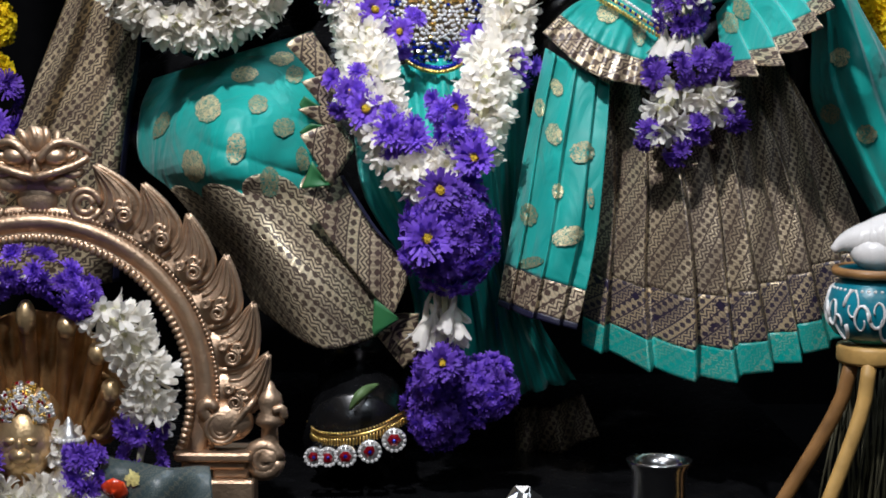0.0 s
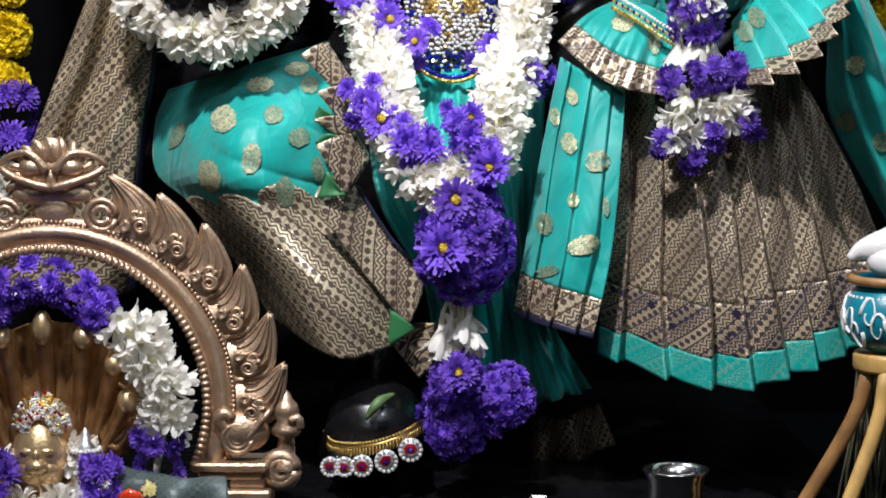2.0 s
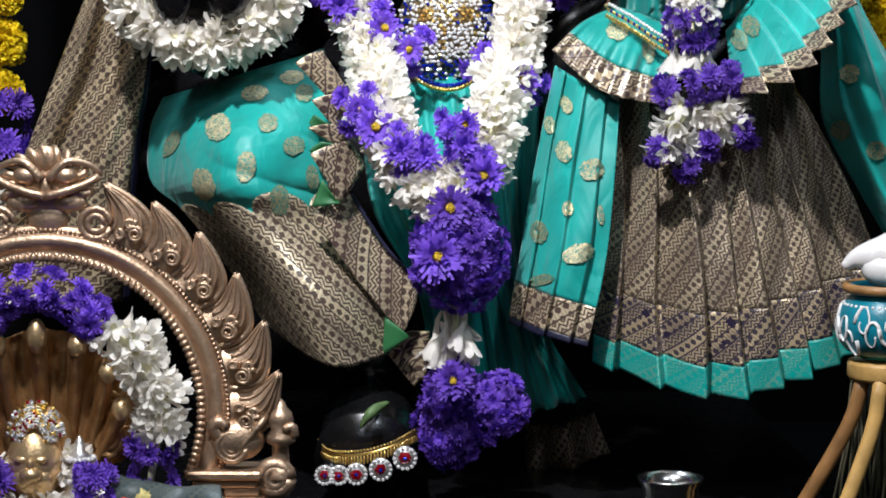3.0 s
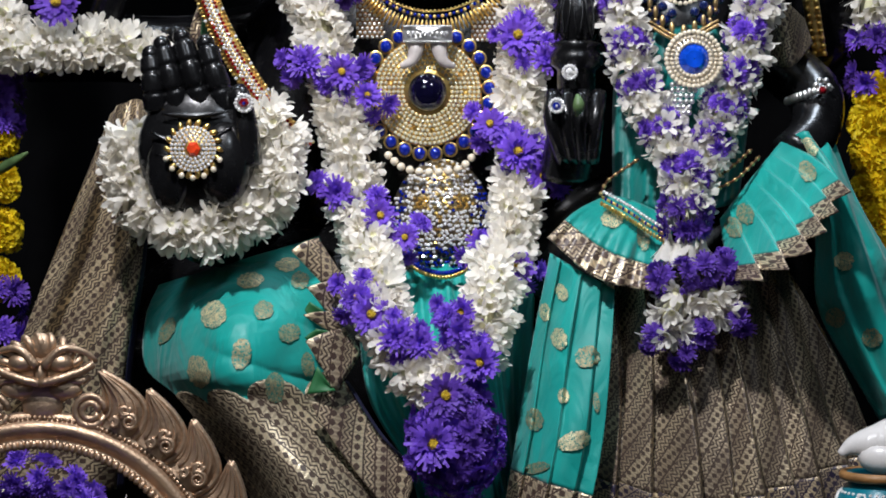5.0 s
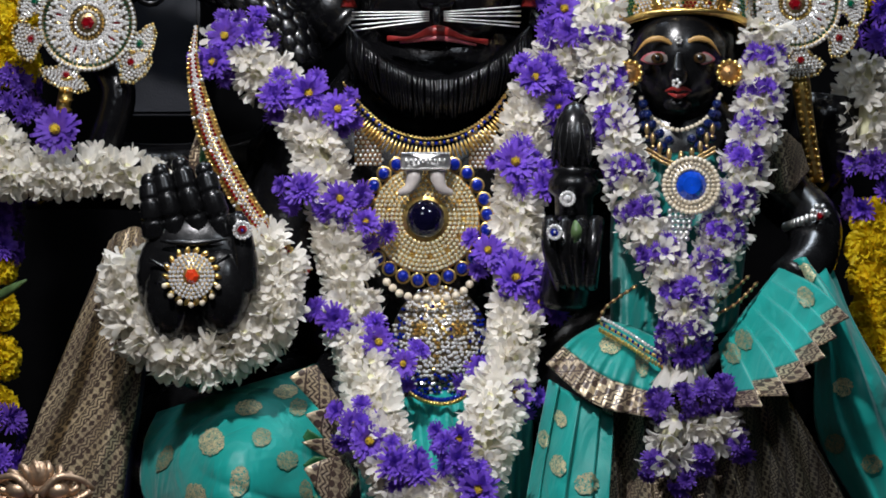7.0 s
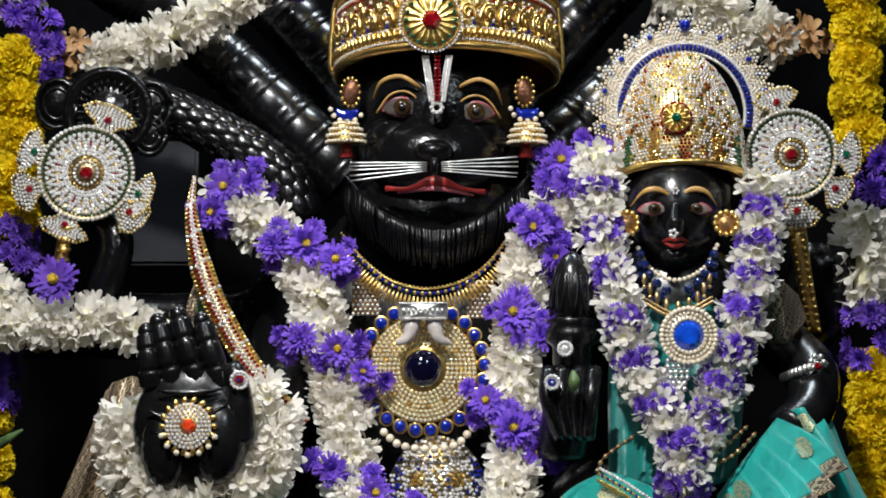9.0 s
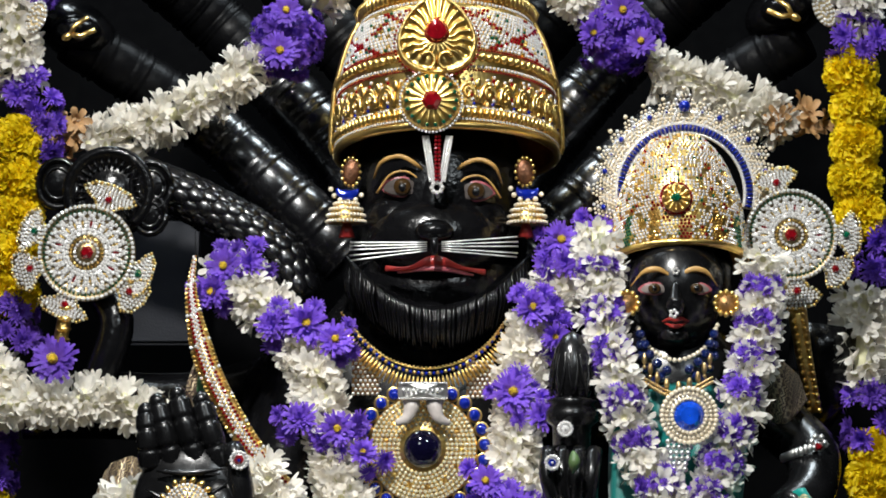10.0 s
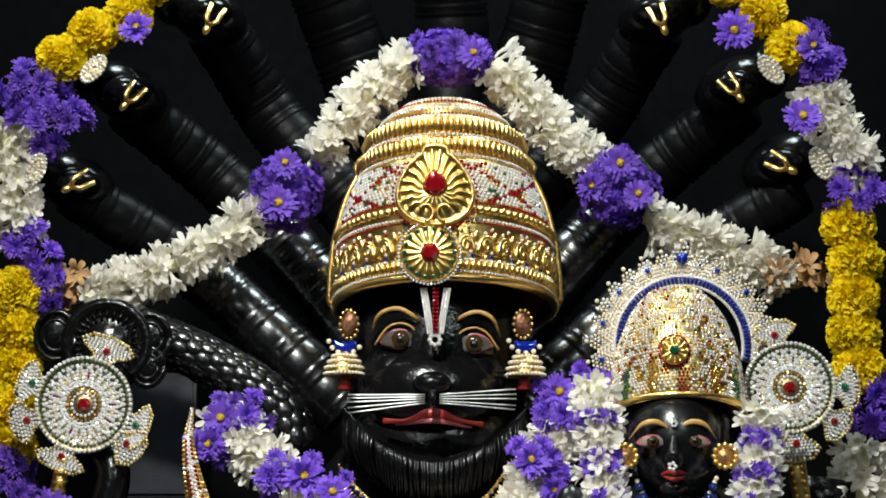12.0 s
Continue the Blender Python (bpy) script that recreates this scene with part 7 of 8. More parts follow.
    for k, q in enumerate(mid):
        d = (mid[min(k + 1, 63)] - mid[max(k - 1, 0)]).normalized()
        s = d.cross(Vector((0, 1, 0))).normalized()
        w = 0.0012 + 0.0095 * min(1, k / 22) * (1 - 0.35 * max(0, (k - 40) / 24))
        rows[0].append(q - s * w), rows[1].append(q + s * w)
        for j, i in ((-1.0, 2), (-0.5, 1), (0.0, 0), (0.5, 1), (1.0, 2)):
            st.gem(q + s * w * j * 0.92 + Vector((0, -0.002, 0)), 0.0019 if w > 0.004 else 0.0012, i if (k + (j > 0)) % 7 else 0, pose(0, 0, 0))
        nxt = mid[min(k + 1, 63)].lerp(q, 0.5)
        st.gem(nxt + s * w * 0.28 + Vector((0, -0.002, 0)), 0.0015, 0)
        st.gem(nxt - s * w * 0.28 + Vector((0, -0.002, 0)), 0.0015, 0)
    plate.grid(rows, 0)
    pb = put("backing", plate.mesh("backing", GOLD), sw)
    pb.modifiers.new("thickness", "SOLIDIFY").thickness = 0.003
    put("stone_inlay", st.mesh("stone_inlay", [CRYSTAL, RUBY, GOLD], False), sw, "ruby rows between white crystals")


# Dark plate colour, so that the gaps between the stones read dark.
DARKGILT = mat("dark_gilt_silver", (0.30, 0.23, 0.12), 0.35, 0.9, 0.4, 200, 0.3)
AGEDGOLD = mat("antique_gold", (0.62, 0.44, 0.20), 0.35, 0.9, 0.35, 200, 0.3)
AGED = mat("aged_copper", (0.16, 0.07, 0.035), 0.4, 0.7, 0.4, 200, 0.3)
CLAW = mat("claw", (0.52, 0.47, 0.44), 0.2, 0.0, 0.25, 60, 0.05, spec=0.6)


def hand_jewels():
    c = at(-0.2454, 1.4552, -0.212)
    t = thing("palm_medallion", "round crystal medallion with orange stone and pearl fringe", "ornament", where=c)
    R = 0.0205
    fm = Form()
    fm.lathe(c, [(0.001, 0.004), (R * 0.95, 0.003), (R, 0.0), (R * 0.95, -0.004), (0.001, -0.004)], 0, 32, UPRIGHT)
    for j in range(18):
        a = radians(100 + 340 * j / 17 - 80)
        fm.ball(c + Vector((R * 1.12 * math.cos(a), 0, R * 1.12 * math.sin(a))), (0.0042, 0.002, 0.0024), pose(0, 0, 0, 0, -math.degrees(a) + 25), 0, 8, 6)
    put("plate", fm.mesh("plate", GOLD), t)
    st = Form()
    for r, n, s in ((0.44, 14, 0.0018), (0.60, 20, 0.0019), (0.77, 26, 0.0019), (0.94, 32, 0.0018)):
        for j in range(n):
            a = 2 * math.pi * j / n
            st.gem(c + Vector((R * r * math.cos(a), -0.004, R * r * math.sin(a))), s, 0)
    put("stone_inlay", st.mesh("stone_inlay", CRYSTAL, False), t, "rings of white crystals")
    ce = Form()
    ce.gem(c + Vector((0, -0.004, 0)), 0.0072, 0, None, 0.4)
    put("centre_stone", ce.mesh("centre_stone", ORANGE, False), t, "orange-red stone")
    for j in range(7):
        a = radians(200 + 23 * j)
        pf = Form()
        pf.ball(c + Vector((R * 1.25 * math.cos(a), -0.002, R * 1.25 * math.sin(a))), 0.0028, None, 0, 10, 6)
        put("pearl", pf.mesh("pearl", PEARL), t)
    rings = [(*[-0.1955, 1.5000], -0.208, 0.0082, RUBY), (*[0.1228, 1.5304], -0.178, 0.0065, CRYSTAL), (*[0.1100, 1.4977], -0.192, 0.0065, SAPPHIRE),
             (*[-0.1231, 0.9462], -0.262, 0.0085, RUBY), (*[-0.1091, 0.9462], -0.262, 0.0085, RUBY), (*[-0.0916, 0.9473], -0.262, 0.0095, RUBY), (*[-0.0673, 0.9519], -0.262, 0.0100, RUBY), (*[-0.0431, 0.9634], -0.258, 0.0105, RUBY)]
    for x, z, y, r, m_ in rings:
        foot = z < 1.2
        o = thing("toe_ring" if foot else "finger_ring", "round red and crystal toe ring" if foot else "small round crystal finger ring", "ring", "toe rings" if foot else "finger rings", where=at(x, z, y))
        c = at(x, z, y)
        a_, b_ = Form(), Form()
        a_.lathe(c, [(0.001, 0.002), (r, 0.002), (r * 1.05, 0.0), (r, -0.003), (0.001, -0.003)], 0, 20, UPRIGHT)
        a_.tube([c + Vector((r * 0.8 * math.cos(q * 0.4), 0.010 + 0.009 * math.sin(q * 0.4), 0)) for q in range(17)], 0.002, 0, 6)
        put("band", a_.mesh("band", SILVER), o)
        for q in range(14):
            b_.gem(c + Vector((r * 0.9 * math.cos(q * 0.449), -0.003, r * 0.9 * math.sin(q * 0.449))), 0.0019, 0)
        put("crystal_ring", b_.mesh("crystal_ring", CRYSTAL, False), o)
        d_ = Form()
        d_.gem(c + Vector((0, -0.002, 0)), r * 0.62, 0, None, 0.3)
        d_.gem(c + Vector((0, -0.0045, 0)), r * 0.2, 1, None, 0.3)
        put("stone", d_.mesh("stone", [m_, SAPPHIRE if m_ is RUBY else CRYSTAL], False), o)
    an = thing("anklet", "gold beaded anklet with a fringe across the foot", "anklet", where=at(-0.0819, 0.9668, -0.23))
    path = spline([at(-0.1291, 0.9782, -0.20), at(-0.1185, 0.9679, -0.225), at(-0.0876, 0.9668, -0.245), at(-0.0566, 0.9754, -0.245), at(-0.0312, 0.9897, -0.225)], 40)
    ch, fr = Form(), Form()
    ch.tube(path, 0.0013, 0, 8)
    for q in path:
        ch.ball(q + Vector((0, -0.001, 0.0035)), 0.0013, None, 0, 8, 6)
        fr.ball(q + Vector((0, -0.001, -0.005)), (0.0012, 0.0016, 0.0040), None, 0, 8, 6)
    put("chain", ch.mesh("chain", GOLD), an)
    put("fringe", fr.mesh("fringe", GOLD), an)


def consort_jewels():
    pn = thing("pearl_choker", "pearl choker at the consort's neck", "necklace", where=at(0.2322, 1.5986, -0.12))
    for q in spline([at(0.1952, 1.6291, -0.115), at(0.2062, 1.6097, -0.13), at(0.2322, 1.5975, -0.14), at(0.2600, 1.6097, -0.13), at(0.2730, 1.6320, -0.115)], 25):
        fm = Form()
        fm.ball(q, 0.0024, None, 0, 10, 6)
        put("pearl", fm.mesh("pearl", PEARL), pn)
    bn = thing("bead_necklace", "dark blue bead necklace with gold pieces", "necklace", where=at(0.2320, 1.5764, -0.13))
    for off in (0, 1, 2):
        for k, q in enumerate(spline([at(0.1973, 1.6125, -0.13), at(0.2099, 1.5875, -0.142), at(0.2331, 1.5736, -0.15), at(0.2570, 1.5886, -0.142), at(0.2695, 1.6125, -0.13)], 11 - off)):
            if abs(q.x - at(0.2331, 1.5736, -0.15).x) < 0.008 and off < 2:
                continue
            fm = Form()
            fm.ball(q + Vector((0, 0, 0.010 - 0.010 * off)), 0.0046, None, 0, 12, 8)
            put("bead", fm.mesh("bead", BLUEBEAD), bn)
    gp = Form()
    for k, q in enumerate(spline([at(0.2010, 1.5990, -0.140), at(0.2140, 1.5800, -0.150), at(0.2331, 1.5715, -0.158), at(0.2520, 1.5800, -0.150), at(0.2650, 1.5990, -0.140)], 9)):
        gp.ball(q, (0.0026, 0.0026, 0.0056), None, 0, 10, 6)
        gp.ball(q + Vector((0, 0, -0.0075)), 0.0021, None, 0, 8, 6)
    for q in spline([at(0.1990, 1.5764, -0.145), at(0.2330, 1.5609, -0.162), at(0.2671, 1.5764, -0.145)], 34):
        gp.ball(q, 0.0019, None, 0, 8, 6)
        gp.ball(q + Vector((0, 0, 0.0042)), 0.0014, None, 0, 6, 4)
    tagged(put("gold_drop_row", gp.mesh("gold_drop_row", AGEDGOLD), bn), "small antique gold drops and beads", kind="stuff")
    c = at(0.2439, 1.5432, -0.185)
    p = thing("pendant", "round pearl-edged pendant with a bright blue stone", "pendant", where=c)
    pl, st, b = Form(), Form(), Form()
    R = 0.0245
    pl.lathe(c, [(0.001, 0.002), (R, 0.002), (R * 1.04, 0.0), (R, -0.003), (0.001, -0.003)], 0, 32, UPRIGHT)
    for r, n, s in ((0.63, 26, 0.0021), (0.82, 32, 0.0018), (1.0, 36, 0.0026)):
        for j in range(n):
            a = 2 * math.pi * j / n
            st.ball(c + Vector((R * r * math.cos(a), -0.003, R * r * math.sin(a))), s, None, 0, 8, 6)
    b.lathe(c, [(0.0005, 0.008), (0.008, 0.008), (0.0135, 0.003), (0.0140, 0.001)], 0, 12, UPRIGHT)
    put("plate", pl.mesh("plate", SILVER), p)
    put("pearl_band", st.mesh("pearl_band", PEARL), p)
    put("blue_stone", b.mesh("blue_stone", BLUEGLASS, False), p, "faceted bright blue stone")
    low = Form()
    for k in range(9):
        for j in range(max(1, 5 - k // 2)):
            low.ball(at(0.2343, 1.5183, -0.185) + Vector((0.005 * (j - (4 - k // 2) / 2), 0, -0.005 * k)), 0.0026, None, 0, 8, 6)
    put("lower_drop", low.mesh("lower_drop", SILVER), p, "silver bead drop")
    bt = thing("waist_belt", "gold waist belt with blue stones on the peplum", "belt", where=at(0.1842, 1.3870, -0.2))
    path = spline([at(0.1554, 1.4080, -0.185), at(0.1787, 1.3953, -0.20), at(0.1981, 1.3825, -0.212), at(0.2164, 1.3715, -0.214)], 22)
    ro, bl = Form(), Form()
    ro.tube(path, 0.0016, 0, 8)
    for n_, q in enumerate(path):
        ro.ball(q + Vector((0.001, -0.003, 0.0050)), 0.0017, None, 1, 8, 6)
        bl.ball(q + Vector((0, -0.003, 0)), (0.0012, 0.0016, 0.0018), None, 0 if n_ % 2 else 1, 8, 6)
        ro.ball(q + Vector((-0.001, -0.001, -0.0055)), (0.0014, 0.0016, 0.0026), None, 0, 8, 6)
    put("band", ro.mesh("band", [GOLD, CRYSTAL]), bt)
    put("stone_strand", bl.mesh("stone_strand", [SAPPHIRE, GOLD]), bt)
    for pts in ([at(0.1537, 1.4119, -0.18), at(0.1620, 1.4257, -0.18), at(0.1896, 1.4451, -0.175)], [at(0.2700, 1.4174, -0.2), at(0.2893, 1.4285, -0.19), at(0.3086, 1.4479, -0.17)],
                [at(0.2627, 1.4246, -0.2), at(0.2837, 1.4396, -0.19), at(0.3003, 1.4545, -0.17)]):
        o = thing("waist_chain", "thin antique gold waist chain", "chain", "waist chains", where=pts[0])
        fm = Form()
        for k, q in enumerate(spline(pts, 20)):
            fm.ball(q, 0.0021 if k % 3 == 0 else 0.0014, None, k % 3 == 0, 8, 6)
        put("chain_strand", fm.mesh("chain_strand", [AGED, AGEDGOLD]), o)
    ar = thing("armlet", "silver armlet with a red stone on the consort's arm", "armlet", where=at(0.3609, 1.5087, -0.1))
    fm = Form()
    for k, q in enumerate(spline([at(0.3355, 1.5021, -0.095), at(0.3498, 1.5076, -0.125), at(0.3664, 1.5131, -0.128), at(0.3863, 1.5120, -0.10)], 18)):
        fm.ball(q, (0.0034, 0.003, 0.0045), None, 0, 8, 6)
    for k in range(6):
        fm.ball(at(0.3697, 1.5170, -0.13) + Vector((0.006 * math.cos(k), -0.001, 0.006 * math.sin(k))), 0.003, None, 0, 8, 6)
    put("band", fm.mesh("band", SILVER), ar)
    rb = Form()
    rb.gem(at(0.3703, 1.5131, -0.133), 0.004)
    put("red_stone", rb.mesh("red_stone", RUBY, False), ar)
    no, bs = Form(), Form()
    for k in range(5):
        no.ball(at(0.2300, 1.6436, -0.15) + Vector((0.003 * math.cos(k * 1.257), 0, 0.003 * math.sin(k * 1.257))), 0.0019, None, 0, 8, 6)
    tagged(put("nose_stud", no.mesh("nose_stud", CRYSTAL)), "crystal flower nose stud of the consort", "ornament")
    for k in range(6):
        bs.ball(at(0.2323, 1.6857, -0.137) + Vector((0.0026 * math.cos(k * 1.047), 0, 0.0026 * math.sin(k * 1.047))), 0.0014, None, 0, 8, 6)
    tagged(put("brow_stud", bs.mesh("brow_stud", CRYSTAL)), "small crystal stud between the consort's brows", "ornament")


BLUEBEAD = mat("blue_bead", (0.004, 0.012, 0.075), 0.06, 0.0, 0.4, 80, 0.0, spec=0.8, coat=0.5)
BLUEGLASS = mat("blue_glass", (0.01, 0.09, 0.75), 0.08, 0.15, 0.3, 100, 0.0, spec=0.9, coat=0.6)

main_crown()
consort_crown()
emblems()
ear_drops()
face_ornaments()
chest_jewels()
hand_jewels()
consort_jewels()


# ---- the bronze arch and the small idol before the altar ----
def arch():
    Y = -0.33
    c = at(-0.3982, 1.0122, Y)
    u = (D + Y) / D * UNIT
    top = thing("bronze_arch", "bronze prabhavali arch with leaf crest and lion mask", "arch", where=Vector((c.x, Y, 0.90)))

    def polar(r, deg, dy=0.0):
        a = radians(deg)
        return c + Vector((r * u * math.cos(a), dy, r * u * math.sin(a)))
    band = Form()
    prof = [(270, 0.006), (270, -0.004), (276, -0.007), (283, -0.006), (286, -0.004), (290, -0.005), (303, -0.011), (312, -0.011), (318, -0.008), (321, -0.005), (330, -0.006), (334, -0.003), (334, 0.006)]
    degs = [-24 + 228 * k / 90 for k in range(91)]
    band.grid([[polar(r, d, dy) for r, dy in prof] for d in degs], 0, True, True)
    put("band", band.mesh("band", BRONZE), top)
    beads, drops = Form(), Form()
    for k in range(150):
        beads.ball(polar(325, -24 + 228 * k / 149, -0.007), 0.0021, None, 0, 6, 4)
    for k in range(96):
        d = -24 + 228 * k / 95
        drops.ball(polar(277, d, -0.008), (0.0044, 0.003, 0.0031), pose(0, 0, 0, 0, -d), 0, 8, 6)
    put("beading", beads.mesh("beading", BRONZE), top)
    put("egg_moulding", drops.mesh("egg_moulding", BRONZE), top)
    # crest leaves
    for side in (1, -1):
        for k, deg in enumerate((2, 15, 28.5, 42, 55, 67.5)):
            fm = Form()
            lean = side

            def q(r, t, dy):
                """r outward, t along the rim (towards the top), in units."""
                dd = deg + math.degrees(t / 365.0)
                return polar(r, dd if side > 0 else 180 - dd, dy)
            # outline of a curling leaf, tip bent to the top
            edge_l = [(330, -50), (352, -54), (378, -50), (398, -34), (410, -4), (417, 24), (421, 46)]
            edge_r = [(330, 30), (344, 25), (360, 24), (376, 29), (394, 38), (409, 45), (421, 49)]
            rows = []
            for (ra, ta), (rb, tb) in zip(edge_l, edge_r):
                rows.append([q(ra + (rb - ra) * s, ta + (tb - ta) * s, -0.002 - 0.0075 * math.sin(math.pi * s) ** 0.8) for s in (0, 0.15, 0.35, 0.5, 0.65, 0.85, 1)])
            if side < 0:
                rows = rows[::-1]
            fm.grid(rows, 0)
            back = [[p + Vector((0, 0.010, 0)) for p in (r[0], r[-1])] for r in rows]
            fm.grid([[b[1], b[0]] for b in back], 0)
            for e in (0, 1):
                fm.grid([[r[0 if e == 0 else -1], b[e]] for r, b in zip(rows, back)], 0)
            # veins and a volute in relief
            for s in (0.03, 0.22, 0.42, 0.62, 0.82, 0.97):
                fm.tube(spline([q(ra + (rb - ra) * s, ta + (tb - ta) * s, -0.0025 - 0.0075 * math.sin(math.pi * s) ** 0.8) for (ra, ta), (rb, tb) in zip(edge_l, edge_r)][1:], 12),
                        lambda t: 0.0017 * (1 - 0.55 * t), 0, 6)
            for r_, t_, size, spin in ((358, -30, 15, 0), (372, -14, 10, 2), (346, -4, 9, 1)):
                fm.tube([q(r_ + (size - size * 0.032 * t) * math.sin(t * 0.5 + spin), t_ + (size - size * 0.032 * t) * math.cos(t * 0.5 + spin), -0.0125) for t in range(0, 24)],
                        lambda t: 0.0021 * (1 - 0.4 * t), 0, 6)
            fm.tube(spline([q(r_, t_, -0.003) for r_, t_ in edge_l], 20), 0.0028, 0, 8)
            put("leaf", fm.mesh("leaf", BRONZE), top)
    # lion mask on the crown of the arch
    m = Form()
    n = at(-0.3941, 1.2336, Y)
    m.ball(n, (0.032, 0.010, 0.028), None, 0, 20, 12)
    m.ball(n + Vector((0, -0.009, 0.001)), (0.006, 0.007, 0.012), None, 0, 12, 8)
    m.ball(n + Vector((0, -0.004, 0.024)), (0.011, 0.007, 0.012), None, 0, 14, 8)
    for s in (-1, 1):
        m.ball(n + Vector((0.017 * s, -0.010, 0.011)), (0.011, 0.008, 0.008), None, 0, 12, 8)
        m.tube(spline([n + Vector((0.003 * s, -0.014, 0.008)), n + Vector((0.018 * s, -0.014, 0.023)), n + Vector((0.036 * s, -0.008, 0.020)), n + Vector((0.046 * s, -0.004, 0.012))], 12), lambda t: 0.0042 - 0.002 * t, 0, 8)
        m.tube(spline([n + Vector((0.0, -0.015, -0.006)), n + Vector((0.016 * s, -0.016, -0.002)), n + Vector((0.034 * s, -0.010, 0.004)), n + Vector((0.044 * s, -0.006, 0.010))], 12), lambda t: 0.0036, 0, 8)
        m.ball(n + Vector((0.020 * s, -0.006, -0.012)), (0.015, 0.006, 0.008), None, 0, 12, 8)
        for r in (0.013, 0.007):
            m.tube([n + Vector((0.041 * s + r * math.cos(t * 0.5), -0.006, -0.030 + r * math.sin(t * 0.5))) for t in range(13)], 0.003, 0, 8)
    m.ball(n + Vector((0, -0.002, -0.026)), (0.018, 0.007, 0.014), None, 0, 14, 8)
    for k in range(13):
        a = math.pi * (-0.05 + 1.1 * k / 12)
        m.tube(spline([n + Vector((0.020 * math.cos(a), -0.004, 0.016 * math.sin(a))), n + Vector((0.034 * math.cos(a), -0.008, 0.029 * math.sin(a))), n + Vector((0.039 * math.cos(a + 0.12), -0.003, 0.035 * math.sin(a + 0.12)))], 8),
               lambda t: 0.0050 - 0.0022 * t, 0, 8)
    put("lion_mask", m.mesh("lion_mask", BRONZE), top)
    # feet: bird, finial, scroll and stepped block
    for side in (1, -1):
        f = Form()

        def g(x, y, dy=0.0):
            return Vector((c.x + side * (x - 138) * u, Y + dy, c.z + (722 - y) * u))
        f.ball(g(478, 775, -0.006), (0.024, 0.012, 0.018), None, 0, 16, 10)
        f.tube(spline([g(455, 775, -0.008), g(438, 750, -0.012), g(448, 738, -0.014), g(462, 748, -0.014)], 14), lambda t: 0.0075 - 0.003 * t, 0, 10)
        for k in range(6):
            f.tube(spline([g(478, 790, -0.012), g(495 + 5 * k, 775 - 6 * k, -0.015), g(500 + 6 * k, 745 - 3 * k, -0.008)], 8), 0.003, 0, 6)
        for r in (26, 17, 9):
            f.tube([g(470 + r * math.cos(t * 0.45), 785 + r * math.sin(t * 0.45), -0.014) for t in range(15)], 0.0028, 0, 6)
        put("bird_relief", f.mesh("bird_relief", BRONZE), top)
        f = Form()
        f.lathe(g(555, 775), [(0.001, 0.035), (0.004, 0.032), (0.006, 0.027), (0.010, 0.023), (0.012, 0.016), (0.008, 0.008), (0.013, 0.003), (0.013, -0.002), (0.007, -0.006), (0.008, -0.022), (0.012, -0.026), (0.012, -0.034)], 0, 20)
        f.tube(spline([g(562, 755, -0.008), g(578, 750, -0.008), g(582, 768, -0.006)], 8), 0.004, 0, 8)
        put("finial", f.mesh("finial", BRONZE), top)
        f = Form()
        for r in (26, 16):
            f.tube([g(545 + r * math.cos(t * 0.45), 845 + r * math.sin(t * 0.45), -0.004) for t in range(15)], 0.0065, 0, 8)
        f.ball(g(545, 845, -0.002), (0.012, 0.008, 0.012), None, 0, 12, 8)
        put("scroll", f.mesh("scroll", BRONZE), top)
        f = Form()
        for x0, x1, y0, y1, dep in ((388, 525, 826, 842, 0.024), (400, 515, 842, 858, 0.018), (455, 520, 858, 875, 0.016), (380, 530, 875, 900, 0.026)):
            zs = sorted((g(0, y0).z, g(0, y1).z))
            xs = sorted((g(x0, 0).x, g(x1, 0).x))
            if y1 == 900:
                zs[0] = 0.901
            f.grid([[Vector((x, y, z)) for x, y in ((xs[0], Y - dep), (xs[1], Y - dep), (xs[1], Y + dep), (xs[0], Y + dep))] for z in zs], 0, True, True)
        bl = put("foot_block", f.mesh("foot_block", BRONZE, False), top)
        bl.modifiers.new("edge", "BEVEL").width = 0.002
    return top


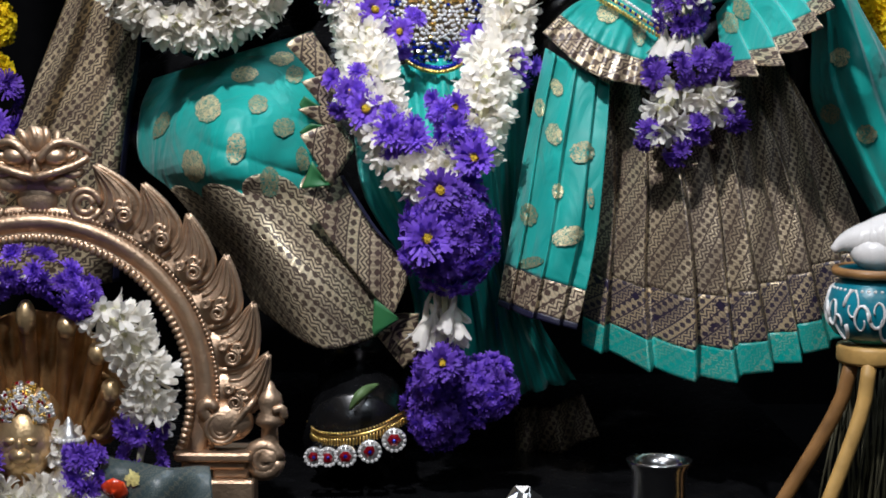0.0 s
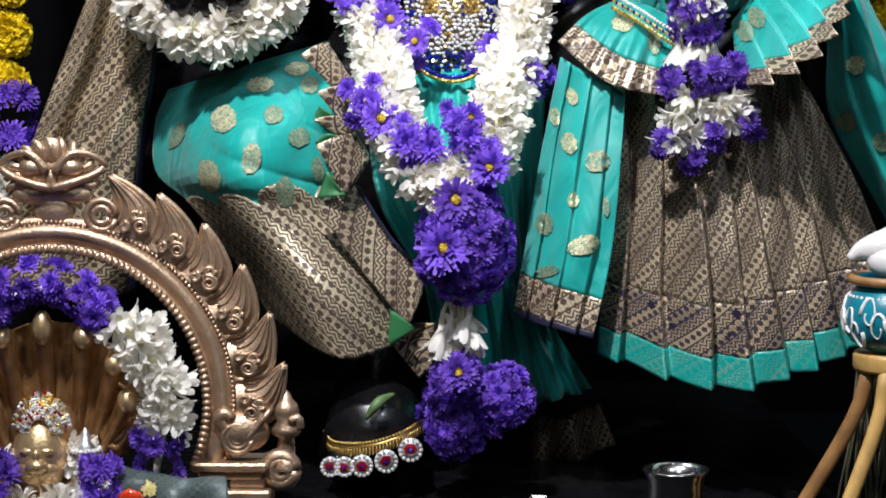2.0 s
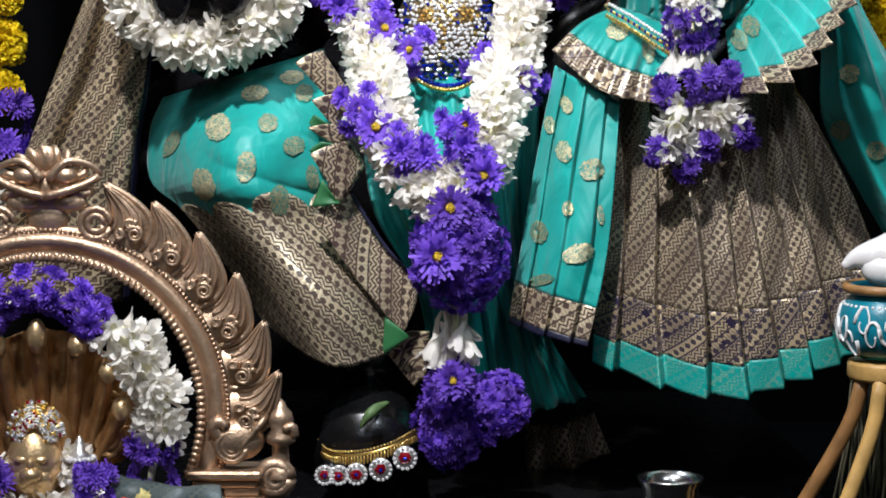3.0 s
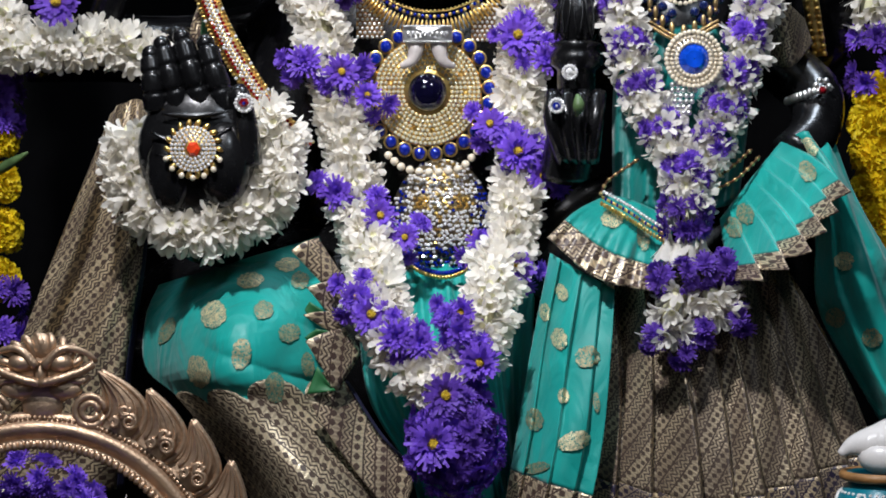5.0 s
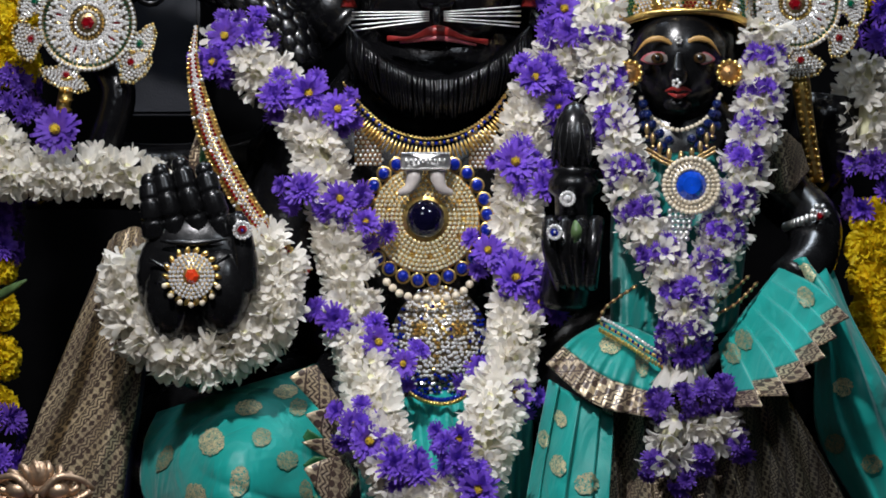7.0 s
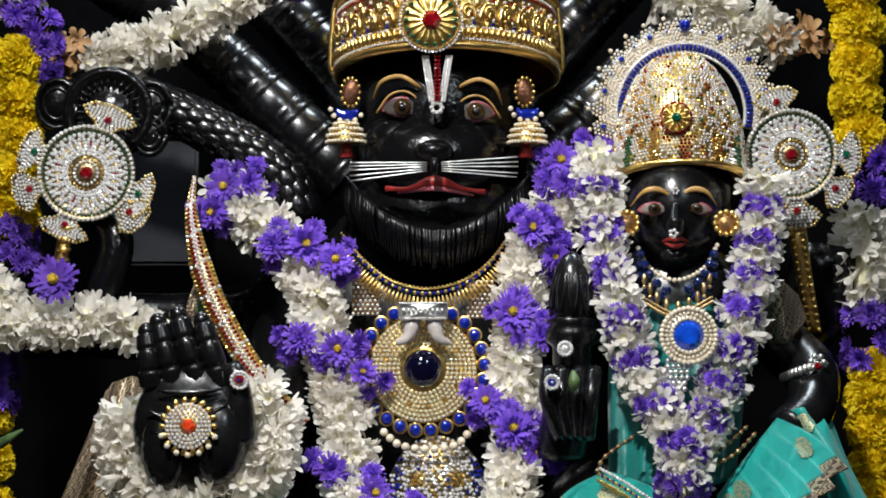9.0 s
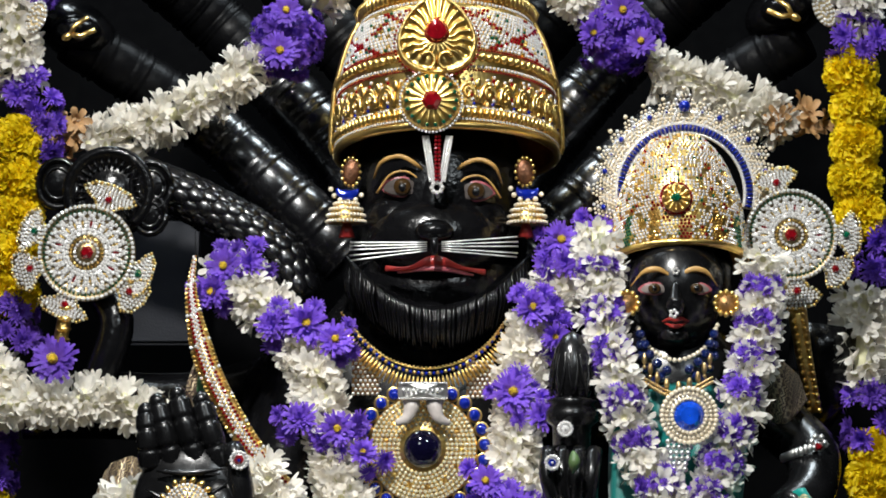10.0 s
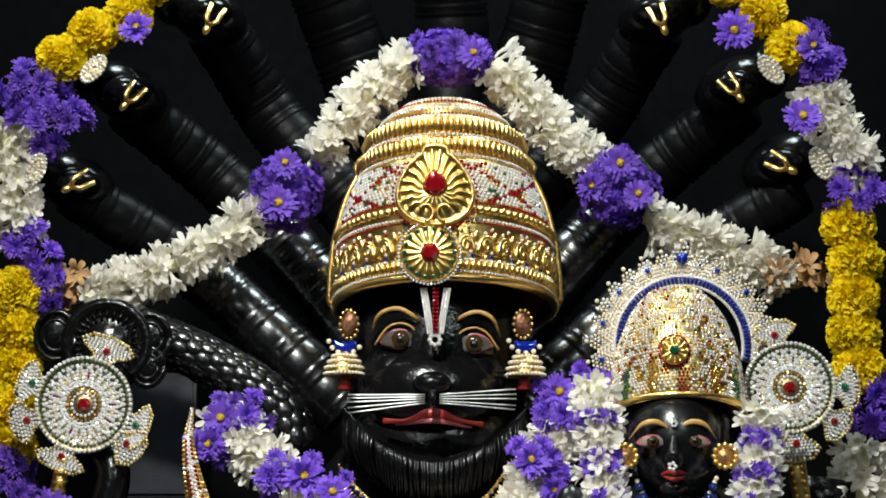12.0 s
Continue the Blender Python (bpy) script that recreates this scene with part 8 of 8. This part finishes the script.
def serpent_idol():
    Y = -0.36
    u = (D + Y) / D * UNIT
    c = at(-0.4035, 0.9675, Y)
    fm = Form()

    def g(x, y, dy=0.0):
        return Vector((c.x + (x - 130) * u, Y + dy, c.z + (800 - y) * u))
    # fanned hood with ribs
    rows = []
    for k in range(57):
        a = math.pi * (-0.10 + 1.20 * k / 56)
        row = []
        for s in (0.0, 0.25, 0.5, 0.75, 0.92, 1.0):
            x = (133 + 70 * math.cos(a)) * (1 - s) + (133 + 148 * math.cos(a)) * s
            y = 860 * (1 - s) + (715 - 138 * math.sin(a)) * s
            row.append(g(x, y, 0.010 - 0.012 * math.sin(math.pi * s * 0.8) - 0.007 * abs(math.sin(math.pi * 14 * k / 56)) * s))
        rows.append(row)
    fm.grid(rows[::-1], 0)
    fm.grid([[p + Vector((0, 0.012, 0)) for p in r] for r in rows], 0)
    for k in range(7):
        a = math.pi * (0.02 + 0.96 * k / 6)
        tip = g(133 + 148 * math.cos(a), 715 - 138 * math.sin(a), -0.030)
        fm.tube(spline([g(133 + 72 * math.cos(a), 850, 0.0), g(133 + 112 * math.cos(a), 780 - 66 * math.sin(a), -0.006), tip], 14), lambda t: 0.004 + 0.004 * t, 0, 8)
        fm.ball(tip, (0.0085, 0.010, 0.015 if k == 3 else 0.010), None, 1, 12, 8)
    for s in (-1, 1):
        for r in (44, 33, 20):
            fm.tube([g(133 + s * 118 + r * 0.65 * math.cos(t * 0.4), 745 + r * 1.3 * math.sin(t * 0.4), -0.004) for t in range(17)], 0.004, 0, 8)
        fm.ball(g(133 + s * 118, 745, 0.004), (0.024, 0.01, 0.036), None, 0, 14, 8)
    # head and shoulders
    fm.ball(g(126, 803, -0.03), (0.0235, 0.024, 0.033), None, 1, 20, 14)
    fm.ball(g(126, 815, -0.052), (0.010, 0.009, 0.007), None, 1, 12, 8)
    fm.ball(g(126, 798, -0.052), (0.004, 0.005, 0.007), None, 1, 10, 6)
    for s in (-1, 1):
        fm.ball(g(126 + s * 16, 790, -0.050), (0.007, 0.004, 0.0035), None, 1, 10, 6)
        fm.ball(g(126 + s * 17, 824, -0.046), (0.009, 0.007, 0.009), None, 1, 10, 6)
    fm.ball(g(126, 845, -0.012), (0.019, 0.016, 0.02), None, 1, 16, 10)
    fm.ball(g(128, 920, 0.0), (0.06, 0.035, 0.05), None, 0, 20, 12)
    fm.grid([[Vector((c.x + x, Y + y, z)) for x, y in ((-0.07, -0.05), (0.07, -0.05), (0.07, 0.04), (-0.07, 0.04))] for z in (0.901, g(0, 900).z)], 0, True, True)
    statue("serpent_idol", "small old brass idol under a fanned serpent hood", fm, [BRASS, BRASSLIGHT])
    # its little crystal crown
    t = thing("idol_crown", "small crystal tiara with red stones on the brass idol", "crown", where=g(130, 770, -0.03))
    st, rnd = Form(), random.Random(5)
    for r in range(9):
        for k in range(25):
            a = math.pi * (0.0 + 1.0 * k / 24)
            rr = 22 + 3.8 * r
            if rr > 40 and abs(math.sin(a * 6)) < 0.25:
                continue
            st.gem(g(130 + rr * 0.95 * math.cos(a), 758 - rr * 1.25 * math.sin(a), -0.045 + 0.012 * r / 9), 0.0024, rnd.choice((0, 0, 3, 3, 2, 3, 1, 2)))
    put("stone_inlay", st.mesh("stone_inlay", [CRYSTAL, RUBY, GOLD, SILVER], False), t)
    bk = Form()
    bk.lathe(g(130, 766, -0.022), [(0.001, 0.004), (0.022, 0.004), (0.030, 0.0), (0.001, -0.004)], 0, 30, UPRIGHT)
    put("back_plate", bk.mesh("back_plate", BRASS), t)
    # a silver pillar-shaped ornament beside it
    p = Form()
    p.lathe(g(205, 850, -0.03), [(0.001, 0.045), (0.004, 0.040), (0.005, 0.032), (0.011, 0.027), (0.007, 0.022), (0.013, 0.012), (0.013, 0.0), (0.019, -0.006), (0.019, -0.026), (0.013, -0.036)], 0, 16)
    for r, h in ((0.012, 0.026), (0.014, 0.008), (0.020, -0.006), (0.020, -0.016), (0.020, -0.026)):
        for k in range(18):
            p.ball(g(205, 850, -0.03) + Vector((r * math.cos(k * 0.349), r * math.sin(k * 0.349), h)), 0.0025, None, 1, 6, 4)
    pole = g(205, 850, -0.03)
    p.tube([Vector((pole.x, pole.y, pole.z - 0.03)), Vector((pole.x, pole.y, 0.901))], 0.012, 0, 12)
    tagged(put("silver_ornament", p.mesh("silver_ornament", [SILVER, CRYSTAL])), "small tiered silver ornament beside the idol", "ornament")
    # flowers round it
    gl = Garland("violet and white flower garland round the small brass idol")
    w = -0.03
    gl.violet([g(45, 540, w), g(90, 500, w), g(140, 492, w), g(190, 510, w), g(232, 545, w)], 0.021, 0.015, 8, 0.7)
    gl.white([g(268, 562, w), g(310, 605, w), g(338, 660, w), g(350, 712, w), g(346, 742, w)], 0.0225, 0.012, 7, 0.95)
    gl.violet([g(335, 775, w), g(338, 805, w), g(335, 840, w)], 0.024, 0.014, 8, 0.7)
    gl.white([g(2, 560, w), g(-30, 600, w), g(-65, 660, w), g(-80, 740, w)], 0.0225, 0.012, 7, 0.95)
    gl.violet([g(0, 690, w), g(-20, 720, w)], 0.02, 0.015, 6, 0.7)
    w = -0.055
    gl.violet([g(35, 830, w), g(60, 845, w)], 0.026, 0.015, 7, 0.75)
    gl.violet([g(238, 820, w), g(240, 860, w)], 0.02, 0.015, 7, 0.72)
    gl.white([g(80, 790, -0.02), g(88, 800, -0.02)], 0.016, 0.012, 6, 0.8)
    gl.white([g(172, 795, -0.02), g(178, 805, -0.02)], 0.016, 0.012, 6, 0.8)
    gl.white([g(5, 880, w), g(60, 900, w), g(240, 895, w)], 0.022, 0.012, 7, 0.9)
    gl.cord.tube(spline([g(-75, 740, -0.03), g(-20, 600, -0.03), g(140, 505, -0.03), g(300, 600, -0.03), g(345, 715, -0.03), g(328, 850, -0.03)], 30), 0.003, 0, 6)
    gl.done()
    # folded cloth at its side
    cl = thing("folded_cloth", "grey-green brocade cloth with a yellow leaf motif, folded before the arch", "cloth", where=g(340, 870, -0.05))
    rows = [[g(270, 820, -0.035), g(360, 828, -0.06), g(455, 842, -0.035)], [g(262, 850, -0.05), g(360, 860, -0.075), g(462, 865, -0.05)], [g(255, 950, -0.055), g(360, 955, -0.08), g(470, 955, -0.055)]]
    o = cloth("cloth", rows, 40, 20, GREYCLOTH, cl, lambda a, b: 0.004 * math.sin(12 * a + 3 * b))
    tr = surface(o)
    k = D / (D + Y)
    for dx, dz, rx, rz, a in ((325, 850, 16, 24, 0.3), (345, 872, 22, 14, 0.2), (310, 880, 14, 14, 0), (335, 835, 20, 8, 0.1)):
        p = g(dx, dz)
        motif(tr, cl, p.x * k, EYE + (p.z - EYE) * k, rx * UNIT, rz * UNIT, a, PALEGOLD, "leaf_motif", 0.3)
    rd = Form()
    rd.tube(spline([g(282, 870, -0.07), g(300, 858, -0.075), g(308, 880, -0.07)], 8), 0.007, 0, 8, 0.5)
    put("red_fold", rd.mesh("red_fold", ORANGE), cl, "orange-red cloth corner")


BRASSLIGHT = mat("polished_brass", (0.66, 0.46, 0.24), 0.33, 0.75, 0.2, 60, 0.2, 350)
GREYCLOTH = brocade("grey_green_brocade", (0.045, 0.07, 0.075), (0.20, 0.20, 0.15), 0.010, 1.0, amount=0.4)
PALEGOLD = mat("pale_gold_thread", (0.62, 0.55, 0.20), 0.5, 0.3, 0.3, 300, 0.5, 900)


def conch_stand():
    Y = -0.28
    u = (D + Y) / D * UNIT
    c = at(0.4322, 1.0444, Y)

    def g(x, y, dy=0.0):
        return Vector((c.x + (x - 1545) * u, Y + dy, c.z + (640 - y) * u))
    st = thing("wooden_tripod", "yellow wooden tripod stand with a round top", "stand", where=Vector((c.x, Y, 0.90)))
    fm = Form()
    R = 66 * u
    fm.lathe(g(1545, 622), [(0.001, 0.007), (R * 0.97, 0.007), (R, 0.004), (R, -0.006), (R * 0.95, -0.009), (0.001, -0.009)], 0, 32)
    put("top", fm.mesh("top", WOOD), st)
    foot = 0.902
    for a, b, m_ in ((g(1505, 632, -0.01), (1310, 0.0), WOODDARK), (g(1530, 632, -0.025), (1398, -0.05), WOOD), (g(1580, 632, 0.02), (1700, 0.06), WOOD)):
        lg = Form()
        e = g(b[0], 0, b[1])
        e.z = foot
        mid = a.lerp(e, 0.22) + Vector((0.004, 0, -0.012))
        lg.tube(spline([a, mid, e], 14), 0.0068, 0, 10, 0.8)
        put("leg", lg.mesh("leg", m_), st)
    pot = thing("clay_pot", "teal painted clay pot with white scroll pattern on the stand", "pot", where=g(1545, 606))
    fm = Form()
    prof = [(0.001, -1), (40, 0), (66, 14), (82, 42), (86, 66), (78, 95), (62, 114), (56, 120), (70, 126), (72, 132), (62, 134), (50, 130), (50, 100)]
    fm.lathe(g(1545, 606), [(r * u, h * u + 0.001) for r, h in prof], 0, 40)
    put("body", fm.mesh("body", CLAY), pot)
    rm = Form()
    rm.tube([g(1545, 476) + Vector((70 * u * math.cos(t * 0.2094), 70 * u * math.sin(t * 0.2094), 0)) for t in range(31)], 0.0042, 0, 8)
    put("rim", rm.mesh("rim", WOODDARK), pot, "brown painted rim")
    body = Turned(g(1545, 606), [(r * u, g(1545, 606).z + h * u) for r, h in prof[1:8]])
    for k in range(9):
        sw = Form()
        a0 = -2.2 + 0.55 * k
        z0 = g(1545, 545 if k % 2 else 552).z
        for s in (1, -1):
            pts = [body.skin(a0 + s * (0.22 - 0.009 * t) * math.cos(t * 0.42) * 0.9 + 0.10 * s, z0 + (0.017 - 0.0008 * t) * math.sin(t * 0.42) * (1 if k % 2 else -1) - 0.006 * s, 0.0008)[0] for t in range(0, 17)]
            sw.tube(pts, lambda t: 0.0017 * (1.1 - t * 0.5), 0, 6, 0.6)
        put("scroll", sw.mesh("scroll", SHELL), pot)
    dots = Form()
    for k in range(40):
        dots.ball(body.skin(-math.pi + k * 0.157, g(1545, 505).z, 0.0005)[0], 0.0017, None, 0, 6, 4)
    put("dot_row", dots.mesh("dot_row", SHELL), pot)
    # the conch
    cn = Form()
    axis = [g(1468, 440), g(1490, 425), g(1525, 420), g(1565, 418), g(1600, 425), g(1650, 450)]
    path = spline(axis, 34)

    def rad(t):
        return (8 + 40 * math.sin(math.pi * min(1, t * 1.25) * 0.62) ** 1.3) * u * (1 if t < 0.6 else 1 - 1.3 * (t - 0.6)) * (0.93 + 0.07 * abs(math.sin(9 * t)))
    cn.tube(path, rad, 0, 24)
    for k in range(4):
        q = path[4 + 4 * k]
        cn.ball(q + Vector((0.004, -0.001, 0.001)), (rad((4 + 4 * k) / 33) * 0.8, rad((4 + 4 * k) / 33) * 1.04, rad((4 + 4 * k) / 33) * 1.05), pose(0, 0, 0, 0, 20), 0, 20, 12)
    cn.ball(g(1550, 442, -0.004), (52 * u, 40 * u, 34 * u), None, 0, 20, 12)
    tagged(put("conch_shell", cn.mesh("conch_shell", SHELL)), "white conch shell lying on the clay pot", "shell")
    # dry stalks between the legs
    rnd = random.Random(2)
    b = Form()
    for k in range(34):
        x = rnd.uniform(1500, 1600)
        p = g(x, 640 + rnd.uniform(0, 60), rnd.uniform(0.03, 0.06))
        e = p + Vector((rnd.uniform(-0.03, 0.02), 0, 0))
        e.z = 0.901
        b.tube([p, p.lerp(e, 0.5) + Vector((rnd.uniform(-0.005, 0.005), 0, 0)), e], 0.0012, 0, 5)
    tagged(put("dry_stalks", b.mesh("dry_stalks", DRY)), "bundle of dark dry stalks standing behind the stand", "stalks", kind="stuff")
    # steel tumbler
    t = thing("steel_tumbler", "small polished steel tumbler on the altar", "tumbler", where=at(0.2219, 0.9178, -0.30))
    q = at(0.2215, 0.9431, -0.30)
    h = q.z - 0.902
    r = 0.0285
    fm = Form()
    fm.lathe(q, [(0.001, -h), (r * 0.72, -h), (r * 0.75, -h + 0.003), (r * 0.82, -h * 0.4), (r * 0.86, -0.008), (r * 1.0, -0.001), (r * 1.02, 0.001), (r * 0.97, 0.001), (r * 0.82, -0.008), (r * 0.70, -h + 0.006), (0.001, -h + 0.006)], 0, 40)
    put("cup", fm.mesh("cup", STEEL), t)
    # crumpled steel lump, added in place of unidentified bluish glints
    f = Form()
    rnd = random.Random(9)
    b0 = at(0.0856, 0.8793, -0.28)
    ring = []
    for i in range(5):
        ring.append([b0 + Vector(((0.040 - 0.008 * i) * math.cos(a) * rnd.uniform(0.8, 1.2), (0.025 - 0.005 * i) * math.sin(a), 0.010 * i - 0.01 + rnd.uniform(-0.004, 0.004))) for a in [k * 2 * math.pi / 12 for k in range(12)]])
    low = [Vector((p.x, p.y, 0.901)) for p in ring[0]]
    f.grid([low] + ring, 0, True, True)
    tagged(put("glint_lump", f.mesh("glint_lump", STEEL, False)), "crumpled steel lump standing in for bluish glints on the altar", "packet")
    lf = Form()
    for pts in ([at(-0.4497, 1.4266, -0.03), at(-0.4275, 1.4394, -0.05), at(-0.4069, 1.4521, -0.06)], [at(-0.0874, 0.9942, -0.235), at(-0.0761, 1.0096, -0.235), at(-0.0593, 1.0199, -0.22)], [at(0.1305, 1.5088, -0.2), at(0.1316, 1.4977, -0.205), at(0.1300, 1.4878, -0.2)]):
        l_ = Form()
        p = spline(pts, 10)
        rows = []
        for k, q2 in enumerate(p):
            d = (p[min(k + 1, 9)] - p[max(k - 1, 0)]).normalized()
            s = d.cross(Vector((0, 1, 0))).normalized()
            w = 0.0048 * math.sin(math.pi * (k + 0.3) / 9.6)
            rows.append([q2 - s * w, q2 + Vector((0, -0.002, 0)), q2 + s * w])
        l_.grid(rows, 0)
        o = put("leaf", l_.mesh("leaf", LEAF))
        o.modifiers.new("thickness", "SOLIDIFY").thickness = 0.0008
        tagged(o, "small green leaf caught among the garlands", "leaf", "fallen leaves")


WOODDARK = mat("brown_wood", (0.30, 0.15, 0.05), 0.45, 0.0, 0.3, 40, 0.2, 200)
DRY = mat("dry_stalk", (0.05, 0.045, 0.02), 0.7, 0.0, 0.4, 60)

arch()
serpent_idol()
conch_stand()
box("niche_panel", (*at(-0.3164, 1.7130, 0.40)[:2], at(-0.2617, 1.6133, 0.4).z), (*at(-0.2359, 1.7131, 0.42)[:2], at(-0.2641, 1.7354, 0.4).z), SLATE, "dark slate-blue panel behind the statue", "panel")
